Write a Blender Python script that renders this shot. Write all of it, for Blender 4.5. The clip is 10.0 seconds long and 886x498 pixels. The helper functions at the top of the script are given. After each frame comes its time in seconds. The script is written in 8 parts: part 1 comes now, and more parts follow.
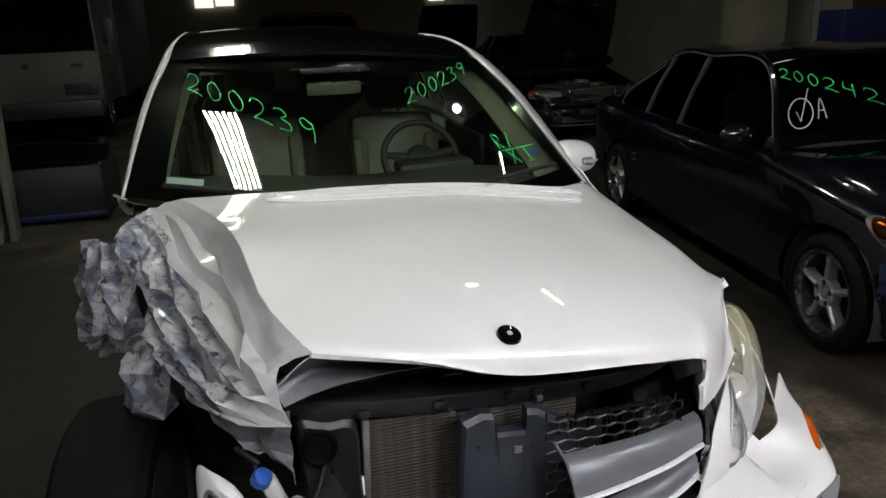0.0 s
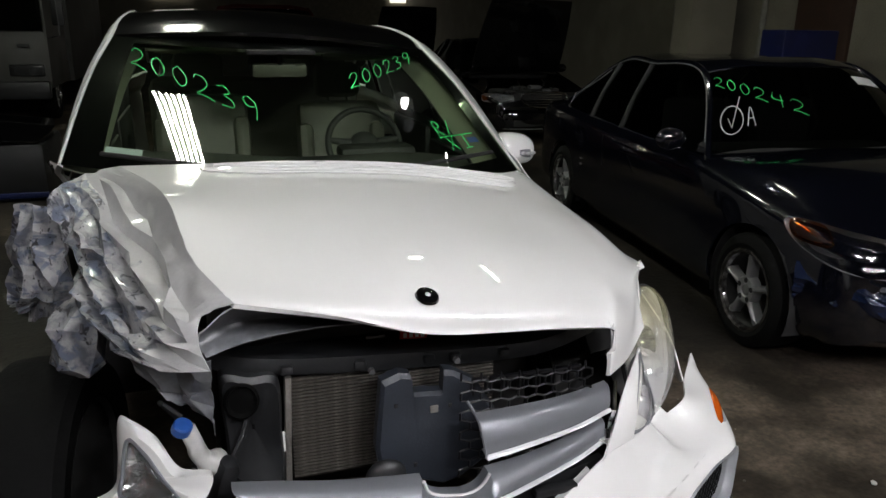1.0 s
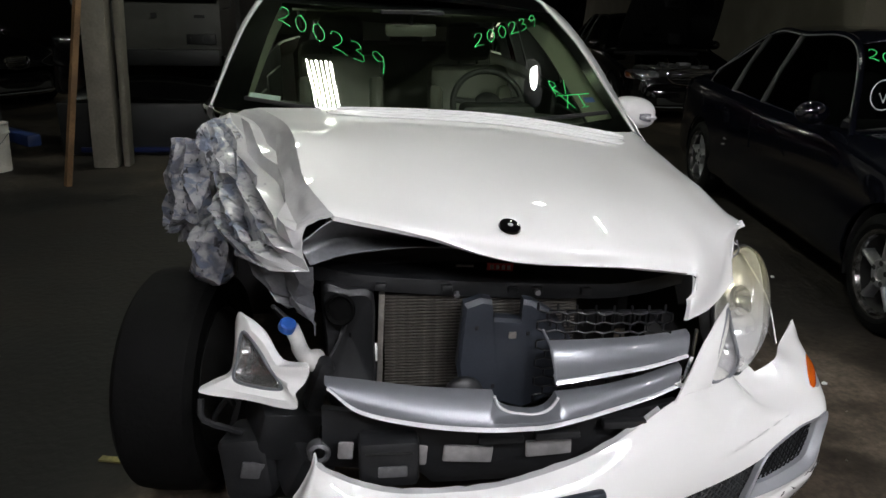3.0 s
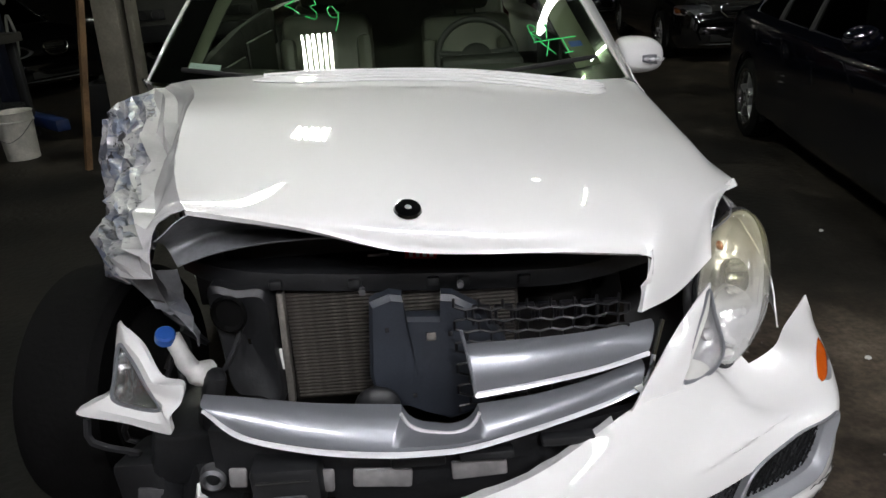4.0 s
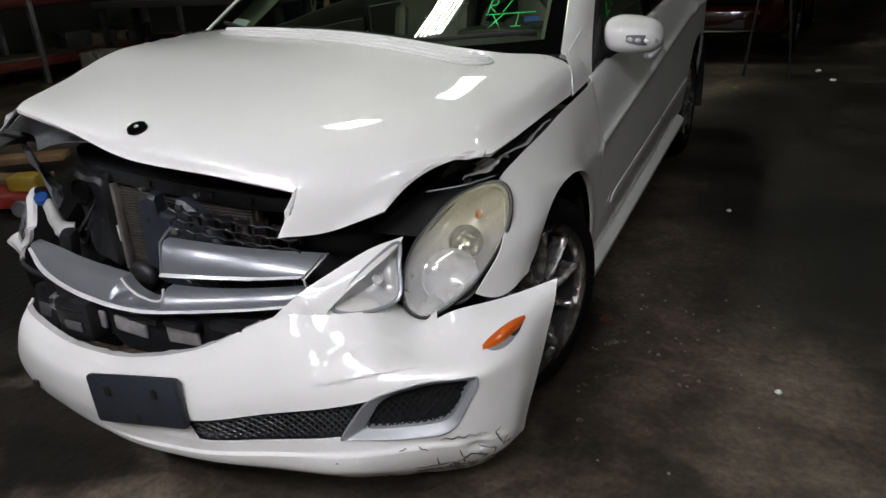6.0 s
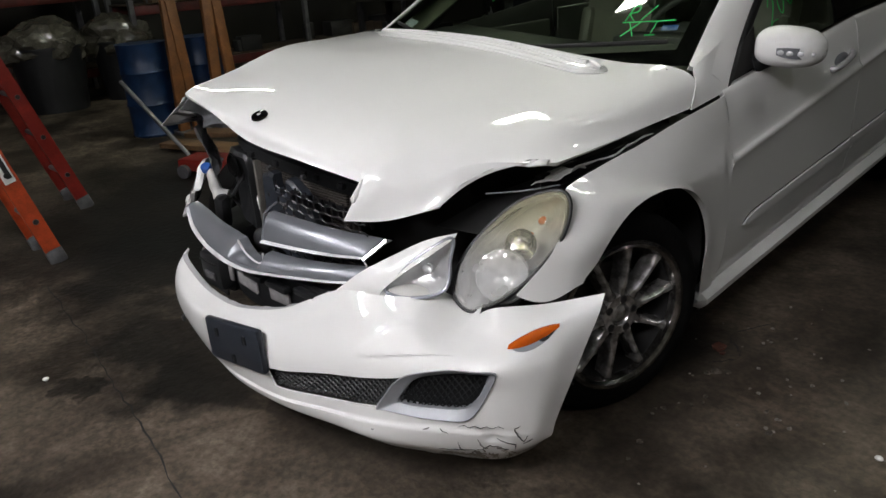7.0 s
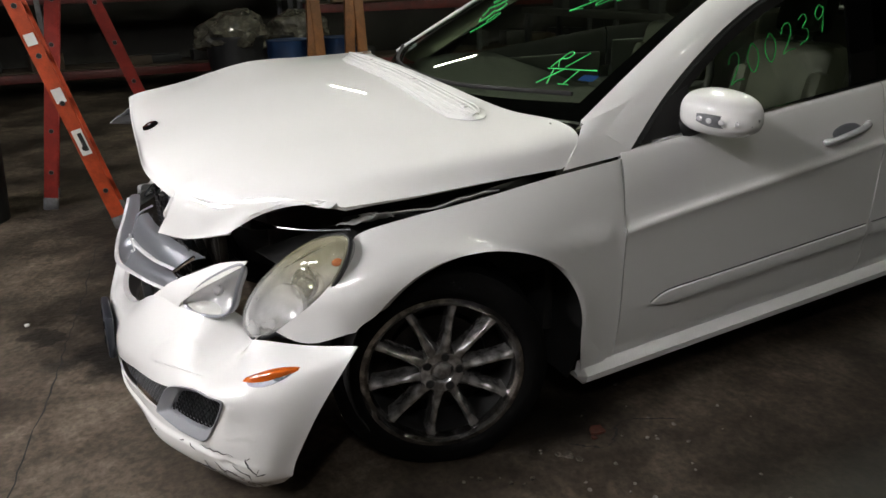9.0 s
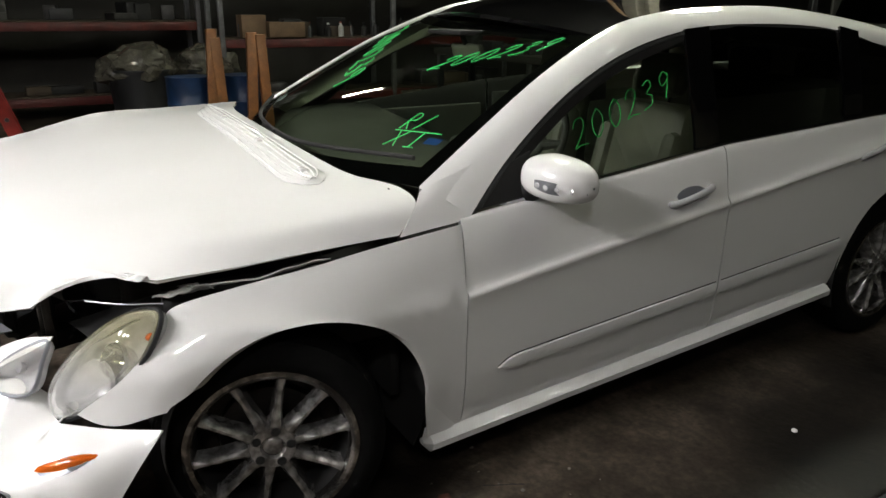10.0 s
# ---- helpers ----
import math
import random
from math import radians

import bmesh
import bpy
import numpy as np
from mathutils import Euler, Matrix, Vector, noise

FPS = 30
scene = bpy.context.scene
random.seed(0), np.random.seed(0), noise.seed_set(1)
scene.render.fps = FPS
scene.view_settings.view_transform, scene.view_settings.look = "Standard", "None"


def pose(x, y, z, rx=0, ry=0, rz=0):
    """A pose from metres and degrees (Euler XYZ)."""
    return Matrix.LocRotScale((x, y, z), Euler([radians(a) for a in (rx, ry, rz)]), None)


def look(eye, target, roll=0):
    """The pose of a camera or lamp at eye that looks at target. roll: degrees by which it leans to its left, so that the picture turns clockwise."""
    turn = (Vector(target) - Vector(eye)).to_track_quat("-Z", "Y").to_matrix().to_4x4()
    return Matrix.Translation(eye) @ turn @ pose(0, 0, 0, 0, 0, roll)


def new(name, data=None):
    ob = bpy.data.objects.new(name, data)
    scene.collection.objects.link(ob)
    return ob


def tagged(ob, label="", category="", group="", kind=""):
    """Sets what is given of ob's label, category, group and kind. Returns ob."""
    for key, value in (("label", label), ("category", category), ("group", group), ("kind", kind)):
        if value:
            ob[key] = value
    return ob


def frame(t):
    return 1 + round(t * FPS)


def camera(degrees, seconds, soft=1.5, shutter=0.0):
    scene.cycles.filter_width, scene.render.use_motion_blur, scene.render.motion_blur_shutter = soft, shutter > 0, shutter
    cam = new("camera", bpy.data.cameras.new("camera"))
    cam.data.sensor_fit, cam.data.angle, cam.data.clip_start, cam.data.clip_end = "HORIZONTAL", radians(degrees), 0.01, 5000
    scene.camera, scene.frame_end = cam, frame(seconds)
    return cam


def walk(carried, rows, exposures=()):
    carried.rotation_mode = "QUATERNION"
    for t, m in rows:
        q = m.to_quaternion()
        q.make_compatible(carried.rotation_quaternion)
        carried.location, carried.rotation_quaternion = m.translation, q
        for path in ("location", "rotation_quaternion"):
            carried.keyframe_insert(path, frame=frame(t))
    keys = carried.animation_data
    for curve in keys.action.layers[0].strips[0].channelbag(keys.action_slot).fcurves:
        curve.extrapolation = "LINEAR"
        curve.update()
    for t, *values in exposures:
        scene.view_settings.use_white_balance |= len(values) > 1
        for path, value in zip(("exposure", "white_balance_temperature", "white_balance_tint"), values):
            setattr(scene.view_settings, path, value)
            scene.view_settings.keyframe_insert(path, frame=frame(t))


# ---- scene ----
cam = camera(62.9, 10.0)
PATH = [
    (0, (-0.489, -1.224, 1.734), (-0.003, 0.619, 1.129), -2.2),
    (0.5, (-0.49, -1.222, 1.694), (0.117, 0.593, 1.115), -1.0),
    (1, (-0.449, -1.345, 1.669), (0.159, 0.466, 1.075), 0.9),
    (1.5, (-0.412, -1.489, 1.641), (0.129, 0.344, 1.053), -0.2),
    (2, (-0.411, -1.558, 1.617), (0.09, 0.277, 0.999), -1.3),
    (2.5, (-0.416, -1.585, 1.61), (-0.044, 0.27, 0.961), -0.1),
    (2.7, (-0.405, -1.586, 1.603), (-0.093, 0.289, 0.981), 1.0),
    (3.8, (-0.059, -1.263, 1.559), (-0.012, 0.578, 0.78), -2.7),
    (4, (0.066, -1.245, 1.543), (0.092, 0.606, 0.788), -3.8),
    (4.5, (0.529, -1.267, 1.543), (0.298, 0.608, 0.885), -2.0),
    (5, (0.874, -1.28, 1.497), (0.42, 0.545, 0.816), -4.8),
    (5.5, (1.29, -1.247, 1.48), (0.647, 0.514, 0.784), -5.7),
    (5.7, (1.449, -1.247, 1.473), (0.741, 0.47, 0.731), -5.5),
    (6.8, (2.096, -1.072, 1.494), (0.793, 0.248, 0.745), -1.7),
    (7, (2.161, -1.009, 1.499), (0.782, 0.233, 0.755), -4.3),
    (7.5, (2.421, -0.799, 1.497), (0.944, 0.333, 0.765), -6.4),
    (8, (2.622, -0.58, 1.507), (1.097, 0.466, 0.745), -6.1),
    (8.5, (2.685, -0.26, 1.498), (1.08, 0.645, 0.721), -1.3),
    (9, (2.812, 0.042, 1.544), (1.106, 0.81, 0.837), -1.4),
    (9.5, (2.923, 0.239, 1.571), (1.185, 0.968, 0.901), -0.1),
    (10, (2.871, 0.365, 1.636), (1.224, 1.309, 1.005), 0.4),
]
walk(cam, [(t, look(eye, target, roll)) for t, eye, target, roll in PATH], ((0.0, 0.0, 6450, 10), (2.7, 0.10, 6400, 10), (4.0, 0.10, 6380, 10), (5.0, -0.04, 6360, 10), (5.5, -0.08, 6350, 10), (7.0, 0.04, 6480, 10), (8.0, 0.20, 6560, 10), (9.0, 0.44, 6640, 10), (10.0, 0.72, 6700, 9)))

# ---- world, light, exposure ----
world = bpy.data.worlds.new("world")
scene.world = world
world.use_nodes = True
world.node_tree.nodes["Background"].inputs[0].default_value = (0.9, 1.0, 0.95, 1)
world.node_tree.nodes["Background"].inputs[1].default_value = 0.004
scene.view_settings.exposure = 0.0
TUBE_POWER = 97.0
CEILING_Z = 4.6


# ---- small tools ----
def cr(pts, n):
    """A smooth curve through pts, n samples."""
    p = [Vector(q) for q in pts]
    m = len(p) - 1
    out = []
    for i in range(n):
        s = i / (n - 1) * m
        k = min(int(s), m - 1)
        f = s - k
        a, b, c, d = p[max(k - 1, 0)], p[k], p[k + 1], p[min(k + 2, m)]
        if k == 0:
            a = b * 2 - c
        if k == m - 1:
            d = c * 2 - b
        out.append(0.5 * (2 * b + (c - a) * f + (2 * a - 5 * b + 4 * c - d) * f * f + (3 * b - a - 3 * c + d) * f ** 3))
    return out


def patch(rows, nu, nv):
    """A smooth surface through a coarse cage: rows of points -> nv rows of nu points."""
    fine = [cr(r, nu) for r in rows]
    cols = [cr([f[i] for f in fine], nv) for i in range(nu)]
    return [[cols[i][j] for i in range(nu)] for j in range(nv)]


def bent(pts, per, breaks=()):
    """A smooth curve through pts, per samples a span, with sharp corners at the points named in breaks."""
    ends = [0, *breaks, len(pts) - 1]
    out = []
    for a, b in zip(ends, ends[1:]):
        seg = cr(pts[a:b + 1], (b - a) * per + 1)
        out += seg[1:] if out else seg
    return out


def inside(poly, u, v):
    """Whether a place lies within a closed outline."""
    hit = False
    for (ax, ay), (bx, by) in zip(poly, poly[1:] + poly[:1]):
        if (ay > v) != (by > v) and u < ax + (v - ay) / (by - ay) * (bx - ax):
            hit = not hit
    return hit


def nearest(poly, u, v):
    """The closest place on a closed outline, and how far it is."""
    best = (9.0, u, v)
    for (ax, ay), (bx, by) in zip(poly, poly[1:] + poly[:1]):
        dx, dy = bx - ax, by - ay
        f = max(0.0, min(1.0, ((u - ax) * dx + (v - ay) * dy) / max(1e-12, dx * dx + dy * dy)))
        x, y = ax + dx * f, ay + dy * f
        best = min(best, (math.hypot(u - x, v - y), x, y))
    return best


def sheet(bm, grid, keep=None, closed=False):
    nv, nu = len(grid), len(grid[0])
    vs = [[bm.verts.new(p) for p in r] for r in grid]
    for j in range(nv - 1):
        for i in range(nu if closed else nu - 1):
            k = (i + 1) % nu
            if keep is None or keep((i + 0.5) / (nu - 1), (j + 0.5) / (nv - 1)):
                try:
                    bm.faces.new((vs[j][i], vs[j][k], vs[j + 1][k], vs[j + 1][i]))
                except ValueError:
                    pass
    loose = [v for r in vs for v in r if not v.link_faces]
    for v in loose:
        bm.verts.remove(v)
    return vs


def shell(bm, thick):
    """Gives a sheet its thickness, behind its faces, with a crisp rim."""
    bm.normal_update()
    faces = bm.faces[:]
    rim = [e for e in bm.edges if e.is_boundary]
    back = {v: bm.verts.new(v.co - v.normal * thick) for v in bm.verts[:]}
    for f in faces:
        bm.faces.new([back[v] for v in reversed(f.verts)])
    for e in rim:
        lp = e.link_loops[0]
        v, w = lp.vert, lp.link_loop_next.vert
        bm.faces.new((w, v, back[v], back[w]))


def part(name, bm, material, parent=None, label="", smooth=True, thick=0.0, flip=False, sharp=38):
    me = bpy.data.meshes.new(name)
    root = parent
    while root is not None and root.parent is not None:
        root = root.parent
    if thick and root is not None and root.name == "wrecked_car":
        # a panel's thickness grows inwards
        s = sum(f.normal.dot((f.calc_center_median() - Vector((0, 2.3, 0.5))).normalized()) * f.calc_area() for f in bm.faces if f.normal_update() is None)
        flip = s < 0
    if flip:
        bmesh.ops.reverse_faces(bm, faces=bm.faces)
    if thick:
        shell(bm, thick)
    bm.to_mesh(me)
    bm.free()
    me.materials.append(material)
    if smooth:
        for p in me.polygons:
            p.use_smooth = True
        me.set_sharp_from_angle(angle=radians(sharp))
    ob = new(name, me)
    if parent is not None:
        ob.parent = parent
    if label:
        tagged(ob, label)
    return ob


def thing(name, label, category, group="", m=None, kind=""):
    e = new(name)
    e.empty_display_size = 0.1
    if m is not None:
        e.matrix_basis = m
    return tagged(e, label, category, group, kind)


def box(bm, c, s, bevel=0.0, rot=None):
    """A box about c of size s, its edges rounded by bevel."""
    r = bmesh.ops.create_cube(bm, size=1)
    vs = r["verts"]
    bmesh.ops.scale(bm, vec=s, verts=vs)
    if bevel:
        es = {e for v in vs for e in v.link_edges}
        b = bmesh.ops.bevel(bm, geom=list(es), offset=bevel, segments=2, affect="EDGES", profile=0.5)
        vs = list({v for f in b["faces"] for v in f.verts} | {v for v in vs if v.is_valid})
    if rot is not None:
        bmesh.ops.rotate(bm, cent=(0, 0, 0), matrix=rot, verts=vs)
    bmesh.ops.translate(bm, vec=c, verts=vs)
    return vs


def boxed(name, c, s, material, parent=None, bevel=0.01, rot=None, label=""):
    bm = bmesh.new()
    box(bm, c, s, bevel, rot)
    return part(name, bm, material, parent, label)


def tube(bm, pts, r, seg=8, caps=True):
    """A round tube along pts; r is one radius or one for each point."""
    pts = [Vector(p) for p in pts]
    rs = r if isinstance(r, (list, tuple)) else [r] * len(pts)
    rings = []
    up = None
    for i, p in enumerate(pts):
        d = (pts[min(i + 1, len(pts) - 1)] - pts[max(i - 1, 0)]).normalized()
        if up is None or abs(up.dot(d)) > 0.98:
            up = Vector((0, 0, 1)) if abs(d.z) < 0.9 else Vector((1, 0, 0))
        a = d.cross(up).normalized()
        up = a.cross(d).normalized()
        rings.append([bm.verts.new(p + rs[i] * (math.cos(k / seg * math.tau) * a + math.sin(k / seg * math.tau) * up)) for k in range(seg)])
    for q, s in zip(rings, rings[1:]):
        for k in range(seg):
            bm.faces.new((q[k], q[(k + 1) % seg], s[(k + 1) % seg], s[k]))
    if caps:
        bm.faces.new(rings[0][::-1])
        bm.faces.new(rings[-1])


def lathe(bm, prof, seg=48, m=None):
    """Turns (r, h) about the x axis; h runs along x."""
    rings = []
    for r, hh in prof:
        rings.append([bm.verts.new((hh, r * math.cos(k / seg * math.tau), r * math.sin(k / seg * math.tau))) for k in range(seg)])
    for q, s in zip(rings, rings[1:]):
        for k in range(seg):
            bm.faces.new((q[k], q[(k + 1) % seg], s[(k + 1) % seg], s[k]))
    if m is not None:
        bmesh.ops.transform(bm, matrix=m, verts=[v for r in rings for v in r])
    return rings


# ---- materials ----
def surf(name, base, rough=0.5, metal=0.0, var=0.15, scale=6.0, grain=60.0, bump=0.0, coat=0.0, dark=None, spec=0.5, blotch=(0.45, 0.65)):
    """A painted, stained or worn surface: a base colour, blotches towards dark at one scale and fine grain at another."""
    m = bpy.data.materials.new(name)
    m.use_nodes = True
    nt = m.node_tree
    b = nt.nodes["Principled BSDF"]
    tc = nt.nodes.new("ShaderNodeTexCoord")
    n1, n2 = nt.nodes.new("ShaderNodeTexNoise"), nt.nodes.new("ShaderNodeTexNoise")
    n1.inputs["Scale"].default_value, n1.inputs["Detail"].default_value = scale, 6
    n2.inputs["Scale"].default_value, n2.inputs["Detail"].default_value = grain, 4
    nt.links.new(tc.outputs["Object"], n1.inputs["Vector"])
    nt.links.new(tc.outputs["Object"], n2.inputs["Vector"])
    ramp = nt.nodes.new("ShaderNodeValToRGB")
    d = dark if dark else tuple(c * (1 - var) for c in base)
    ramp.color_ramp.elements[0].position, ramp.color_ramp.elements[0].color = blotch[0], (*d, 1)
    ramp.color_ramp.elements[1].position, ramp.color_ramp.elements[1].color = blotch[1], (*base, 1)
    nt.links.new(n1.outputs["Fac"], ramp.inputs["Fac"])
    mix = nt.nodes.new("ShaderNodeMixRGB")
    mix.blend_type = "MULTIPLY"
    mix.inputs["Fac"].default_value = min(1.0, var * 1.6)
    nt.links.new(ramp.outputs["Color"], mix.inputs["Color1"])
    nt.links.new(n2.outputs["Fac"], mix.inputs["Color2"])
    nt.links.new(mix.outputs["Color"], b.inputs["Base Color"])
    mr = nt.nodes.new("ShaderNodeMapRange")
    mr.inputs["To Min"].default_value, mr.inputs["To Max"].default_value = max(0.02, rough * 0.75), min(1, rough * 1.25)
    nt.links.new(n1.outputs["Fac"], mr.inputs["Value"])
    nt.links.new(mr.outputs["Result"], b.inputs["Roughness"])
    b.inputs["Metallic"].default_value = metal
    b.inputs["Specular IOR Level"].default_value = spec
    b.inputs["Coat Weight"].default_value = coat
    b.inputs["Coat Roughness"].default_value = 0.012
    if bump:
        bp = nt.nodes.new("ShaderNodeBump")
        bp.inputs["Strength"].default_value, bp.inputs["Distance"].default_value = bump, 0.01
        nt.links.new(n2.outputs["Fac"], bp.inputs["Height"])
        nt.links.new(bp.outputs["Normal"], b.inputs["Normal"])
    return m


def pane(name, tint, ior=1.5, rough=0.0, haze=0.0, haze_col=(0.6, 0.6, 0.5)):
    """Thin glass: clear tint with a glossy face; haze adds a milky film."""
    m = bpy.data.materials.new(name)
    m.use_nodes = True
    nt = m.node_tree
    out = nt.nodes["Material Output"]
    nt.nodes.remove(nt.nodes["Principled BSDF"])
    tr, gl, mx, lw, pw, fr = (nt.nodes.new(k) for k in ("ShaderNodeBsdfTransparent", "ShaderNodeBsdfGlossy", "ShaderNodeMixShader", "ShaderNodeLayerWeight", "ShaderNodeMath", "ShaderNodeMath"))
    tr.inputs[0].default_value = (*tint, 1)
    gl.inputs["Roughness"].default_value = rough
    lw.inputs["Blend"].default_value = 0.5
    pw.operation, fr.operation = "POWER", "MULTIPLY_ADD"
    pw.inputs[1].default_value = 5
    f0 = 1.6 * ((ior - 1) / (ior + 1)) ** 2
    fr.inputs[1].default_value, fr.inputs[2].default_value = 1 - f0, f0
    nt.links.new(lw.outputs["Facing"], pw.inputs[0])
    nt.links.new(pw.outputs[0], fr.inputs[0])
    nt.links.new(fr.outputs[0], mx.inputs[0])
    body = tr
    if haze:
        df, m2, nz, mr = (nt.nodes.new(k) for k in ("ShaderNodeBsdfDiffuse", "ShaderNodeMixShader", "ShaderNodeTexNoise", "ShaderNodeMapRange"))
        df.inputs[0].default_value = (*haze_col, 1)
        nz.inputs["Scale"].default_value = 5
        nz.inputs["Detail"].default_value = 5
        mr.inputs["From Min"].default_value, mr.inputs["From Max"].default_value = 0.3, 0.75
        mr.inputs["To Min"].default_value, mr.inputs["To Max"].default_value = haze * 0.8, min(1, haze * 1.15)
        nt.links.new(nz.outputs["Fac"], mr.inputs["Value"])
        nt.links.new(mr.outputs["Result"], m2.inputs[0])
        nt.links.new(tr.outputs[0], m2.inputs[1])
        nt.links.new(df.outputs[0], m2.inputs[2])
        body = m2
    nt.links.new(body.outputs[0], mx.inputs[1])
    nt.links.new(gl.outputs[0], mx.inputs[2])
    nt.links.new(mx.outputs[0], out.inputs[0])
    return m


def glow(name, col, strength):
    m = bpy.data.materials.new(name)
    m.use_nodes = True
    b = m.node_tree.nodes["Principled BSDF"]
    b.inputs["Base Color"].default_value = (*col, 1)
    b.inputs["Emission Color"].default_value = (*col, 1)
    b.inputs["Emission Strength"].default_value = strength
    return m


WHITE = surf("white_paint", (0.80, 0.80, 0.785), 0.55, var=0.012, scale=2.5, grain=300, coat=1.0)
# the same white with shade in its colour, for metal turned from the lamps
SHADED_WHITE = surf("shaded_white_paint", (0.55, 0.55, 0.55), 0.5, var=0.10, scale=9, grain=120, coat=0.7)


def scraped_paint():
    """White paint over primer: streaked grey-blue scrapes and small dark chips."""
    m = surf("crumpled_paint", (0.44, 0.44, 0.45), 0.42, var=0.16, scale=17, grain=70, bump=0.25, dark=(0.15, 0.16, 0.19), blotch=(0.38, 0.54), coat=0.25)
    nt = m.node_tree
    b = nt.nodes["Principled BSDF"]
    last = b.inputs["Base Color"].links[0].from_socket
    tc = nt.nodes.new("ShaderNodeTexCoord")
    for stretch, sc, lo, hi, col in (((1.0, 0.35, 1.6), 16.0, 0.53, 0.60, (0.15, 0.175, 0.235, 1)), ((1.3, 0.6, 1.0), 34.0, 0.58, 0.63, (0.035, 0.035, 0.04, 1))):
        mp, n, r, mx = (nt.nodes.new(k) for k in ("ShaderNodeMapping", "ShaderNodeTexNoise", "ShaderNodeMapRange", "ShaderNodeMixRGB"))
        mp.inputs["Scale"].default_value = stretch
        mp.inputs["Rotation"].default_value = (0.5, 0.3, 0.6)
        n.inputs["Scale"].default_value, n.inputs["Detail"].default_value, n.inputs["Distortion"].default_value = sc, 7, 0.8
        r.inputs["From Min"].default_value, r.inputs["From Max"].default_value = lo, hi
        mx.inputs[2].default_value = col
        nt.links.new(tc.outputs["Object"], mp.inputs["Vector"])
        nt.links.new(mp.outputs[0], n.inputs["Vector"])
        nt.links.new(n.outputs["Fac"], r.inputs["Value"])
        nt.links.new(r.outputs[0], mx.inputs[0])
        nt.links.new(last, mx.inputs[1])
        last = mx.outputs[0]
    nt.links.new(last, b.inputs["Base Color"])
    return m


CRUMPLED = scraped_paint()
BRIGHT = surf("bright_trim", (0.86, 0.86, 0.88), 0.16, metal=0.1, var=0.04, scale=8, grain=150, coat=1.0)
REFLECT = surf("lamp_reflector", (0.78, 0.78, 0.80), 0.22, metal=0.35, var=0.10, scale=30, grain=120)
BLACK = surf("black_paint", (0.003, 0.003, 0.0035), 0.12, var=0.2, scale=3, grain=200, coat=1.0)
NAVY = surf("dark_blue_paint", (0.0025, 0.003, 0.0065), 0.14, var=0.2, scale=3, grain=200, coat=1.0)
MAROON = surf("dark_red_paint", (0.022, 0.002, 0.002), 0.2, var=0.2, scale=3, grain=200, coat=0.8)
PLASTIC = surf("black_plastic", (0.016, 0.017, 0.019), 0.5, var=0.25, scale=7, grain=90, bump=0.08)
MESH = surf("black_mesh", (0.008, 0.009, 0.010), 0.75, var=0.3, scale=9, grain=80, spec=0.2)
WIRE = surf("glossy_black_plastic", (0.010, 0.010, 0.012), 0.32, var=0.3, scale=9, grain=80, spec=0.4)
SHIELD = surf("dark_grey_plastic", (0.030, 0.036, 0.048), 0.45, var=0.25, scale=5, grain=140, bump=0.06)
FOG_SILVER = surf("fog_silver", (0.30, 0.31, 0.33), 0.40, metal=0.25, var=0.08, scale=8, grain=200)
RUBBER = surf("tyre_rubber", (0.005, 0.005, 0.005), 0.8, var=0.3, scale=8, grain=60, bump=0.2, spec=0.12)
SILVER = surf("silver_paint", (0.25, 0.26, 0.285), 0.34, metal=0.45, var=0.06, scale=5, grain=200, coat=0.4)
CHROME = surf("chrome", (0.82, 0.82, 0.82), 0.08, metal=1.0, var=0.05, scale=6, grain=100)
ALLOY = surf("dirty_alloy", (0.72, 0.71, 0.70), 0.22, metal=0.70, var=0.30, scale=24, grain=110, bump=0.12, dark=(0.28, 0.27, 0.26), blotch=(0.42, 0.62))
RIM_METAL = surf("polished_rim", (0.62, 0.61, 0.60), 0.13, metal=0.95, var=0.3, scale=30, grain=120, bump=0.06, dark=(0.22, 0.21, 0.20))
GREYMETAL = surf("primer_grey_metal", (0.30, 0.31, 0.33), 0.45, metal=0.25, var=0.3, scale=7, grain=80, bump=0.1)
RAD = surf("radiator_fins", (0.075, 0.066, 0.057), 0.5, metal=0.4, var=0.4, scale=10, grain=150, bump=0.2)
ALUM = surf("dull_aluminium", (0.5, 0.47, 0.43), 0.4, metal=0.7, var=0.25, scale=14, grain=120)
AMBER = pane("amber_lens", (0.62, 0.20, 0.03))
ORANGE_LENS = surf("orange_lens", (0.62, 0.11, 0.008), 0.15, var=0.1, scale=20, grain=200, coat=0.8)
BLUECAP = surf("blue_cap", (0.018, 0.085, 0.34), 0.4, var=0.1)
MILKY = surf("milky_plastic", (0.62, 0.62, 0.60), 0.4, var=0.2, scale=12)
SEAT = surf("beige_leather", (0.19, 0.20, 0.15), 0.5, var=0.15, scale=8, grain=150, bump=0.1)
LINING = surf("grey_lining", (0.22, 0.245, 0.17), 0.8, var=0.1, scale=10, grain=200)
DASH = surf("dark_dashboard", (0.06, 0.066, 0.055), 0.6, var=0.2, scale=8, grain=150, bump=0.1)
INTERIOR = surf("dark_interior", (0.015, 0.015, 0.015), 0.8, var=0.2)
GREEN = surf("green_marker", (0.06, 0.85, 0.20), 0.6, var=0.1)
WHITEPEN = surf("white_marker", (0.75, 0.75, 0.75), 0.6, var=0.1)
STICKER = surf("pale_sticker", (0.55, 0.66, 0.68), 0.5, var=0.1)
GLASS = pane("windscreen_glass", (0.52, 0.60, 0.48))
DARKGLASS = pane("dark_glass", (0.07, 0.08, 0.07))
LENS = pane("lamp_lens", (0.95, 0.95, 0.92))
HAZED = pane("hazed_lens", (0.93, 0.93, 0.86), haze=0.30, haze_col=(0.76, 0.74, 0.66))
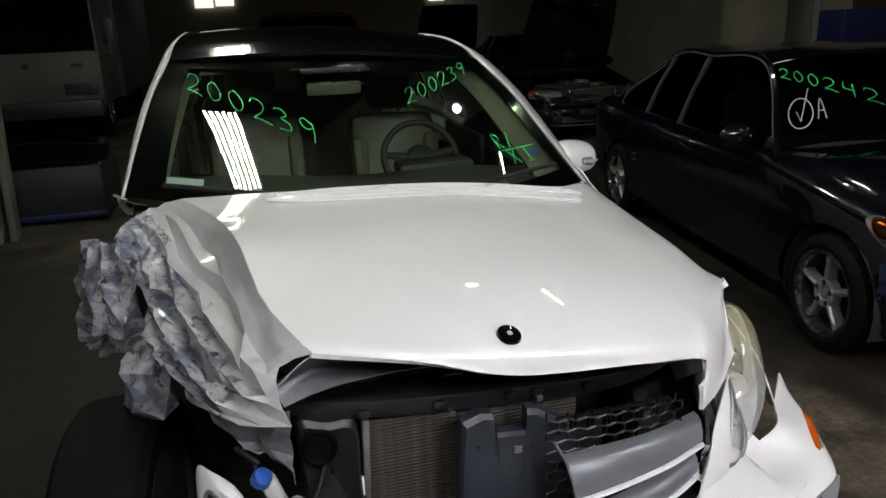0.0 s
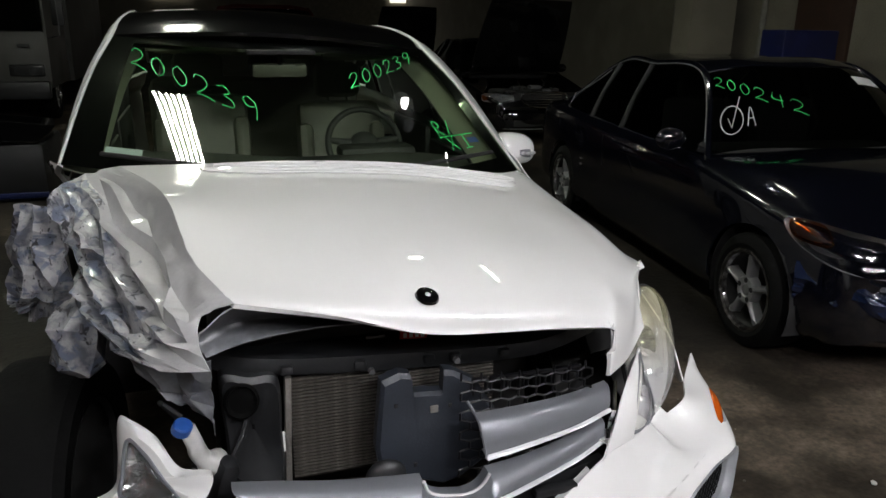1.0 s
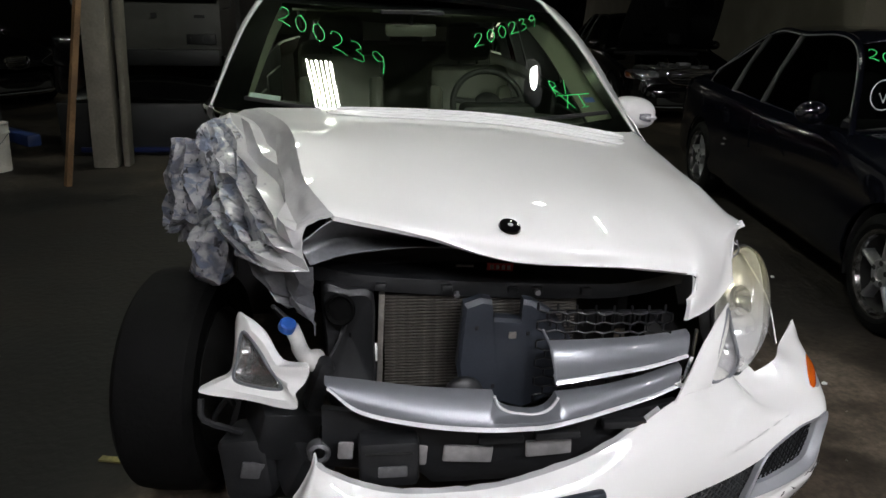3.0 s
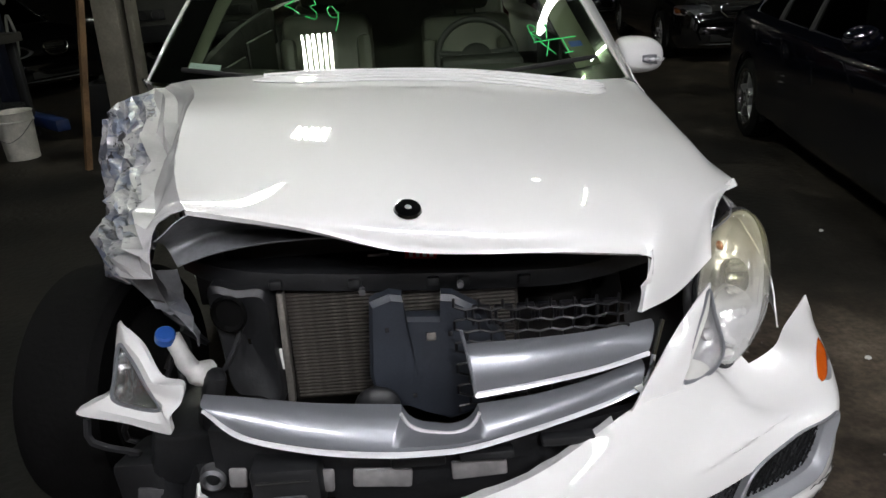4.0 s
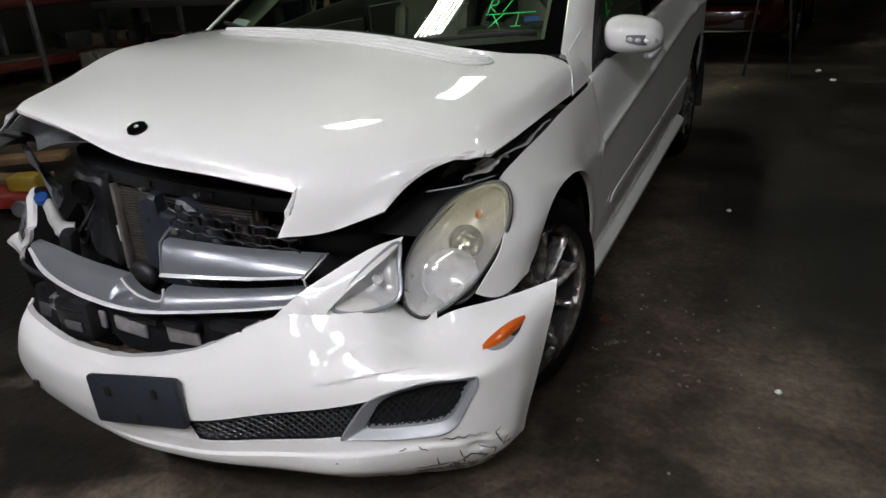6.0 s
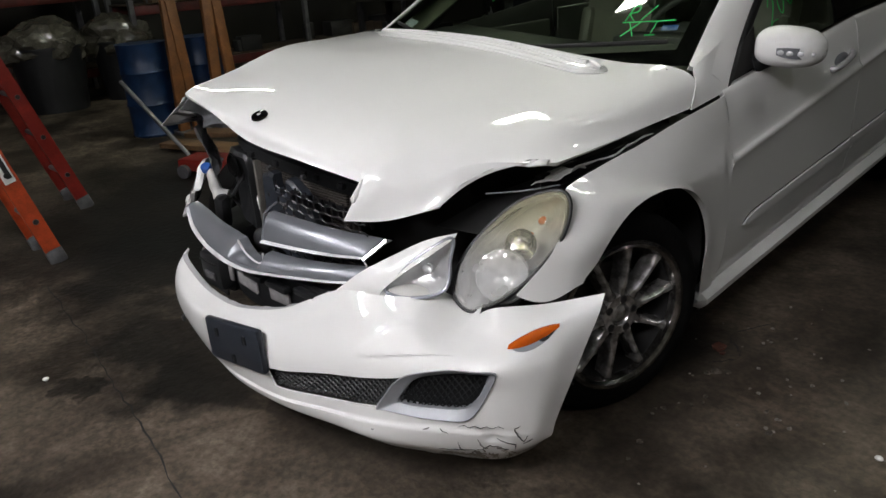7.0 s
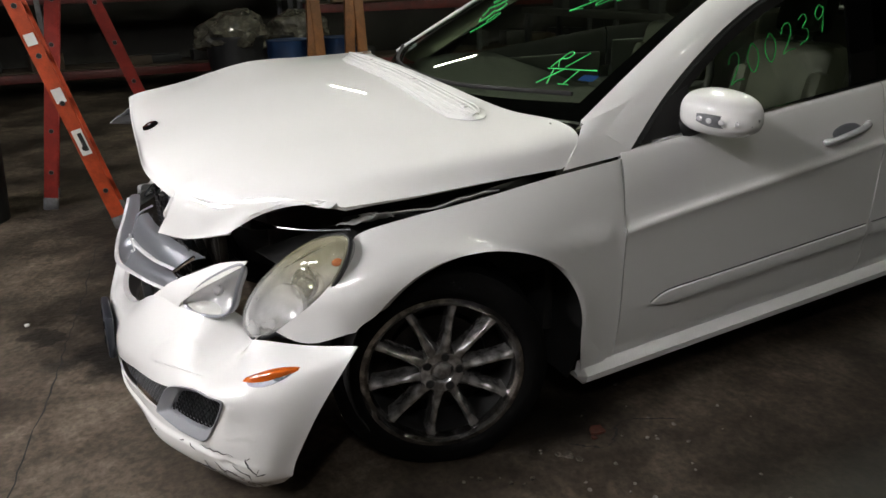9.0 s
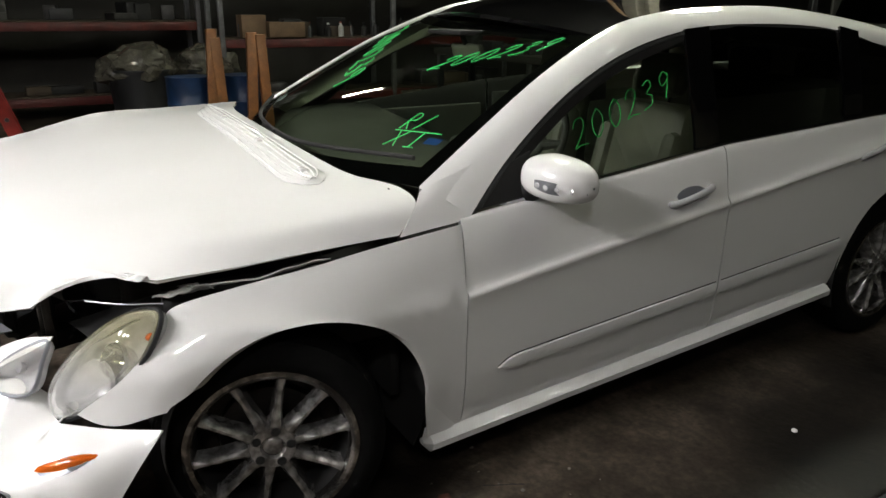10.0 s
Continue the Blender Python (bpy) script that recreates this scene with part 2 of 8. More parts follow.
# the film yellows towards the top of the lens
hz = HAZED.node_tree
hz_tc, hz_sep, hz_map, hz_mix = (hz.nodes.new(k) for k in ("ShaderNodeTexCoord", "ShaderNodeSeparateXYZ", "ShaderNodeMapRange", "ShaderNodeMixRGB"))
hz_map.inputs["From Min"].default_value, hz_map.inputs["From Max"].default_value = 0.66, 0.80
hz_mix.inputs[1].default_value, hz_mix.inputs[2].default_value = (0.76, 0.76, 0.75, 1), (0.52, 0.50, 0.32, 1)
hz.links.new(hz_tc.outputs["Object"], hz_sep.inputs[0])
hz.links.new(hz_sep.outputs["Z"], hz_map.inputs["Value"])
hz.links.new(hz_map.outputs[0], hz_mix.inputs[0])
for q in hz.nodes:
    if q.bl_idname == "ShaderNodeBsdfDiffuse":
        hz.links.new(hz_mix.outputs[0], q.inputs[0])
    if q.bl_idname == "ShaderNodeBsdfTransparent":
        hz_tint = hz.nodes.new("ShaderNodeMixRGB")
        hz_tint.inputs[1].default_value, hz_tint.inputs[2].default_value = (0.90, 0.90, 0.86, 1), (0.84, 0.80, 0.60, 1)
        hz.links.new(hz_map.outputs[0], hz_tint.inputs[0])
        hz.links.new(hz_tint.outputs[0], q.inputs[0])
RED = surf("red_paint", (0.30, 0.022, 0.014), 0.45, var=0.3, scale=9, grain=90)
LADDER_ORANGE = surf("orange_fibreglass", (0.55, 0.072, 0.016), 0.5, var=0.3, scale=12, grain=100, bump=0.05)
WOOD = surf("worn_timber", (0.30, 0.17, 0.08), 0.7, var=0.4, scale=5, grain=60, bump=0.2)
CREAM = surf("cream_wall", (0.34, 0.315, 0.245), 0.8, var=0.2, scale=1.2, grain=40, bump=0.1)
BUCKET = surf("white_bucket", (0.60, 0.58, 0.53), 0.5, var=0.2, scale=10, grain=60)
BLUE = surf("blue_paint", (0.007, 0.016, 0.09), 0.4, var=0.2)
STEEL = surf("grey_steel", (0.22, 0.22, 0.23), 0.5, metal=0.5, var=0.3, scale=8, bump=0.1)
CARDBOARD = surf("cardboard", (0.20, 0.13, 0.075), 0.8, var=0.2, scale=6)
BAG = surf("clear_plastic_bag", (0.16, 0.15, 0.12), 0.25, var=0.4, scale=10, coat=0.6)
PAPER = surf("paper_label", (0.7, 0.7, 0.68), 0.6, var=0.1)
LABELRED = surf("red_label", (0.55, 0.03, 0.03), 0.5, var=0.1)
FILL_TUBE = glow("fill_tube", (1.0, 0.98, 1.0), TUBE_POWER)
HALL_TUBE = glow("aged_fluorescent_tube", (0.97, 1.0, 0.84), TUBE_POWER)
BULB = glow("round_bulb", (1.0, 1.0, 0.92), 50.0)
DAYLIGHT = glow("daylight_beyond", (1.0, 0.93, 0.8), 1.2)


def concrete():
    m = surf("stained_concrete", (0.31, 0.247, 0.185), 0.66, var=0.45, scale=1.3, grain=26, bump=0.45, spec=0.28, dark=(0.062, 0.048, 0.034), blotch=(0.38, 0.62))
    nt = m.node_tree
    b = nt.nodes["Principled BSDF"]
    old = b.inputs["Base Color"].links[0].from_socket
    tc = nt.nodes.new("ShaderNodeTexCoord")
    n = nt.nodes.new("ShaderNodeTexNoise")
    n.inputs["Scale"].default_value, n.inputs["Detail"].default_value, n.inputs["Distortion"].default_value = 3.7, 8, 0.6
    r = nt.nodes.new("ShaderNodeValToRGB")
    r.color_ramp.elements[0].position, r.color_ramp.elements[0].color = 0.34, (0.40, 0.37, 0.35, 1)
    r.color_ramp.elements[1].position, r.color_ramp.elements[1].color = 0.62, (1, 1, 1, 1)
    mx = nt.nodes.new("ShaderNodeMixRGB")
    mx.blend_type = "MULTIPLY"
    mx.inputs[0].default_value = 0.85
    nt.links.new(tc.outputs["Object"], n.inputs["Vector"])
    nt.links.new(n.outputs["Fac"], r.inputs["Fac"])
    nt.links.new(old, mx.inputs[1])
    nt.links.new(r.outputs["Color"], mx.inputs[2])
    # small dark spots and fine pitting
    last = mx.outputs[0]
    for sc, lo, hi, keep in ((9.0, 0.36, 0.64, 0.62), (40.0, 0.38, 0.60, 0.62)):
        n3 = nt.nodes.new("ShaderNodeTexNoise")
        n3.inputs["Scale"].default_value, n3.inputs["Detail"].default_value, n3.inputs["Roughness"].default_value = sc, 9, 0.65
        nt.links.new(tc.outputs["Object"], n3.inputs["Vector"])
        r3 = nt.nodes.new("ShaderNodeMapRange")
        r3.inputs["From Min"].default_value, r3.inputs["From Max"].default_value = lo, hi
        r3.inputs["To Min"].default_value = keep
        m3 = nt.nodes.new("ShaderNodeMixRGB")
        m3.blend_type = "MULTIPLY"
        m3.inputs[0].default_value = 1.0
        nt.links.new(n3.outputs["Fac"], r3.inputs["Value"])
        nt.links.new(last, m3.inputs[1])
        nt.links.new(r3.outputs[0], m3.inputs[2])
        last = m3.outputs[0]
    # old oil spills, and unlit stretches of floor painted darker: warped ellipses
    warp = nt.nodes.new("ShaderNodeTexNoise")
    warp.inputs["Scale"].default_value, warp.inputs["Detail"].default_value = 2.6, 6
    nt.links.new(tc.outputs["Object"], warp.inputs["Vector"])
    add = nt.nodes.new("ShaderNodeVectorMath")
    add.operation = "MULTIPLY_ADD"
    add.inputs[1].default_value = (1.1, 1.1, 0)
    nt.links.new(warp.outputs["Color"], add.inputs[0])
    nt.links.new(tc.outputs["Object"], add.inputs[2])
    for x, y, rx, ry, k in SPILLS_AND_SHADE:
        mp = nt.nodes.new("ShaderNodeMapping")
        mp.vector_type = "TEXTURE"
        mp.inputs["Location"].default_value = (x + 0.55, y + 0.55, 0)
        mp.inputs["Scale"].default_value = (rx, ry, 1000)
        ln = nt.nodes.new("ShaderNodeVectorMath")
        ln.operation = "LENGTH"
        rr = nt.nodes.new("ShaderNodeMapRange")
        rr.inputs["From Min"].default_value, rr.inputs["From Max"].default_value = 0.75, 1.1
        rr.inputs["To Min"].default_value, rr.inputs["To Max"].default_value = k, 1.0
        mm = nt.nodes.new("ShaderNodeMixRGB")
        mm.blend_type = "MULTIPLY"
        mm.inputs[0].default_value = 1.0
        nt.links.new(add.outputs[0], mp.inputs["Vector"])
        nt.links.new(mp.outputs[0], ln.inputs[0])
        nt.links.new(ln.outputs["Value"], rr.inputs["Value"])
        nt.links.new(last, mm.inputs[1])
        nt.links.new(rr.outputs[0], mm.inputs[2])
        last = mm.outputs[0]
    nt.links.new(last, b.inputs["Base Color"])
    return m


# x, y, half-widths and what is left of the colour; the large ones stand for unlit floor
SPILLS_AND_SHADE = ((-0.62, 0.04, 0.62, 0.30, 0.2), (0.2, 1.6, 0.8, 1.0, 0.4), (-2.5, 2.4, 2.0, 2.9, 0.10), (-1.8, 0.9, 0.9, 1.1, 0.22), (-4.2, 7.0, 3.0, 3.6, 0.22), (-0.75, -0.50, 0.14, 0.05, 0.3), (2.5, 2.7, 1.1, 1.6, 0.40), (1.8, 2.5, 0.95, 1.7, 0.75), (1.5, 3.8, 0.5, 1.4, 0.5), (2.6, 6.4, 1.6, 3.0, 0.35), (2.3, 4.4, 1.7, 2.8, 0.45), (2.1, 1.9, 0.5, 0.4, 0.7))
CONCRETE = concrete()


# ---- the hall ----
def slab(name, c, s, material, label, category):
    bm = bmesh.new()
    box(bm, c, s)
    return tagged(part(name, bm, material, smooth=False), label, category, kind="structure")


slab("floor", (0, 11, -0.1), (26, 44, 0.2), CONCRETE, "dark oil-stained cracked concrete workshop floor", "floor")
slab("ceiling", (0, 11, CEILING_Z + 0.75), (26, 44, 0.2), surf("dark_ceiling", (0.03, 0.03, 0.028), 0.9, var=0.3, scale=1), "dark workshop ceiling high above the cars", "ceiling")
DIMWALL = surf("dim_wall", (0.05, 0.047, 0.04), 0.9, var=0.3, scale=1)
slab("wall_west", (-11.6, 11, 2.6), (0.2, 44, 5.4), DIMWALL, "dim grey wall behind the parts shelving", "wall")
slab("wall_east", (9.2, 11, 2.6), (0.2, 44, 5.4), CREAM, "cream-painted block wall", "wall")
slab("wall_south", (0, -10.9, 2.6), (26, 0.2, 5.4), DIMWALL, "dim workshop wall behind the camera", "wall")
slab("wall_north", (0, 32.9, 2.6), (26, 0.2, 5.4), CREAM, "cream far wall with loading doors", "wall")


def ceiling_light(x, y, turn=0.0, z=CEILING_Z, tubes=6):
    e = thing("ceiling_light", "hanging fluorescent fitting with a row of bright tubes", "light", "ceiling lights", pose(x, y, z, 0, 0, turn))
    w = 0.070 * tubes + 0.05
    bm = bmesh.new()
    box(bm, (0, 0, 0.075), (w, 0.88, 0.05), 0.008)
    part("housing", bm, PLASTIC, e)
    for k in range(tubes):
        bm = bmesh.new()
        tube(bm, [((k - (tubes - 1) / 2) * 0.070, -0.40, 0), ((k - (tubes - 1) / 2) * 0.070, 0.40, 0)], 0.019, 8)
        part("tube", bm, HALL_TUBE if y > 0 else FILL_TUBE, e)
    for s in (-1, 1):
        bm = bmesh.new()
        tube(bm, [(0, s * 0.3, 0.09), (0, s * 0.3, CEILING_Z + 0.66 - z)], 0.006, 5)
        part("hanger", bm, STEEL, e)
    return e


# the five with negative y are unseen fill, added to light the car's front and side
for x, y, t, k, *z in ((-1.0, 3.64, 0, 6), (-0.85, 6.3, 0, 6), (3.1, 3.8, 0, 1), (-6.05, 2.7, 90, 1), (-7.0, 2.7, 90, 1), (-1.2, -2.8, 90, 6, 3.7), (0.9, -2.9, 90, 6, 3.7), (2.2, -3.0, 90, 6, 3.7), (5.0, -1.0, 0, 3), (1.2, -4.4, 90, 6, 3.7)):
    ceiling_light(x, y, t, z[0] if z else CEILING_Z, k)

# round pendant lamp
pend = thing("pendant_lamp", "round pendant lamp hanging from the ceiling", "light", m=pose(2.1, 4.25, 4.5))
bm = bmesh.new()
bmesh.ops.create_uvsphere(bm, u_segments=20, v_segments=12, radius=0.075)
part("bulb", bm, BULB, pend)
bm = bmesh.new()
rows = [[Vector((r * math.cos(q / 24 * math.tau), r * math.sin(q / 24 * math.tau), z)) for q in range(24)] for r, z in ((0.22, 0.06), (0.20, 0.10), (0.10, 0.22), (0.03, 0.28))]
sheet(bm, rows, closed=True)
part("shade", bm, PLASTIC, pend, thick=0.004)
bm = bmesh.new()
tube(bm, [(0, 0, 0.27), (0, 0, 0.76)], 0.01, 6)
part("cord", bm, PLASTIC, pend)


# ---- the wrecked white car: panels ----
car = thing("wrecked_car", "white crossover car with a crushed front corner, parked nose out", "car")


def curve_y(y, pts):
    """Linear table."""
    for (a, va), (b, vb) in zip(pts, pts[1:]):
        if y <= b or (b, vb) == pts[-1]:
            f = (y - a) / (b - a)
            return va + (vb - va) * f


HOOD_FRONT = [(0.748, 0.405, 0.912), (0.713, 0.292, 0.846), (0.600, 0.190, 0.812), (0.497, 0.110, 0.813), (0.530, 0.170, 0.919), (0.33, 0.11, 0.964), (0.02, 0.105, 0.99), (-0.20, 0.105, 1.06), (-0.413, 0.115, 1.110)]
HOOD_NOSE = [(0.835, 0.520, 0.936), (0.738, 0.395, 0.940), (0.655, 0.275, 0.912), (0.560, 0.20, 0.945), (0.500, 0.20, 0.972), (0.30, 0.145, 1.015), (0.02, 0.140, 1.05), (-0.22, 0.14, 1.088), (-0.44, 0.17, 1.125)]
HOOD_LOW = [(0.888, 0.605, 0.928), (0.795, 0.51, 0.955), (0.683, 0.42, 0.985), (0.590, 0.38, 1.01), (0.490, 0.36, 1.035), (0.28, 0.34, 1.078), (0.01, 0.325, 1.11), (-0.26, 0.33, 1.135), (-0.50, 0.36, 1.150)]
HOOD_MID = [(0.893, 0.82, 0.932), (0.820, 0.74, 0.995), (0.730, 0.69, 1.025), (0.630, 0.66, 1.050), (0.500, 0.64, 1.075), (0.28, 0.62, 1.120), (0.01, 0.60, 1.155), (-0.28, 0.60, 1.180), (-0.54, 0.62, 1.205)]
HOOD_HIGH = [(0.897, 1.06, 0.943), (0.845, 1.02, 1.010), (0.760, 0.98, 1.045), (0.650, 0.95, 1.075), (0.510, 0.92, 1.105), (0.28, 0.90, 1.150), (0.01, 0.88, 1.182), (-0.31, 0.88, 1.200), (-0.60, 0.92, 1.205)]
HOOD_REAR = [(0.898, 1.335, 0.951), (0.873, 1.410, 1.034), (0.795, 1.385, 1.082), (0.660, 1.285, 1.105), (0.520, 1.235, 1.130), (0.28, 1.180, 1.172), (0.01, 1.150, 1.200), (-0.36, 1.160, 1.212), (-0.72, 1.26, 1.200)]
HOOD = [HOOD_FRONT, HOOD_NOSE, HOOD_LOW, HOOD_MID, HOOD_HIGH, HOOD_REAR]


def bonnet_grid():
    """The bonnet's skin: the front edge has a sharp fang and a corner by the opening, the side edge a corner over the lamp."""
    fine = [bent(r, 9, (1, 3, 4) if k == 0 else ()) for k, r in enumerate(HOOD)]
    cols = [bent([f[i] for f in fine], 12, (2,) if i == 0 else ()) for i in range(73)]
    return [[cols[i][j] for i in range(73)] for j in range(61)]


HP = bonnet_grid()
bm = bmesh.new()
sheet(bm, HP)
part("bonnet", bm, WHITE, car, "glossy white bonnet, buckled up at the front", thick=0.012, flip=True)

# crushed corner of the bonnet
CRUSH = [
    [(-0.413, 0.115, 1.110), (-0.481, 0.136, 1.080), (-0.489, 0.085, 1.040), (-0.470, 0.026, 1.005), (-0.57, 0.115, 0.978), (-0.650, 0.240, 0.972)],
    [(-0.44, 0.17, 1.125), (-0.505, 0.175, 1.090), (-0.550, 0.165, 1.045), (-0.585, 0.185, 1.010), (-0.65, 0.27, 0.982), (-0.715, 0.37, 0.962)],
    [(-0.50, 0.36, 1.150), (-0.550, 0.38, 1.100), (-0.600, 0.40, 1.06), (-0.65, 0.44, 1.02), (-0.72, 0.50, 0.99), (-0.775, 0.565, 0.966)],
    [(-0.54, 0.62, 1.205), (-0.590, 0.64, 1.130), (-0.655, 0.66, 1.10), (-0.715, 0.69, 1.06), (-0.77, 0.72, 1.02), (-0.82, 0.78, 0.985)],
    [(-0.60, 0.92, 1.205), (-0.665, 0.93, 1.165), (-0.735, 0.94, 1.16), (-0.79, 0.94, 1.13), (-0.84, 0.95, 1.10), (-0.875, 0.96, 1.07)],
    [(-0.72, 1.26, 1.200), (-0.775, 1.25, 1.192), (-0.82, 1.22, 1.185), (-0.86, 1.14, 1.180), (-0.885, 1.06, 1.172), (-0.895, 1.00, 1.160)],
]


def wave(x):
    """A triangle wave of period 1, between -1 and 1."""
    return 4 * abs(x - math.floor(x + 0.5)) - 1


def crush(grid, amp, scale, rim=0.25, seed=0.0):
    """Buckles a sheet: straight creases in several directions, bent by a slow drift, that grow away from the first column."""
    nv, nu = len(grid), len(grid[0])
    rnd = random.Random(int(seed * 10) + 5)
    dirs = []
    for k, f in enumerate((0.55, 0.8, 1.2, 1.9, 2.9, 4.3)):
        d = Vector((rnd.uniform(-1, 1), rnd.uniform(-1, 1), rnd.uniform(-1, 1))).normalized()
        dirs.append((d * f * scale * 0.62, rnd.random(), 1.0 / (1 + 1.25 * k)))
    out = []
    for j, r in enumerate(grid):
        row = []
        for i, p in enumerate(r):
            i0, i1, j0, j1 = max(i - 1, 0), min(i + 1, nu - 1), max(j - 1, 0), min(j + 1, nv - 1)
            nrm = (grid[j][i1] - grid[j][i0]).cross(grid[j1][i] - grid[j0][i])
            nrm = nrm.normalized() if nrm.length > 1e-9 else Vector((0, 0, 1))
            g = min(1.0, (i / (nu - 1)) / rim)
            g = g * g * (3 - 2 * g)
            q = p + noise.noise_vector(p * 5 + Vector((seed, 0, 0))) * 0.11
            h = sum(w * wave(d.dot(q) + o) * (0.45 + 0.9 * abs(noise.noise(p * 6 + Vector((0, 0, 3.0 * o))))) for d, o, w in dirs)
            row.append(p + amp * g * (h * nrm + 0.5 * noise.noise_vector(p * 9 + Vector((seed, 2, 0)))))
        out.append(row)
    return out


def folded(name, cage, nu, nv, amp, rim, seed, material, parent, label=""):
    """A crumpled sheet: irregular flat facets with sharp folds between them, calmer near the first column."""
    g = patch(cage, nu, nv)
    rnd = random.Random(int(seed * 10) + 11)
    rows = []
    for j, r in enumerate(g):
        row = []
        for i, p in enumerate(r):
            i0, i1, j0, j1 = max(i - 1, 0), min(i + 1, nu - 1), max(j - 1, 0), min(j + 1, nv - 1)
            du, dv = (g[j][i1] - g[j][i0]) * 0.5, (g[j1][i] - g[j0][i]) * 0.5
            nrm = du.cross(dv).normalized()
            k = min(1.0, (i / (nu - 1)) / rim, 0.35 + j / 3)
            h = 0.65 * rnd.uniform(-1, 1) + 1.1 * noise.noise(p * 9 + Vector((seed, 0, 0)))
            inner = 0.42 if 0 < i < nu - 1 and 0 < j < nv - 1 else (0.35 if i == nu - 1 else 0.0)
            row.append(p + du * rnd.uniform(-inner, inner) + dv * rnd.uniform(-inner, inner) + nrm * amp * h * k)
        rows.append(row)
    bm = bmesh.new()
    sheet(bm, rows)
    for f in list(bm.faces):
        v = f.verts[:]
        k = 0 if rnd.random() < 0.75 else 1
        bm.faces.remove(f)
        bm.faces.new((v[k], v[k + 1], v[k + 2]))
        bm.faces.new((v[k], v[k + 2], v[(k + 3) % 4]))
    old = set(bm.verts)
    bmesh.ops.subdivide_edges(bm, edges=bm.edges[:], cuts=1, use_grid_fill=True)
    for v in bm.verts:
        if v not in old:
            k = max(0.0, noise.noise(v.co * 7 + Vector((seed, 1, 0))) + 0.25)
            v.co += Vector((rnd.uniform(-1, 1), rnd.uniform(-1, 1), rnd.uniform(-1, 1))) * amp * 0.5 * min(1.0, 1.6 * k)
    bmesh.ops.subdivide_edges(bm, edges=bm.edges[:], cuts=1, use_grid_fill=True, smooth=0.3)
    for v in bm.verts:
        v.co += noise.noise_vector(v.co * 30 + Vector((seed, 0, 0))) * 0.002
    return part(name, bm, material, parent, label, thick=0.002, sharp=24)


def ease(x):
    x = max(0.0, min(1.0, x))
    return x * x * (3 - 2 * x)


def pleated(grid, seed, amp, fine, jitter=0.38):
    """A crushed sheet: long pleats that swing in and out from column to column, kinked along their length, with tighter creases between.

    amp(u, v) and fine(u, v) give the depth of the pleats and of the creases."""
    nv, nu = len(grid), len(grid[0])
    rnd = random.Random(seed)
    bm = bmesh.new()
    tag = bm.verts.layers.float_vector.new("place")
    vs = []
    for j in range(nv):
        row = []
        for i in range(nu):
            i0, i1, j0, j1 = max(i - 1, 0), min(i + 1, nu - 1), max(j - 1, 0), min(j + 1, nv - 1)
            du, dv = (grid[j][i1] - grid[j][i0]) / max(1, i1 - i0), (grid[j1][i] - grid[j0][i]) / max(1, j1 - j0)
            nrm = dv.cross(du).normalized()
            u, v = i / (nu - 1), j / (nv - 1)
            a = amp(u, v)
            free = min(1.0, a / 0.012)
            edge = 0.0 if i in (0, nu - 1) else 1.0
            p = grid[j][i] + (du * rnd.uniform(-jitter, jitter) * edge + dv * rnd.uniform(-jitter, jitter) * (0.0 if j in (0, nv - 1) else 1.0)) * free
            h = (1 if (i + j // 4) % 2 else -1) * rnd.uniform(0.25, 1.0) - 0.35
            w = bm.verts.new(p + nrm * a * h)
            w[tag] = (u, v, 0)
            row.append(w)
        vs.append(row)
    for j in range(nv - 1):
        for i in range(nu - 1):
            q = (vs[j][i], vs[j][i + 1], vs[j + 1][i + 1], vs[j + 1][i])
            k = 0 if rnd.random() < 0.65 else 1
            bm.faces.new((q[k], q[k + 1], q[k + 2]))
            bm.faces.new((q[k], q[k + 2], q[(k + 3) % 4]))
    for level in (1.0, 0.35):
        old = set(bm.verts)
        bmesh.ops.subdivide_edges(bm, edges=bm.edges[:], cuts=1, use_grid_fill=True)
        for w in bm.verts:
            if w not in old:
                u, v, _ = w[tag]
                f = fine(u, v) * level
                if level == 1.0 and rnd.random() < 0.35:
                    f *= 0.15
                w.co += Vector((rnd.uniform(-1, 1), rnd.uniform(-1, 1), rnd.uniform(-1, 1))) * f
    bm.normal_update()
    return bm, tag


def crumple(name, grid, seed, amp, fine, material, parent, label="", keep=None, thick=0.002, sharp=20):
    bm, tag = pleated(grid, seed, amp, fine)
    if keep:
        dead = []
        for f in bm.faces:
            u = sum(w[tag][0] for w in f.verts) / len(f.verts)
            v = sum(w[tag][1] for w in f.verts) / len(f.verts)
            if not keep(u, v):
                dead.append(f)
        bmesh.ops.delete(bm, geom=dead, context="FACES")
    return part(name, bm, material, parent, label, thick=thick, sharp=sharp)


CF = [bent(r, 2, (3,) if k == 0 else ()) for k, r in enumerate(CRUSH)]
CRUSH_GRID = [[c[j] for c in [cr([f[i] for f in CF], 13) for i in range(11)]] for j in range(13)]


def crush_depth(u, v):
    """No pleats where the sheet joins the bonnet or on the clean front flap."""
    return 0.036 * ease((u - 0.06) / 0.28) * ease((v - 0.03) / 0.16) * (1 - 0.85 * ease((v - 0.74) / 0.22))


def crush_fine(u, v):
    """Tight creases towards the outer edge."""
    return 0.0010 + 0.0095 * ease((u - 0.35) / 0.35) * ease((v - 0.10) / 0.15) * (1 - 0.6 * ease((v - 0.8) / 0.2))


def scraped(u, v):
    """Where the paint is scraped off, outwards of a ragged line."""
    return u > 0.52 + 0.22 * noise.noise(Vector((u * 3, v * 7, 2.0))) + 0.16 * noise.noise(Vector((u * 14, v * 22, 5.0))) + 0.34 * ease((0.24 - v) / 0.2)


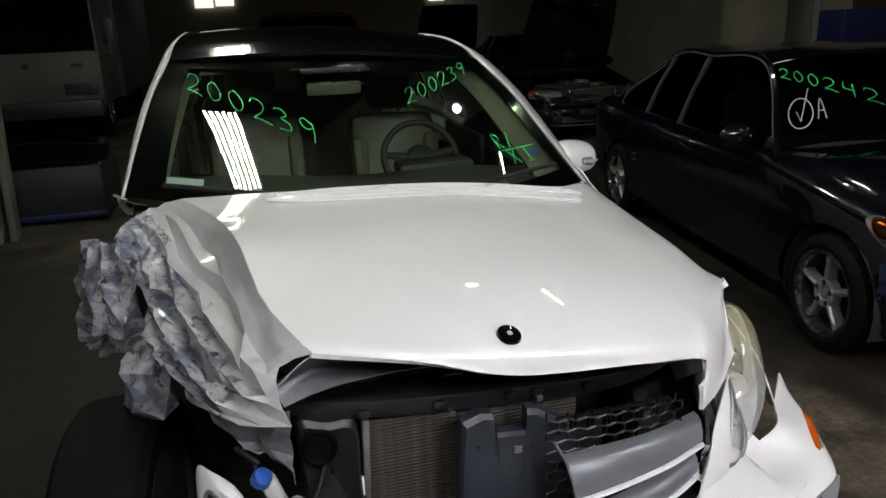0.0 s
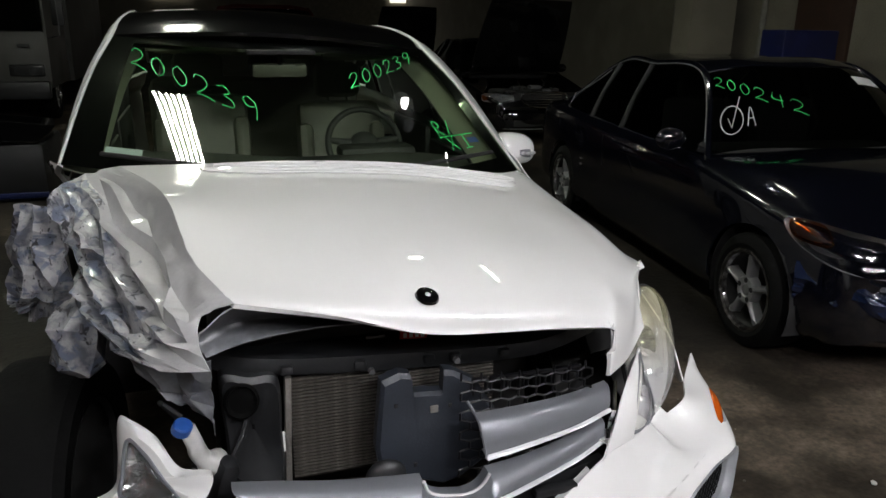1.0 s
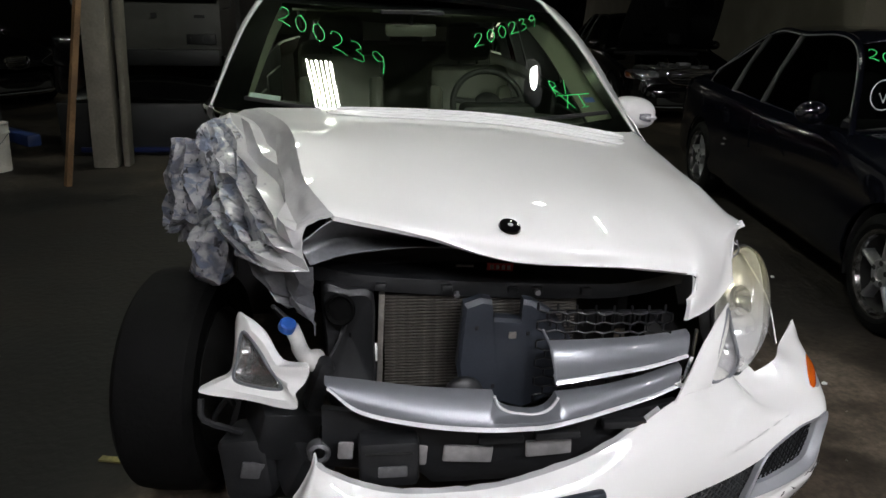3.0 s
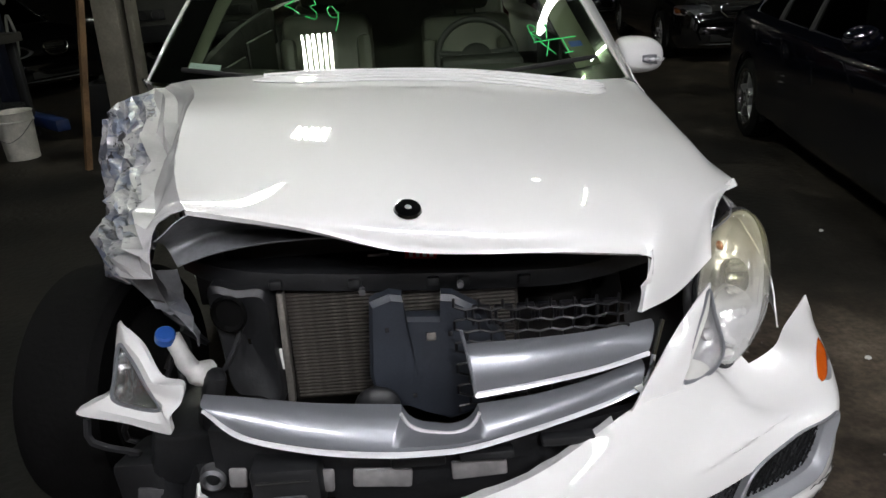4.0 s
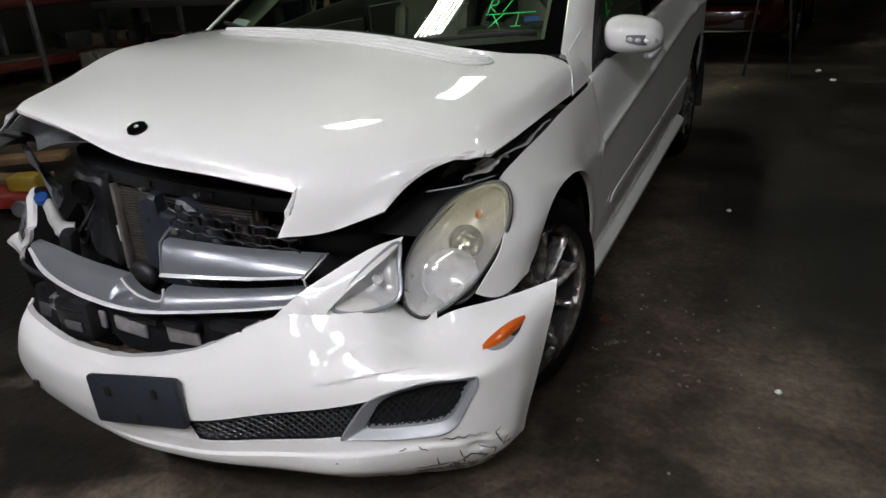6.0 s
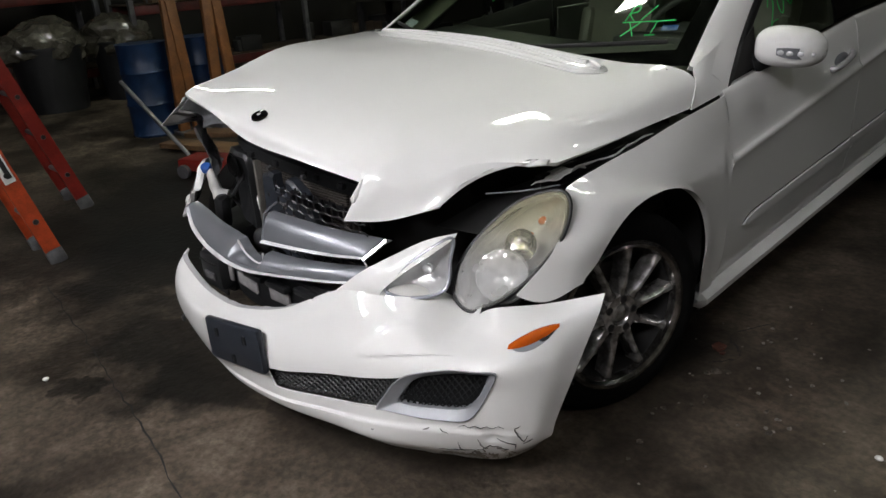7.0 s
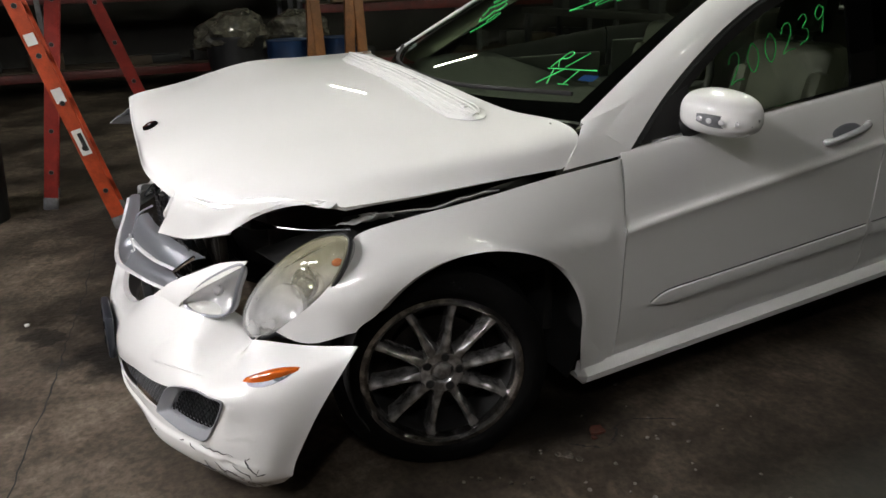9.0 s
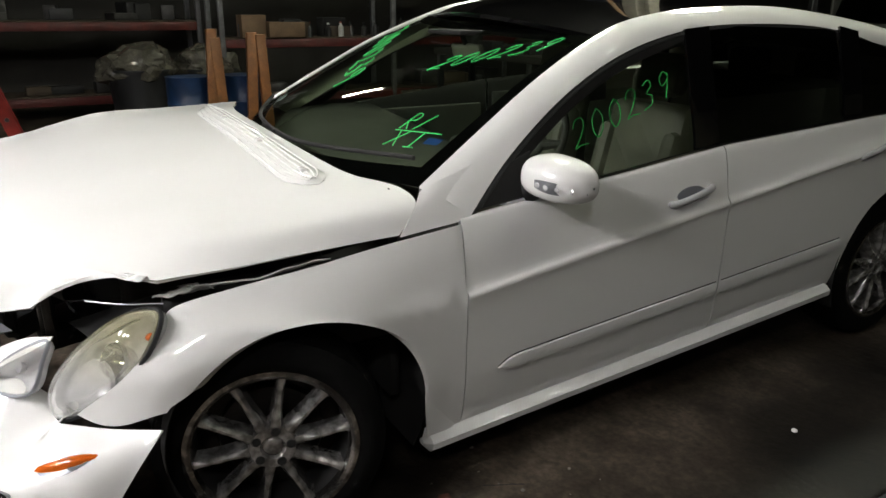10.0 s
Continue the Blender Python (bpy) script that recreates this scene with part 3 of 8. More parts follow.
crumple("folded_bonnet_edge", CRUSH_GRID, 41, crush_depth, crush_fine, SHADED_WHITE, car, "white bonnet metal folded down in long sharp creases", lambda u, v: not scraped(u, v), sharp=30)
crumple("crushed_bonnet_corner", CRUSH_GRID, 41, crush_depth, crush_fine, CRUMPLED, car, "torn and folded white sheet metal with scraped primer", scraped)


def flank(y, k):
    sill = 0.150 + 0.072 * (y - 1.44)
    belt = curve_y(y, [(1.5, 0.975), (2.82, 1.118), (3.85, 1.172), (5.2, 1.20)])
    crease = min(0.722 + 0.134 * (y - 1.575), belt - 0.15)
    mold = 0.410 + 0.083 * (y - 1.68)
    tail = max(0, y - 4.3) * 0.16
    pts = [(0.925, sill + 0.06), (0.944, sill + 0.12), (0.957, mold - 0.03), (0.962, mold + 0.06), (0.966, crease - 0.05), (0.972, crease), (0.954, crease + 0.035), (0.934, belt - 0.09), (0.914, belt - 0.02), (0.897, belt)]
    x, z = pts[k]
    return Vector((x - tail, y, z))


def flank_x(y, z):
    """Half-width of the doors at a height."""
    p = [flank(y, k) for k in range(10)]
    if z <= p[0].z:
        return p[0].x
    for a, b in zip(p, p[1:]):
        if z <= b.z:
            return a.x + (b.x - a.x) * (z - a.z) / (b.z - a.z)
    return p[-1].x


# fender, left
ARCH_C = (0.99, 0.385)


def arch(a, r0=0.405, r1=0.375):
    return (ARCH_C[0] + r0 * math.cos(a), ARCH_C[1] + r1 * math.sin(a))


def fender_top(s):
    """From the lamp's upper corner back to the door seam."""
    return cr([(0.931, 0.362, 0.607), (0.958, 0.49, 0.70), (0.925, 0.60, 0.80), (0.898, 0.635, 0.845), (0.90, 0.80, 0.872), (0.905, 1.06, 0.90), (0.903, 1.325, 0.938), (0.902, 1.552, 0.962)], s)


n = 64
top = fender_top(n)
rows = []
LIP = 0.035
for k in range(17):
    row = []
    for i in range(n):
        u = i / (n - 1)
        a = radians(152 - 152 * u)
        ay, az = arch(a)
        near = ease(1 - i / 6)
        t = top[i]
        lo = Vector((1.016 - 0.012 * abs(math.cos(a)), ay - 0.040 * near, az + 0.030 * near - 0.008 * math.sin(a)))
        fold = LIP * (1 - 0.6 * near) / (t - lo).length
        f = fold * k / 3 if k < 4 else fold + (1 - fold) * (k - 3) / 13
        p = lo.lerp(t, f ** 0.9)
        p.z -= 0.030 * math.sin(math.pi * f ** 1.5) * ease(1 - i / 9)
        bulge = math.sin(math.pi * f) * 0.018
        w = max(0.0, min(1.0, (p.y - 1.12) / 0.36))
        w = w * w * (3 - 2 * w)
        tuck = 0.036 * max(0.0, 1 - k / 3)
        q = p.x + bulge - tuck
        row.append(Vector((q + (flank_x(1.556, p.z) + 0.004 - q) * w, p.y, p.z)))
    f = max(0.0, (k - 3) / 13)
    for s in range(1, 6):
        z2 = 0.20 + (0.962 - 0.20) * f
        row.append(row[n - 1].lerp(Vector((flank_x(1.553, z2) + 0.002, 1.552, z2)), s / 5))
    rows.append(row)
bm = bmesh.new()
sheet(bm, rows)
part("front_wing", bm, WHITE, car, "white front wing with a round wheel arch", thick=0.004, flip=True, sharp=35)
# foot of the wing behind the arch
bm = bmesh.new()
foot = rows[0][n - 1:]
sheet(bm, [[p.copy() for p in foot], [Vector((flank_x(1.556, p.z) * 0.5 + 0.47, 1.405 + (p.y - 1.395), 0.20 + 0.5 * (p.z - 0.20) * (1 - i / 5))) if i < 5 else p.copy() for i, p in enumerate(foot)], [Vector((0.940, 1.415 + 0.137 * i / 5, 0.20)) for i in range(6)]])
part("wing_tail", bm, WHITE, car, thick=0.004)

# doors: side strip from seam to the rear arch
def door(y0, y1, name, cut=None):
    ys = [y0 + (y1 - y0) * i / 30 for i in range(31)]
    g = patch([[flank(y, k) for y in ys] for k in range(10)], 40, 40)
    bm = bmesh.new()
    if cut:
        c, r = cut
        vs = sheet(bm, g)
        dead = [f for f in bm.faces if math.hypot(f.calc_center_median().y - c[0], f.calc_center_median().z - c[1]) < r]
        bmesh.ops.delete(bm, geom=dead, context="FACES")
        for e in [e for e in bm.edges if e.is_boundary]:
            for v in e.verts:
                d = math.hypot(v.co.y - c[0], v.co.z - c[1])
                if r - 0.06 < d < r + 0.06:
                    v.co.y, v.co.z = c[0] + (v.co.y - c[0]) / d * r, c[1] + (v.co.z - c[1]) / d * r
    else:
        sheet(bm, g)
    return part(name, bm, WHITE, car, thick=0.02, flip=True)


REAR = (0.905, 4.095, 0.365)
front_door = door(1.556, 2.800, "front_door")
rear_door = door(2.806, 3.99, "rear_door", ((REAR[1], 0.40), 0.43))
rear_wing = door(3.996, 5.05, "rear_wing", ((REAR[1], 0.40), 0.43))

# sill
bm = bmesh.new()
g = []
for x, dz in ((0.90, 0.075), (0.945, 0.065), (0.968, 0.045), (0.965, 0.02), (0.94, 0.0), (0.86, 0.0)):
    tip = Vector((0.93 + 0.3 * (x - 0.93), 1.402, 0.187 + 0.3 * (dz - 0.04)))
    g.append([tip, *(Vector((x, y, 0.150 + 0.072 * (y - 1.44) + dz)) for y in (1.425, 1.7, 2.3, 2.9, 3.4, 3.62))])
sheet(bm, g)
part("sill", bm, WHITE, car, "white side sill", thick=0.01, flip=True)

# roof rail and pillars
RAIL_L = [(0.845, 1.434, 1.075), (0.79, 1.701, 1.243), (0.74, 1.979, 1.404), (0.70, 2.25, 1.532), (0.67, 2.498, 1.605), (0.64, 2.904, 1.645), (0.63, 3.47, 1.645), (0.64, 4.248, 1.555), (0.66, 4.9, 1.40)]
WIN_L = [(0.900, 1.60, 0.980), (0.855, 1.786, 1.160), (0.80, 2.058, 1.345), (0.755, 2.351, 1.475), (0.725, 2.669, 1.550), (0.712, 3.007, 1.578), (0.705, 3.597, 1.562), (0.71, 4.07, 1.475), (0.75, 4.6, 1.28)]
GLASS_L = [(0.822, 1.450, 1.080), (0.765, 1.73, 1.247), (0.712, 2.005, 1.405), (0.650, 2.310, 1.540), (0.632, 2.53, 1.602), (0.61, 2.92, 1.642), (0.60, 3.47, 1.642), (0.61, 4.22, 1.553), (0.63, 4.87, 1.40)]


def right(p):
    """The same line on the other side, which stands a little higher."""
    k = max(0, min(1, (p[2] - 1.08) / 0.45))
    return (-p[0] - 0.11 - 0.03 * math.sqrt(k), p[1] + 0.04, p[2] + 0.095 - 0.035 * k)


for side in (0, 1):
    f = right if side else (lambda p: p)
    a, b, c = (cr([f(p) for p in q], 60) for q in (GLASS_L, RAIL_L, WIN_L))
    b = [x.lerp(y, 0.45) for x, y in zip(a, b)]
    if side:
        c = [Vector((y.x - 0.014, z.y, z.z)) for y, z in zip(b, c)]
    bm = bmesh.new()
    rows = [a, [x.lerp(y, 0.5) + Vector((0, 0, 0.005)) for x, y in zip(a, b)], b, [x.lerp(y, 0.5) + Vector(((-0.018 if side else 0.018), 0, 0.008)) for x, y in zip(b, c)], c]
    sheet(bm, rows)
    part("roof_rail", bm, WHITE, car, "white windscreen pillar and roof rail", thick=0.02, flip=not side)

# windscreen
L_EDGE = [Vector(p) for p in GLASS_L[:4]]
R_EDGE = [Vector(right(p)) for p in L_EDGE]


def screen_rows():
    mid = [(0.0, 1.17, 1.115), (-0.02, 1.53, 1.275), (-0.04, 1.88, 1.43), (-0.08, 2.22, 1.572)]
    rows = []
    for l, m_, r in zip(L_EDGE, mid, R_EDGE):
        m_ = Vector(m_)
        ql = l.lerp(m_, 0.5) + (m_ - (l + r) / 2) * 0.24
        qr = r.lerp(m_, 0.5) + (m_ - (l + r) / 2) * 0.24
        rows.append([l, ql, m_, qr, r])
    return rows


SCREEN = patch(screen_rows(), 41, 31)
bm = bmesh.new()
sheet(bm, SCREEN)
ws = part("windscreen", bm, GLASS, car, "green-tinted windscreen with marker writing")
ws.visible_shadow = False
# roof
bm = bmesh.new()
a = cr(GLASS_L[3:], 30)
b = cr([right(p) for p in GLASS_L[3:]], 30)
rows = []
for k in range(17):
    f = k / 16
    rows.append([x.lerp(y, f) + Vector((0, -0.11 * math.sin(math.pi * f) * (1 - i / 29), 0.045 * math.sin(math.pi * f))) for i, (x, y) in enumerate(zip(a, b))])
sheet(bm, rows)
part("roof", bm, BLACK, car, "black glass roof panel", thick=0.02)


# ---- wheels ----
def wheel(parent, m, radius=0.37, rim=0.262, width=0.25, spokes=10, alloy=None):
    """A wheel about the x axis, its outer face towards +x."""
    alloy = alloy or ALLOY
    w = new("wheel")
    w.parent = parent
    w.matrix_basis = m
    h2 = width / 2
    bm = bmesh.new()
    lathe(bm, [(rim - 0.012, -h2 * 0.9), (rim + 0.03, -h2), (radius - 0.03, -h2), (radius - 0.006, -h2 * 0.82), (radius, -h2 * 0.4), (radius, h2 * 0.4), (radius - 0.006, h2 * 0.80), (radius - 0.03, h2 * 0.97), (radius - 0.055, h2 * 1.0), (rim + 0.035, h2 * 1.02), (rim + 0.008, h2 * 0.95), (rim - 0.004, h2 * 0.86)], 64)
    part("tyre", bm, RUBBER, w, "worn black rubber tyre")
    bm = bmesh.new()
    lathe(bm, [(rim + 0.006, h2 * 0.90), (rim + 0.010, h2 * 0.98), (rim - 0.004, h2 * 1.0), (rim - 0.016, h2 * 0.93), (rim - 0.022, h2 * 0.72)], 64)
    part("rim", bm, RIM_METAL, w, "dirty polished alloy rim")
    # barrel and brake disc coloured dark, as shade between the spokes
    bm = bmesh.new()
    lathe(bm, [(rim - 0.021, h2 * 0.73), (rim - 0.028, h2 * 0.5), (rim - 0.04, -h2 * 0.6), (rim - 0.02, -h2 * 0.9)], 48)
    part("barrel", bm, INTERIOR, w)
    bm = bmesh.new()
    lathe(bm, [(0.0, h2 * 0.1), (rim * 0.62, h2 * 0.1), (rim * 0.64, h2 * 0.02), (rim * 0.64, -0.02), (rim * 0.97, -0.03), (rim * 0.97, -0.04)], 40)
    part("brake_disc", bm, surf("dark_disc", (0.035, 0.030, 0.027), 0.5, metal=0.4, var=0.4, scale=20), w)
    # near-black disc added to keep the wheel's inner face dark
    bm = bmesh.new()
    lathe(bm, [(0.0, -h2 * 0.72), (rim * 0.97, -h2 * 0.72), (rim * 0.97, -h2 * 0.75), (0.0, -h2 * 0.75)], 32)
    part("dark_backing", bm, INTERIOR, w)
    # one spoke, shared
    bm = bmesh.new()
    L = []
    for r, hw, dep, ridge in ((0.045, 0.0210, 0.000, 0.002), (0.070, 0.0205, 0.002, 0.003), (0.10, 0.0165, 0.006, 0.007), (0.15, 0.0135, 0.010, 0.010), (0.20, 0.0145, 0.012, 0.009), (0.235, 0.0175, 0.011, 0.006), (rim - 0.012, 0.0230, 0.006, 0.002)):
        r = r * rim / 0.262 if r < 0.25 else r
        x0 = h2 * 0.84 - dep * 0.6
        L.append([Vector((x0 - 0.050, -hw * 1.3, r)), Vector((x0 - 0.012, -hw, r)), Vector((x0, -hw * 0.80, r)), Vector((x0 + ridge, -hw * 0.30, r)), Vector((x0 + ridge, hw * 0.30, r)), Vector((x0, hw * 0.80, r)), Vector((x0 - 0.012, hw, r)), Vector((x0 - 0.050, hw * 1.3, r))])
    sheet(bm, L)
    me = None
    for k in range(spokes):
        if me is None:
            o = part("spoke", bm, alloy, w)
            me = o.data
        else:
            o = new("spoke", me)
            o.parent = w
        o.rotation_euler = (k / spokes * math.tau, 0, 0)
    bm = bmesh.new()
    lathe(bm, [(0.0, h2 * 0.83), (0.026, h2 * 0.83), (0.031, h2 * 0.80), (0.033, h2 * 0.76), (0.036, h2 * 0.82), (0.040, h2 * 0.86), (0.070, h2 * 0.86), (0.076, h2 * 0.80), (0.08, h2 * 0.4)], 40)
    part("hub_cap", bm, alloy, w)
    for k in range(5):
        a = k / 5 * math.tau + 0.3
        bm = bmesh.new()
        lathe(bm, [(0.0, h2 * 0.868), (0.0125, h2 * 0.868), (0.0135, h2 * 0.885), (0.0150, h2 * 0.875), (0.0150, h2 * 0.70)], 14, Matrix.Translation((0, 0.056 * math.cos(a), 0.056 * math.sin(a))))
        part("bolt", bm, INTERIOR, w)
    return w


wheel(car, pose(0.836, 0.900, 0.344, -10, 0, -15), radius=0.360, rim=0.258)
wheel(car, pose(0.80, 4.095, 0.372))
wheel(car, pose(-0.93, 0.74, 0.366, 0, 0, 172))
wheel(car, pose(-0.83, 4.13, 0.372, 0, 0, 180))

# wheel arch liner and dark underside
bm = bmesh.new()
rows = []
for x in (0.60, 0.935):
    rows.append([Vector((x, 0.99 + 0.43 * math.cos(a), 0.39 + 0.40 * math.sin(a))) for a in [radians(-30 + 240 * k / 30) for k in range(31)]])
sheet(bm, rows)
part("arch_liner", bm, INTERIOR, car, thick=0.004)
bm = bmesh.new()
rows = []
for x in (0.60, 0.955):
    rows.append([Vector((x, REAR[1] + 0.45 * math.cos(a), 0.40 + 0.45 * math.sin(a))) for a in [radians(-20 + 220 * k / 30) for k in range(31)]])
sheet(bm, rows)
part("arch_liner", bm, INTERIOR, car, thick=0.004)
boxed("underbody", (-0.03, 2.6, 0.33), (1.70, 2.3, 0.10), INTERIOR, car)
# near-black fillers added so the engine bay reads as unlit and closed
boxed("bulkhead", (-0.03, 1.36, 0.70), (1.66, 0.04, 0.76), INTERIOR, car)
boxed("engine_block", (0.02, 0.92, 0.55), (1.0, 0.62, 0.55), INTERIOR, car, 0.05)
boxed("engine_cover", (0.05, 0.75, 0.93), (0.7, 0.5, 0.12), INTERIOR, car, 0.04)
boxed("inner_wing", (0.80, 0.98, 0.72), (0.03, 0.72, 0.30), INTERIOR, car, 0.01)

# gap between bonnet and wing, its shade given by a near-black sheet
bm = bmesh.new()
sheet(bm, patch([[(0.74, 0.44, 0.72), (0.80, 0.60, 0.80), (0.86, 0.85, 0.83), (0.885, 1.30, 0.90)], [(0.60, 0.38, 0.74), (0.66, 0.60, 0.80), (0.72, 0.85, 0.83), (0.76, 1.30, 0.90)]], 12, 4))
part("dark_gap_sheet", bm, INTERIOR, car, thick=0.004)
bm = bmesh.new()
sheet(bm, crush(patch([[(0.845, 0.66, 0.862), (0.875, 0.74, 0.878), (0.895, 0.90, 0.895), (0.90, 1.10, 0.912)], [(0.80, 0.67, 0.845), (0.845, 0.75, 0.862), (0.872, 0.90, 0.880), (0.885, 1.10, 0.905)]], 14, 5), 0.010, 14, 0.1))
part("torn_bracket", bm, MILKY, car, "bent pale bracket under the bonnet edge", thick=0.004, sharp=20)

folded("bent_hinge_bracket", [[(0.795, 0.595, 0.848), (0.835, 0.615, 0.860), (0.870, 0.640, 0.866)], [(0.785, 0.655, 0.856), (0.835, 0.675, 0.874), (0.878, 0.695, 0.877)], [(0.795, 0.715, 0.860), (0.838, 0.735, 0.870), (0.884, 0.755, 0.880)]], 6, 6, 0.012, 0.01, 9.0, MILKY, car, "bent pale hinge bracket above the head lamp")

# right-hand side of the body
for ys, name in (((1.60, 2.80), "front_door"), ((2.81, 4.9), "rear_door")):
    yy = [ys[0] + (ys[1] - ys[0]) * i / 12 for i in range(13)]
    rows = []
    for k in range(10):
        rows.append([Vector((-flank(y, k).x - 0.02, y, flank(y, k).z + 0.095)) for y in yy])
    bm = bmesh.new()
    sheet(bm, patch(rows, 24, 20))
    part(name, bm, WHITE, car, thick=0.02)

# inner linings of the doors
for x, y0, y1, z in ((0.85, 1.68, 2.76, 0.0), (0.85, 2.84, 3.6, 0.06), (-0.87, 1.72, 2.76, 0.08), (-0.87, 2.84, 3.6, 0.14)):
    boxed("door_lining", (x, (y0 + y1) / 2, 0.72 + z), (0.04, y1 - y0, 0.60), DASH, car, 0.015)
for y0, y1 in ((1.60, 2.80), (2.81, 3.75)):
    yy = [y0 + (y1 - y0) * i / 8 for i in range(9)]
    bm = bmesh.new()
    sheet(bm, [[Vector((x, y, flank(y, 9).z + dz)) for y in yy] for x, dz in ((-0.925, 0.105), (-0.885, 0.112), (-0.872, 0.085), (-0.868, -0.10))])
    part("door_capping", bm, INTERIOR, car, "dark capping along the top of the door", thick=0.006)

# tail
bm = bmesh.new()
rows = []
for f, z in ((0, 0.35), (0.25, 0.7), (0.5, 1.0), (0.75, 1.25), (1, 1.42)):
    rows.append([Vector(((-0.86 + 1.72 * k / 10) * (1 - 0.2 * f), 5.10 - 0.25 * f ** 2 - 0.18 * (abs(k - 5) / 5) ** 3, z)) for k in range(11)])
sheet(bm, rows)
part("tailgate", bm, WHITE, car, thick=0.02)

# ---- glass and trim of the left side ----
def win(y):
    """Upper edge of the side windows."""
    return curve_y(y, [(1.60, (0.985)), (1.786, 1.155), (2.058, 1.340), (2.351, 1.470), (2.669, 1.545), (3.007, 1.573), (3.597, 1.557), (4.07, 1.47), (4.6, 1.28)])


def side_x(y, z):
    """The side glass leans in."""
    b = flank(y, 9)
    return b.x - 0.015 - 0.335 * max(0, z - b.z)


def side_pane(name, y0, y1, inset=0.01):
    rows = [[], [], [], []]
    for i in range(25):
        y = y0 + (y1 - y0) * i / 24
        b, t = flank(y, 9).z - 0.02, win(y)
        for k in range(4):
            z = b + (max(t, b + 0.002) - b) * k / 3
            rows[k].append(Vector((side_x(y, z) - inset, y, z)))
    bm = bmesh.new()
    sheet(bm, rows)
    o = part(name, bm, SIDEGLASS if y1 < 2.8 else DARKGLASS, car, "tinted side window")
    o.visible_shadow = False
    return o


SIDEGLASS = pane("side_glass", (0.50, 0.55, 0.47))
side_pane("front_side_window", 1.63, 2.69)
side_pane("rear_side_window", 2.80, 3.66)
side_pane("quarter_window", 3.74, 4.5)


def pillar(y0, y1, lean, material, name):
    rows = []
    for f in range(7):
        r = []
        for y in (y0, y1):
            yb = y
            b, t = flank(y, 9).z - 0.03, win(y) + 0.02
            z = b + (t - b) * f / 6
            r.append(Vector((side_x(y, z) + 0.004, y + lean * f / 6, z)))
        rows.append(r)
    bm = bmesh.new()
    sheet(bm, rows)
    part(name, bm, material, car, thick=0.012)


pillar(2.665, 2.80, 0.03, BLACK, "centre_pillar")
pillar(3.63, 3.76, 0.05, BLACK, "rear_pillar")
bm = bmesh.new()
tube(bm, [flank(1.62 + 2.9 * i / 24, 9) + Vector((-0.002, 0, 0.002)) for i in range(25)], 0.009, 8)
part("window_trim", bm, CHROME, car, "chrome strip under the side windows")
bm = bmesh.new()
pts = cr(WIN_L, 50)[1:46]
sheet(bm, [[p + Vector((0.005, 0, 0.003)) for p in pts], [p + Vector((0.010, 0.022, -0.028)) for p in pts], [p + Vector((0.004, 0.034, -0.046)) for p in pts]])
part("window_frame", bm, INTERIOR, car, "black frame round the side windows", thick=0.006)
bm = bmesh.new()
tube(bm, [p + Vector((0.004, 0.004, -0.010)) for p in pts], 0.008, 6)
part("window_seal", bm, PLASTIC, car)
# door mouldings and shut lines
def moulding(y0, y1, parent, blunt):
    ys = [y0 + (y1 - y0) * i / 30 for i in range(31)]
    rows = []
    for dz, out in ((0.030, -0.002), (0.027, 0.009), (0.0, 0.013), (-0.024, 0.010), (-0.028, -0.002)):
        r = []
        for i, y in enumerate(ys):
            e = min(1.0, (i / 2.2) ** 0.5) if blunt else 1.0
            z = flank(y, 3).z - 0.045 + dz * e
            r.append(Vector((flank_x(y, z) + out, y, z)))
        rows.append(r)
    bm = bmesh.new()
    sheet(bm, rows)
    o = part("door_moulding", bm, WHITE, parent, "white rubbing strip along the door")
    bm = bmesh.new()
    tube(bm, [p + Vector((0.004, 0, 0.002)) for p in rows[0]], 0.0022, 5)
    part("shadow_gap", bm, PLASTIC, o)


moulding(1.69, 2.785, front_door, True)
moulding(2.82, 3.62, rear_door, False)
for y0, tgt in ((2.60, front_door), (3.78, rear_door)):
    base = flank(y0, 7)
    zc = flank(y0, 9).z - 0.155
    bm = bmesh.new()
    pts = cr([(0.925, y0 - 0.125, zc - 0.022), (0.962, y0 - 0.10, zc - 0.018), (0.972, y0, zc + 0.004), (0.962, y0 + 0.09, zc + 0.024), (0.925, y0 + 0.115, zc + 0.03)], 20)
    tube(bm, pts, [0.010] * 3 + [0.014] * 14 + [0.010] * 3, 10)
    part("door_handle", bm, REFLECT, tgt, "chrome door handle")
    bm = bmesh.new()
    bmesh.ops.create_uvsphere(bm, u_segments=20, v_segments=10, radius=1)
    bmesh.ops.scale(bm, vec=(0.006, 0.080, 0.034), verts=bm.verts)
    bmesh.ops.translate(bm, vec=(0.944, y0, zc + 0.006), verts=bm.verts)
    part("handle_recess", bm, SILVER, tgt)

# ---- door mirror ----
mir = new("door_mirror")
mir.parent = car
tagged(mir, "white door mirror with an indicator strip")
bm = bmesh.new()
prof = [(0.885, 0.2), (0.90, 0.75), (0.94, 0.97), (1.00, 1.0), (1.05, 0.92), (1.085, 0.72), (1.105, 0.40), (1.11, 0.05)]
rows = []
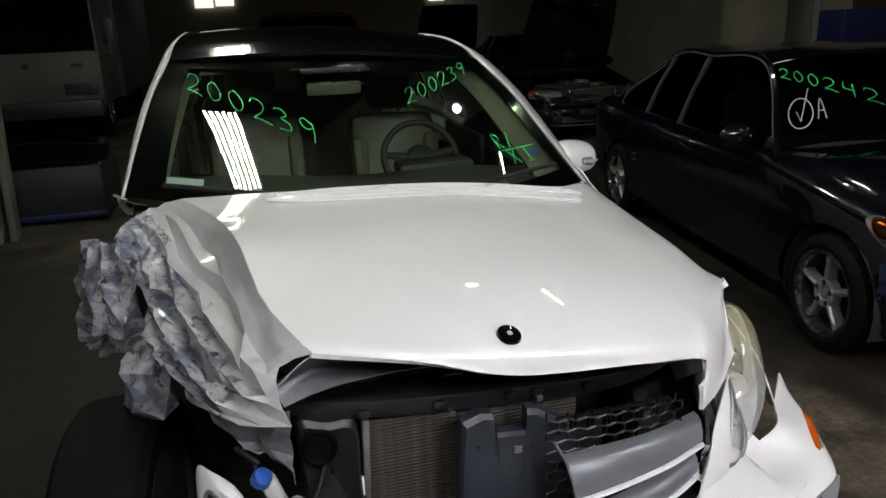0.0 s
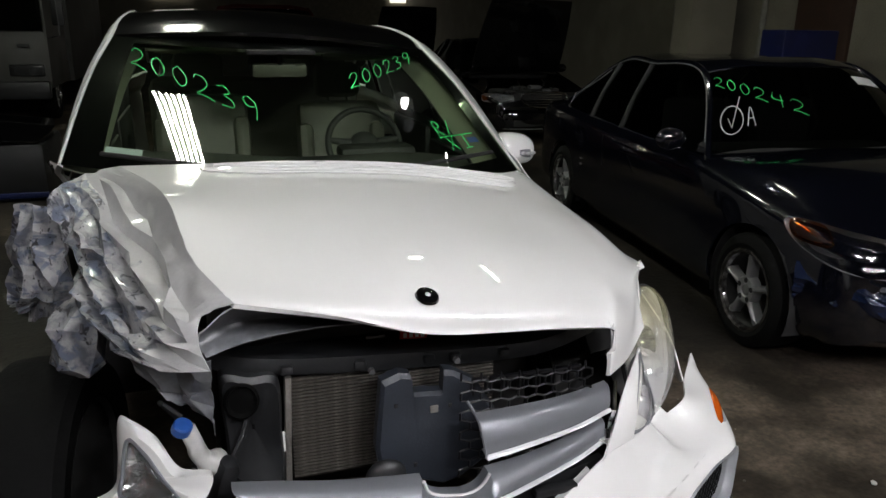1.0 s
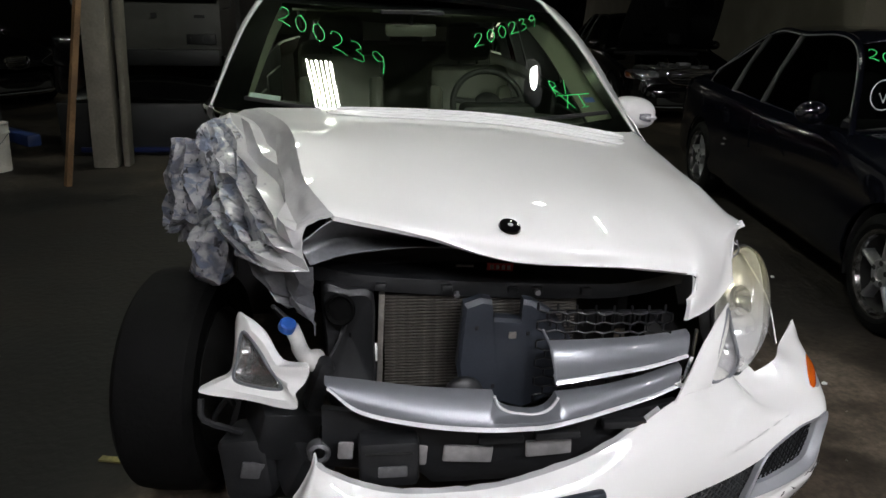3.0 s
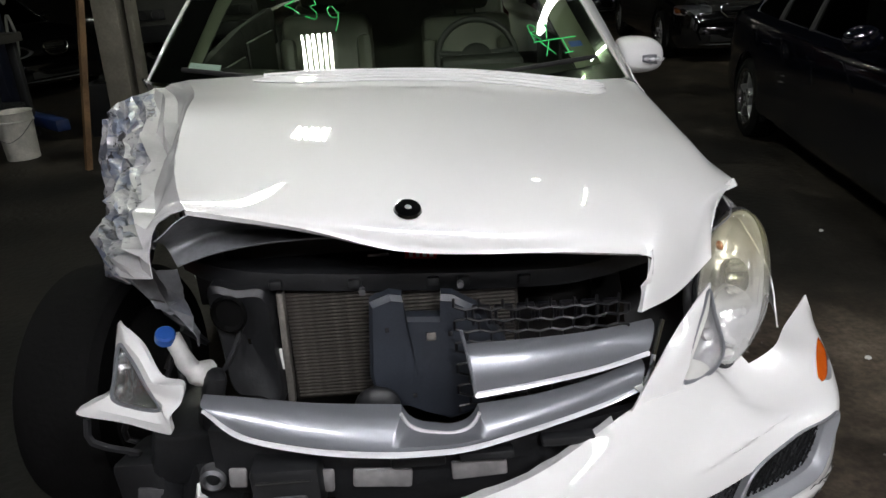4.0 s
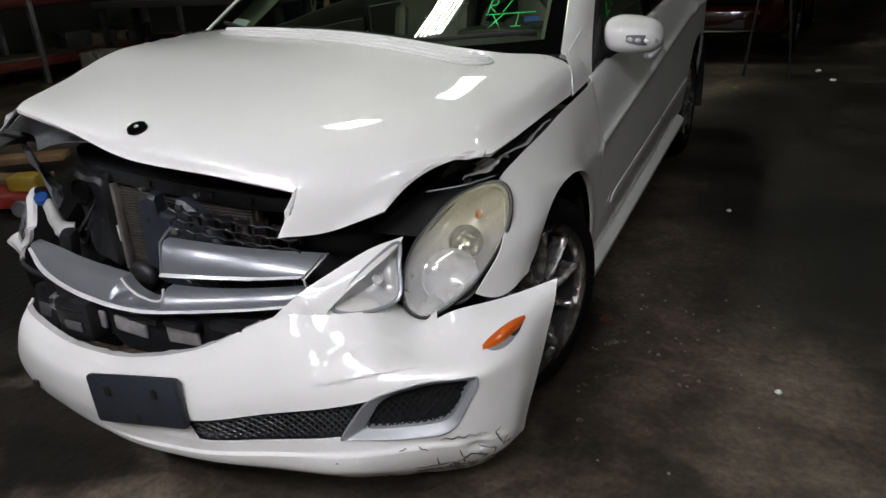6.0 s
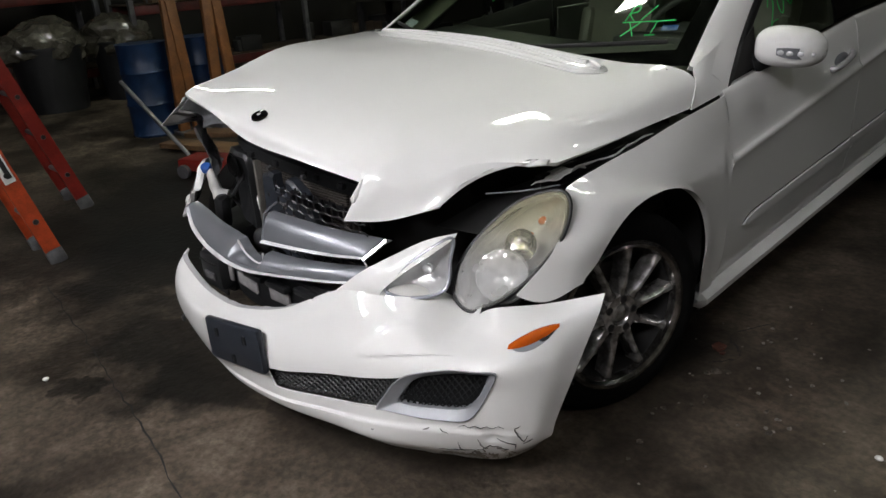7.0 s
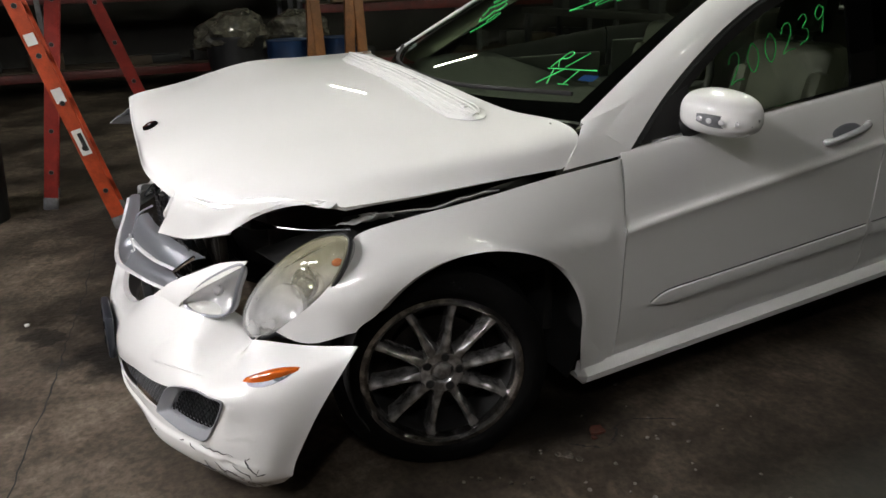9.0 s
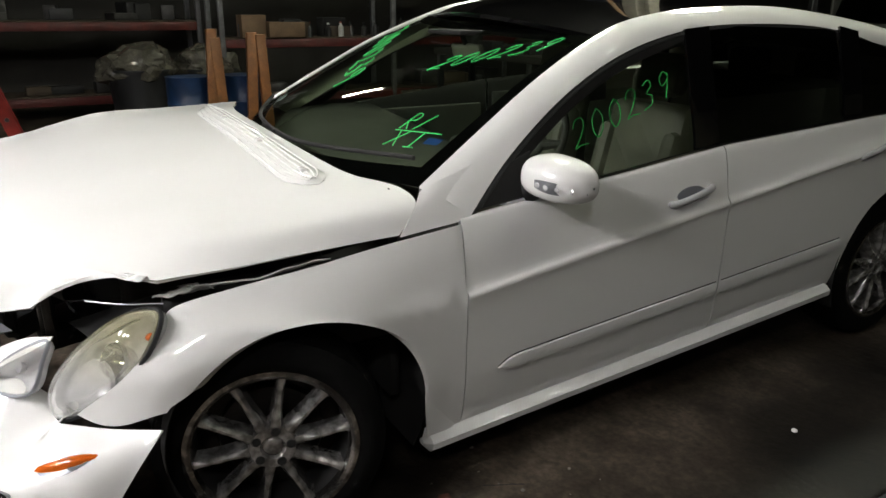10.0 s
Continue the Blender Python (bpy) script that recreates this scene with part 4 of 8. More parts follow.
for x, k in cr([(a, b, 0) for a, b in prof], 22) and [(v.x, v.y) for v in cr([(a, b, 0) for a, b in prof], 22)]:
    ring = []
    for j in range(32):
        a = j / 32 * math.tau
        c, s = math.cos(a), math.sin(a)
        dy = (0.110 if c < 0 else 0.064) * math.copysign(abs(c) ** 0.8, c)
        dz = (0.080 if s > 0 else 0.072) * math.copysign(abs(s) ** 0.75, s)
        ring.append(Vector((x, 1.905 + (x - 0.98) * 0.30 + dy * k, 1.090 - 0.10 * (x - 0.98) + dz * k)))
    rows.append(ring)
sheet(bm, rows, closed=True)
part("mirror_shell", bm, WHITE, mir)
bm = bmesh.new()
rows = []
for i in range(13):
    f = i / 12
    x = 0.982 + 0.122 * f
    r = []
    for j in range(5):
        g = (j / 4 - 0.5) * 0.040 * (math.sin(math.pi * (0.12 + 0.8 * f)) ** 0.5)
        edge = max(0.0, (x - 1.06) / 0.05)
        k = 1.0 if x < 1.0 else (1 - ((x - 1.0) / 0.112) ** 2.4 * 0.95)
        r.append(Vector((x + 0.004, 1.905 + (x - 0.98) * 0.30 - 0.1140 * max(0.08, k), 1.088 - 0.02 * f + g)))
    rows.append(r)
sheet(bm, rows)
part("indicator_strip", bm, GREYMETAL, mir, "clear indicator strip with bright cells", thick=0.006)
for f in (0.12, 0.36, 0.60, 0.82):
    x = 0.982 + 0.122 * f
    k = 1.0 if x < 1.0 else (1 - ((x - 1.0) / 0.112) ** 2.4 * 0.95)
    bm = bmesh.new()
    bmesh.ops.create_uvsphere(bm, u_segments=12, v_segments=8, radius=0.0115)
    bmesh.ops.scale(bm, vec=(1.15, 0.35, 0.8), verts=bm.verts)
    bmesh.ops.translate(bm, vec=(x + 0.006, 1.8965 + (x - 0.98) * 0.30 - 0.1110 * max(0.08, k), 1.088 - 0.02 * f), verts=bm.verts)
    part("indicator_cell", bm, REFLECT, mir)
bm = bmesh.new()
tube(bm, [(0.87, 1.84, 1.03), (0.90, 1.87, 1.045), (0.93, 1.90, 1.06)], [0.045, 0.04, 0.04], 12)
part("mirror_foot", bm, PLASTIC, mir)
bm = bmesh.new()
sheet(bm, [[Vector((0.905, 1.60, 0.985)), Vector((0.893, 1.86, 1.015))], [Vector((0.885, 1.70, 1.075)), Vector((0.875, 1.86, 1.10))], [Vector((0.872, 1.775, 1.14)), Vector((0.862, 1.86, 1.17))]])
part("mirror_triangle", bm, INTERIOR, mir, thick=0.006)

# broken right mirror stub
bm = bmesh.new()
tube(bm, [(-0.93, 1.62, 1.12), (-0.97, 1.60, 1.14), (-0.985, 1.58, 1.17)], [0.02, 0.018, 0.006], 8)
part("broken_mirror_stub", bm, CHROME, car)

# ---- bonnet details ----
def hood_at(u, v, lift=0.0):
    """A place on the bonnet; u from left to right, v from front to rear."""
    a, b = u * 72, v * 60
    i, j = min(int(a), 71), min(int(b), 59)
    f, g = a - i, b - j
    p = HP[j][i].lerp(HP[j][i + 1], f).lerp(HP[j + 1][i].lerp(HP[j + 1][i + 1], f), g)
    nrm = (HP[j][i + 1] - HP[j][i]).cross(HP[j + 1][i] - HP[j][i])
    nrm = nrm.normalized()
    if nrm.z < 0:
        nrm = -nrm
    return p + nrm * lift, nrm


# ribbed cowl grille
bm = bmesh.new()
rows = []
for k in range(7):
    rows.append([hood_at(0.36 + 0.56 * i / 40, 0.927 + (0.085 * k / 6 - 0.0425) * math.sqrt(min(1.0, 0.04 + i / 4, 0.04 + (40 - i) / 4)) - 0.018 * abs(i / 40 - 0.6), 0.005 + 0.015 * math.sin(math.pi * k / 6) * min(1, i / 3, (40 - i) / 3 + 0.3))[0] for i in range(41)])
sheet(bm, rows)
part("cowl_grille", bm, WHITE, car, "white slotted air intake at the rear of the bonnet", thick=0.004, flip=True)
for k in range(6):
    bm = bmesh.new()
    tube(bm, [hood_at(0.375 + 0.53 * i / 30, 0.927 + (0.070 * k / 5 - 0.035) * math.sqrt(min(1.0, 0.04 + i / 4, 0.04 + (30 - i) / 4)) - 0.018 * abs(i / 30 - 0.6), 0.0060 + 0.015 * math.sin(math.pi * (k * 0.823 + 0.494) / 6))[0] for i in range(31)], 0.0034, 6)
    part("rib", bm, WHITE, car)
for u in (0.440, 0.62, 0.785):
    p, nn = hood_at(u, 0.925, 0.020)
    boxed("washer_jet", p, (0.035, 0.022, 0.014), WHITE, car, 0.004)

# round badge
bu, bv = min(((a / 72, b / 60) for a in range(73) for b in range(61)), key=lambda w_: (HP[round(w_[1] * 60)][round(w_[0] * 72)] - Vector((0.021, 0.160, 1.062))).length)
p, nn = hood_at(bu, bv, 0.004)
q = nn.to_track_quat("X", "Z").to_matrix().to_4x4()
bm = bmesh.new()
lathe(bm, [(0.0, 0.006), (0.022, 0.006), (0.027, 0.004), (0.0295, -0.002)], 32, Matrix.Translation(p) @ q)
badge = part("badge", bm, BLACK, car, "round black badge")
bm = bmesh.new()
lathe(bm, [(0.0, 0.0078), (0.005, 0.0075), (0.007, 0.006)], 20, Matrix.Translation(p) @ q)
part("badge_mark", bm, REFLECT, badge, smooth=False)

# ---- bumper ----
def loop(pts, n_):
    m_ = len(pts)
    q = [Vector(p) for p in pts]
    out = []
    for i in range(n_):
        a = i / n_ * m_
        k = int(a)
        t = a - k
        P = [q[(k + d) % m_] for d in (-1, 0, 1, 2)]
        out.append(0.5 * (2 * P[1] + (P[2] - P[0]) * t + (2 * P[0] - 5 * P[1] + 4 * P[2] - P[3]) * t * t + (3 * P[1] - P[0] - 3 * P[2] + P[3]) * t ** 3))
    return out


BUMP_RIM = [(-0.478, 0.03, 0.52), (-0.455, -0.005, 0.49), (-0.31, -0.015, 0.428), (-0.14, -0.03, 0.425), (0.02, -0.025, 0.437), (0.25, 0.005, 0.495), (0.475, 0.07, 0.6), (0.6, 0.13, 0.598), (0.7, 0.2, 0.59), (0.787, 0.3, 0.52), (0.892, 0.308, 0.577), (0.985, 0.430, 0.573), (1.098, 0.548, 0.595)]
BUMP_SHOULDER = [(-0.49, 0.02, 0.48), (-0.475, -0.03, 0.45), (-0.32, -0.045, 0.405), (-0.14, -0.062, 0.402), (0.02, -0.062, 0.41), (0.26, -0.042, 0.445), (0.485, 0.025, 0.525), (0.62, 0.085, 0.53), (0.73, 0.14, 0.53), (0.83, 0.205, 0.5), (0.959, 0.269, 0.53), (1.046, 0.368, 0.545), (1.104, 0.51, 0.545)]
BUMP_FACE = [(-0.53, 0.015, 0.41), (-0.5, -0.04, 0.39), (-0.32, -0.075, 0.37), (-0.14, -0.09, 0.362), (0.02, -0.09, 0.36), (0.27, -0.072, 0.375), (0.49, -0.02, 0.42), (0.65, 0.035, 0.445), (0.77, 0.085, 0.46), (0.88, 0.135, 0.475), (0.999, 0.189, 0.48), (1.071, 0.318, 0.48), (1.1, 0.465, 0.48)]
BUMP_WAIST = [(-0.585, 0.02, 0.345), (-0.53, -0.035, 0.315), (-0.33, -0.075, 0.29), (-0.14, -0.092, 0.28), (0.02, -0.094, 0.28), (0.27, -0.078, 0.3), (0.49, -0.03, 0.345), (0.66, 0.02, 0.365), (0.78, 0.065, 0.385), (0.89, 0.115, 0.4), (0.999, 0.174, 0.405), (1.071, 0.29, 0.4), (1.094, 0.415, 0.4)]
BUMP_CHIN = [(-0.6, 0.03, 0.3), (-0.54, -0.02, 0.245), (-0.33, -0.06, 0.22), (-0.14, -0.078, 0.205), (0.02, -0.082, 0.203), (0.27, -0.072, 0.222), (0.49, -0.03, 0.252), (0.66, 0.01, 0.272), (0.78, 0.05, 0.29), (0.89, 0.1, 0.305), (0.992, 0.164, 0.302), (1.062, 0.262, 0.284), (1.076, 0.354, 0.272)]
BUMP_LIP = [(-0.605, 0.05, 0.287), (-0.55, 0, 0.212), (-0.33, -0.04, 0.177), (-0.14, -0.062, 0.162), (0.02, -0.068, 0.16), (0.27, -0.06, 0.177), (0.49, -0.02, 0.192), (0.655, 0.010, 0.202), (0.78, 0.065, 0.205), (0.89, 0.130, 0.208), (0.984, 0.196, 0.210), (1.046, 0.262, 0.214), (1.069, 0.339, 0.219)]
BUMP_FOOT = [(-0.605, 0.06, 0.286), (-0.55, 0.02, 0.206), (-0.33, -0.01, 0.161), (-0.14, -0.035, 0.144), (0.02, -0.04, 0.141), (0.27, -0.032, 0.151), (0.49, 0.01, 0.156), (0.665, 0.05, 0.158), (0.78, 0.12, 0.146), (0.875, 0.19, 0.132), (0.955, 0.24, 0.136), (1.015, 0.285, 0.166), (1.056, 0.336, 0.206)]
BUMP = [BUMP_RIM, BUMP_SHOULDER, BUMP_FACE, BUMP_WAIST, BUMP_CHIN, BUMP_LIP, BUMP_FOOT]
BU, BV = 145, 91
BP = patch(BUMP, BU, BV)


def bump_at(u, v, off=0.0):
    a, b = u * (BU - 1), v * (BV - 1)
    i, j = min(int(a), BU - 2), min(int(b), BV - 2)
    f, g = a - i, b - j
    p = BP[j][i].lerp(BP[j][i + 1], f).lerp(BP[j + 1][i].lerp(BP[j + 1][i + 1], f), g)
    nrm = (BP[j][i + 1] - BP[j][i]).cross(BP[j + 1][i] - BP[j][i]).normalized()
    if nrm.dot(p - Vector((0.25, 0.9, 0.36))) < 0:
        nrm = -nrm
    return p + nrm * off


# outlines on the bumper's skin, along it and down it: the fog lamp's surround, its opening, and the lower grille
FOG_OUT = [(p.x, p.y) for p in loop([(0.596, 0.612, 0), (0.618, 0.520, 0), (0.640, 0.450, 0), (0.668, 0.408, 0), (0.72, 0.385, 0), (0.79, 0.366, 0), (0.831, 0.358, 0), (0.838, 0.390, 0), (0.830, 0.470, 0), (0.815, 0.570, 0), (0.797, 0.630, 0), (0.765, 0.655, 0), (0.70, 0.648, 0), (0.62, 0.622, 0)], 84)]
FOG_IN = [(p.x, p.y) for p in loop([(0.640, 0.575, 0), (0.652, 0.520, 0), (0.666, 0.470, 0), (0.690, 0.435, 0), (0.735, 0.415, 0), (0.79, 0.396, 0), (0.820, 0.390, 0), (0.824, 0.415, 0), (0.818, 0.470, 0), (0.803, 0.550, 0), (0.785, 0.592, 0), (0.755, 0.606, 0), (0.70, 0.602, 0), (0.655, 0.592, 0)], 84)]
LOW_OUT = [(0.405, 0.462), (0.46, 0.460), (0.52, 0.455), (0.58, 0.448), (0.648, 0.435), (0.628, 0.500), (0.602, 0.605), (0.55, 0.612), (0.50, 0.614), (0.455, 0.610), (0.415, 0.604)]


def bumper_keep(u, v):
    return not (inside(FOG_OUT, u, v) or inside(LOW_OUT, u, v))


# a shallow dent under the lamp
grid = [[p.copy() for p in r] for r in BP]
for j in range(BV):
    for i in range(BU):
        u, v = i / (BU - 1), j / (BV - 1)
        d = ((u - 0.748) / 0.030) ** 2 + ((v - 0.105) / 0.07) ** 2
        grid[j][i] += Vector((-0.4, 0.9, 0)) * 0.020 * math.exp(-d)
        d = ((u - 0.842) / 0.018) ** 2 + ((v - 0.735) / 0.030) ** 2
        grid[j][i] += Vector((-0.6, 0.7, 0)) * 0.014 * math.exp(-d)
        if 0.56 < u < 0.80:
            s_ = (u - 0.56) / 0.24
            line = 0.315 - 0.055 * s_
            top_ = line - 0.17 * math.sin(math.pi * min(1.0, s_ * 1.1 + 0.05)) ** 0.8
            a_ = max(0.0, min(1.0, (v - top_) / 0.035))
            b_ = max(0.0, min(1.0, 1 - (v - line) / 0.014))
            grid[j][i] += Vector((0.35, -0.9, 0.1)) * 0.009 * a_ * a_ * (3 - 2 * a_) * b_ * b_ * (3 - 2 * b_) * math.sin(math.pi * s_) ** 0.5
        if 0.25 < u < 0.95 and v > 0.69:
            e_ = min(1.0, (v - 0.69) / 0.022) * min(1.0, (u - 0.25) / 0.1, (0.95 - u) / 0.1)
            grid[j][i] += Vector((0.45 * u, -0.9, 0)) * 0.009 * e_
        if v > 0.9 and u > 0.66:
            grid[j][i] += Vector((0.012, -0.01, 0.02)) * noise.noise(grid[j][i] * 16) * (v - 0.9) * 10
bm = bmesh.new()
net = sheet(bm, grid, bumper_keep)


def grid_at(u, v):
    """A place on the dented skin."""
    a, b = u * (BU - 1), v * (BV - 1)
    i, j = min(int(a), BU - 2), min(int(b), BV - 2)
    return grid[j][i].lerp(grid[j][i + 1], a - i).lerp(grid[j + 1][i].lerp(grid[j + 1][i + 1], a - i), b - j)


# draw the edges of the openings onto their outlines
for j in range(1, BV - 1):
    for i in range(1, BU - 1):
        if net[j][i].is_valid and net[j][i].is_boundary:
            d, u, v = min(nearest(q, i / (BU - 1), j / (BV - 1)) for q in (FOG_OUT, LOW_OUT))
            if d < 0.02:
                net[j][i].co = grid_at(u, v)
bumper = part("front_bumper", bm, WHITE, car, "cracked white front bumper with scuffed lower corner", thick=0.006)
# upper horn of the bumper round the small lamp
bm = bmesh.new()
sheet(bm, patch([[(0.470, 0.062, 0.596), (0.535, 0.123, 0.658), (0.60, 0.197, 0.702), (0.672, 0.268, 0.744), (0.735, 0.335, 0.760)], [(0.54, 0.098, 0.600), (0.575, 0.128, 0.636), (0.628, 0.188, 0.684), (0.692, 0.265, 0.728), (0.734, 0.330, 0.752)], [(0.60, 0.130, 0.598), (0.612, 0.142, 0.618), (0.655, 0.195, 0.665), (0.705, 0.265, 0.712), (0.732, 0.325, 0.745)]], 20, 7))
part("bumper_horn", bm, WHITE, bumper, thick=0.005, flip=True)
# crack running out from the fog lamp
bm = bmesh.new()
tube(bm, [bump_at(0.775 + 0.085 * k / 8, 0.668 - 0.012 * k / 8 + 0.006 * (-1) ** k, 0.007) for k in range(9)], [0.0006, 0.0012, 0.0016, 0.0018, 0.0016, 0.0013, 0.001, 0.0008, 0.0004], 4)
part("crack", bm, PLASTIC, bumper)
# flange that carries the lamps
bm = bmesh.new()
sheet(bm, [[bump_at(0.52 + 0.27 * i / 40, 0.0) + Vector(d) for i in range(41)] for d in ((0, 0.001, -0.002), (-0.012, 0.022, 0.010), (-0.03, 0.06, 0.012))])
part("bumper_flange", bm, WHITE, bumper, thick=0.003)
# scuffed plastic and long scores on the lower corner; the fifth line draws the dent's soft shade
SCUFFED = surf("scuffed_plastic", (0.40, 0.36, 0.31), 0.7, var=0.4, scale=30, grain=150)
bm = bmesh.new()
sheet(bm, [[grid_at(0.70 + 0.24 * i / 60, 0.80 + 0.19 * j / 24) + Vector((0.0012, -0.0022, 0)) for i in range(61)] for j in range(25)],
      lambda u, v: noise.noise(Vector((u * 9, v * 3, 1.0))) + 0.6 * noise.noise(Vector((u * 34, v * 12, 4.0))) > 0.42 - 0.85 * v + 1.6 * (u - 0.5) ** 2)
part("scuff", bm, SCUFFED, bumper, "dirty scuffed patch on the bumper's corner")
SCORES_AND_SHADE = (((0.764, 0.778), (0.760, 0.82), (0.768, 0.856)), ((0.806, 0.744), (0.808, 0.79), (0.815, 0.82)), ((0.845, 0.744), (0.862, 0.765), (0.884, 0.789), (0.881, 0.85)), ((0.890, 0.656), (0.880, 0.680), (0.892, 0.73), (0.903, 0.770), (0.911, 0.720)), ((0.80, 0.833), (0.826, 0.79), (0.850, 0.80)), ((0.715, 0.853), (0.75, 0.848), (0.79, 0.838)), ((0.735, 0.700), (0.750, 0.725)), ((0.70, 0.710), (0.715, 0.700)), ((0.588, 0.752), (0.594, 0.760)), ((0.84, 0.815), (0.865, 0.83)), ((0.90, 0.79), (0.925, 0.765)))
for k, pts in enumerate(SCORES_AND_SHADE):
    random.seed(100 + k)
    bm = bmesh.new()
    path = [grid_at(*pts[0])]
    for (a, b), (c, d) in zip(pts, pts[1:]):
        path += [grid_at(a + (c - a) * q / 4 + random.uniform(-0.0012, 0.0012), b + (d - b) * q / 4 + random.uniform(-0.003, 0.003)) for q in (1, 2, 3, 4)]
    tube(bm, path, [0.0006 + 0.0017 * math.sin(math.pi * (q + 0.4) / len(path)) * random.uniform(0.5, 1.2) for q in range(len(path))], 5)
    part("dark_line", bm, PLASTIC, bumper)
# seat of the old trim line at the broken upper edge
bm = bmesh.new()
sheet(bm, [[bump_at(0.02 + 0.46 * i / 40, 0.0, 0.0) + Vector((0, 0.020, 0.002 + 0.008 * noise.noise(Vector((i * 0.7, 0, 0))))) for i in range(41)], [bump_at(0.02 + 0.46 * i / 40, 0.0, 0.0) for i in range(41)]])
part("torn_edge", bm, SHADED_WHITE, bumper, "ragged grey upper edge of the bumper", thick=0.003)
# number plate holder
pc = Vector((0.083, -0.100, 0.353))
pm = Matrix.Translation(pc) @ Euler((radians(-4), radians(-8), radians(3))).to_matrix().to_4x4()
bm = bmesh.new()
box(bm, (0, 0, 0), (0.345, 0.028, 0.152), 0.012)
bmesh.ops.transform(bm, matrix=pm, verts=bm.verts)
plate = part("plate_holder", bm, SHIELD, car, "empty black number plate holder")
for x, z in ((-0.09, 0.03), (0.09, 0.03), (0, -0.05)):
    bm = bmesh.new()
    box(bm, (x, -0.016, z), (0.018, 0.004, 0.03), 0.004)
    bmesh.ops.transform(bm, matrix=pm, verts=bm.verts)
    part("plate_clip", bm, PLASTIC, plate)
# side marker
bm = bmesh.new()
rows = []
for j in range(9):
    r = []
    for i in range(15):
        f, g = i / 14, j / 8
        u = 0.846 + 0.086 * f
        h = 0.004 + 0.066 * math.sin(math.pi * (0.04 + 0.92 * f)) ** 0.65
        v = 0.232 - 0.062 * f + (g - 0.5) * h
        r.append(bump_at(u, v, 0.002 + 0.010 * math.sin(math.pi * g) * math.sin(math.pi * f)))
    rows.append(r)
sheet(bm, rows)
marker = part("side_marker", bm, ORANGE_LENS, bumper, "orange side marker lamp", thick=0.002)
bm = bmesh.new()
sheet(bm, [[bump_at(0.850 + 0.082 * i / 14, 0.232 - 0.062 * i / 14 + 0.066 * g * math.sin(math.pi * i / 14) ** 0.7, 0.0015) for i in range(15)] for g in (0.2, 0.6, 1.0)])
part("marker_seat", bm, FOG_SILVER, marker, thick=0.001)
bm = bmesh.new()
sheet(bm, [[bump_at(0.894 + 0.030 * i / 8, 0.200 - 0.020 * i / 8 + (0.028 + 0.022 * g) * math.sin(math.pi * (0.1 + 0.8 * i / 8)), 0.003) for i in range(9)] for g in (0.0, 1.0)])
part("marker_gap", bm, PLASTIC, marker, thick=0.001)
# fog lamp surround and grilles
rows = [[bump_at(u, v, -0.012) for u, v in FOG_OUT], [bump_at(u, v, 0.005) for u, v in FOG_OUT]]
rows += [[bump_at(a + (c - a) * f, b + (d - b) * f, off) for (a, b), (c, d) in zip(FOG_OUT, FOG_IN)] for f, off in ((0.12, 0.008), (0.30, 0.005), (0.75, -0.010), (0.96, -0.014), (1.0, -0.018), (1.02, -0.040))]
bm = bmesh.new()
sheet(bm, rows, closed=True)
part("fog_surround", bm, FOG_SILVER, bumper, "silver fog lamp surround", thick=0.002)


def honeycomb(bm, at, nu, nv, r):
    """Crossing wavy wires; at(u, v) gives a place."""
    for k in range(-nv, nu + 1):
        for sgn in (1, -1):
            pts = []
            for i in range(nv * 4 + 1):
                v = i / (nv * 4)
                u = (k + (v * nv if sgn > 0 else (nv - v * nv))) / nu
                if 0 <= u <= 1:
                    pts.append(at(u, v))
            if len(pts) > 1:
                tube(bm, pts, r, 4, False)


bm = bmesh.new()
honeycomb(bm, lambda u, v: bump_at(0.615 + 0.225 * u, 0.37 + 0.26 * v, -0.030), 16, 6, 0.0024)
part("fog_mesh", bm, MESH, bumper, "black mesh in the fog lamp opening")
bm = bmesh.new()
sheet(bm, [[bump_at(0.60 + 0.25 * i / 10, 0.35 + 0.30 * j / 4, -0.045) for i in range(11)] for j in range(5)])
part("fog_backing", bm, PLASTIC, bumper)
bm = bmesh.new()
honeycomb(bm, lambda u, v: bump_at(0.40 + 0.245 * u, 0.44 + 0.18 * v, -0.022), 22, 5, 0.0028)
part("lower_mesh", bm, PLASTIC, bumper, "black honeycomb lower grille")
bm = bmesh.new()
sheet(bm, [[bump_at(0.385 + 0.27 * i / 10, 0.42 + 0.22 * j / 4, -0.050) for i in range(11)] for j in range(5)])
part("lower_backing", bm, INTERIOR, bumper)
boxed("mount_hole", (-0.44, -0.060, 0.262), (0.022, 0.01, 0.024), INTERIOR, bumper, 0.002)

# ---- head lamp ----
def dome(outline, centre, push, steps, inner=0.0):
    c = Vector(centre)
    rows = []
    for k in range(steps):
        f = k / (steps - 1)
        s = math.cos(f * math.pi / 2) if not inner else 1 - f * (1 - inner)
        hgt = math.sin(f * math.pi / 2)
        rows.append([c + (p - c) * max(s, 0.002) + Vector(push) * hgt for p in outline])
    return rows


LAMP_N = Vector((0.42, -0.72, 0.40)).normalized()
lamp_edge = loop([(0.893, 0.595, 0.846), (0.795, 0.520, 0.806), (0.722, 0.395, 0.690), (0.728, 0.315, 0.585), (0.795, 0.322, 0.532), (0.895, 0.410, 0.600), (0.952, 0.530, 0.720), (0.945, 0.590, 0.815)], 48)
lamp_c = sum(lamp_edge, Vector()) / 48
lamp = new("head_lamp")
lamp.parent = car
tagged(lamp, "large oval head lamp with a hazed yellowed lens")
bm = bmesh.new()
rows = dome(lamp_edge, lamp_c, LAMP_N * 0.080, 14)
sheet(bm, rows, closed=True)
o = part("lens", bm, HAZED, lamp, "cloudy yellowed plastic lens")
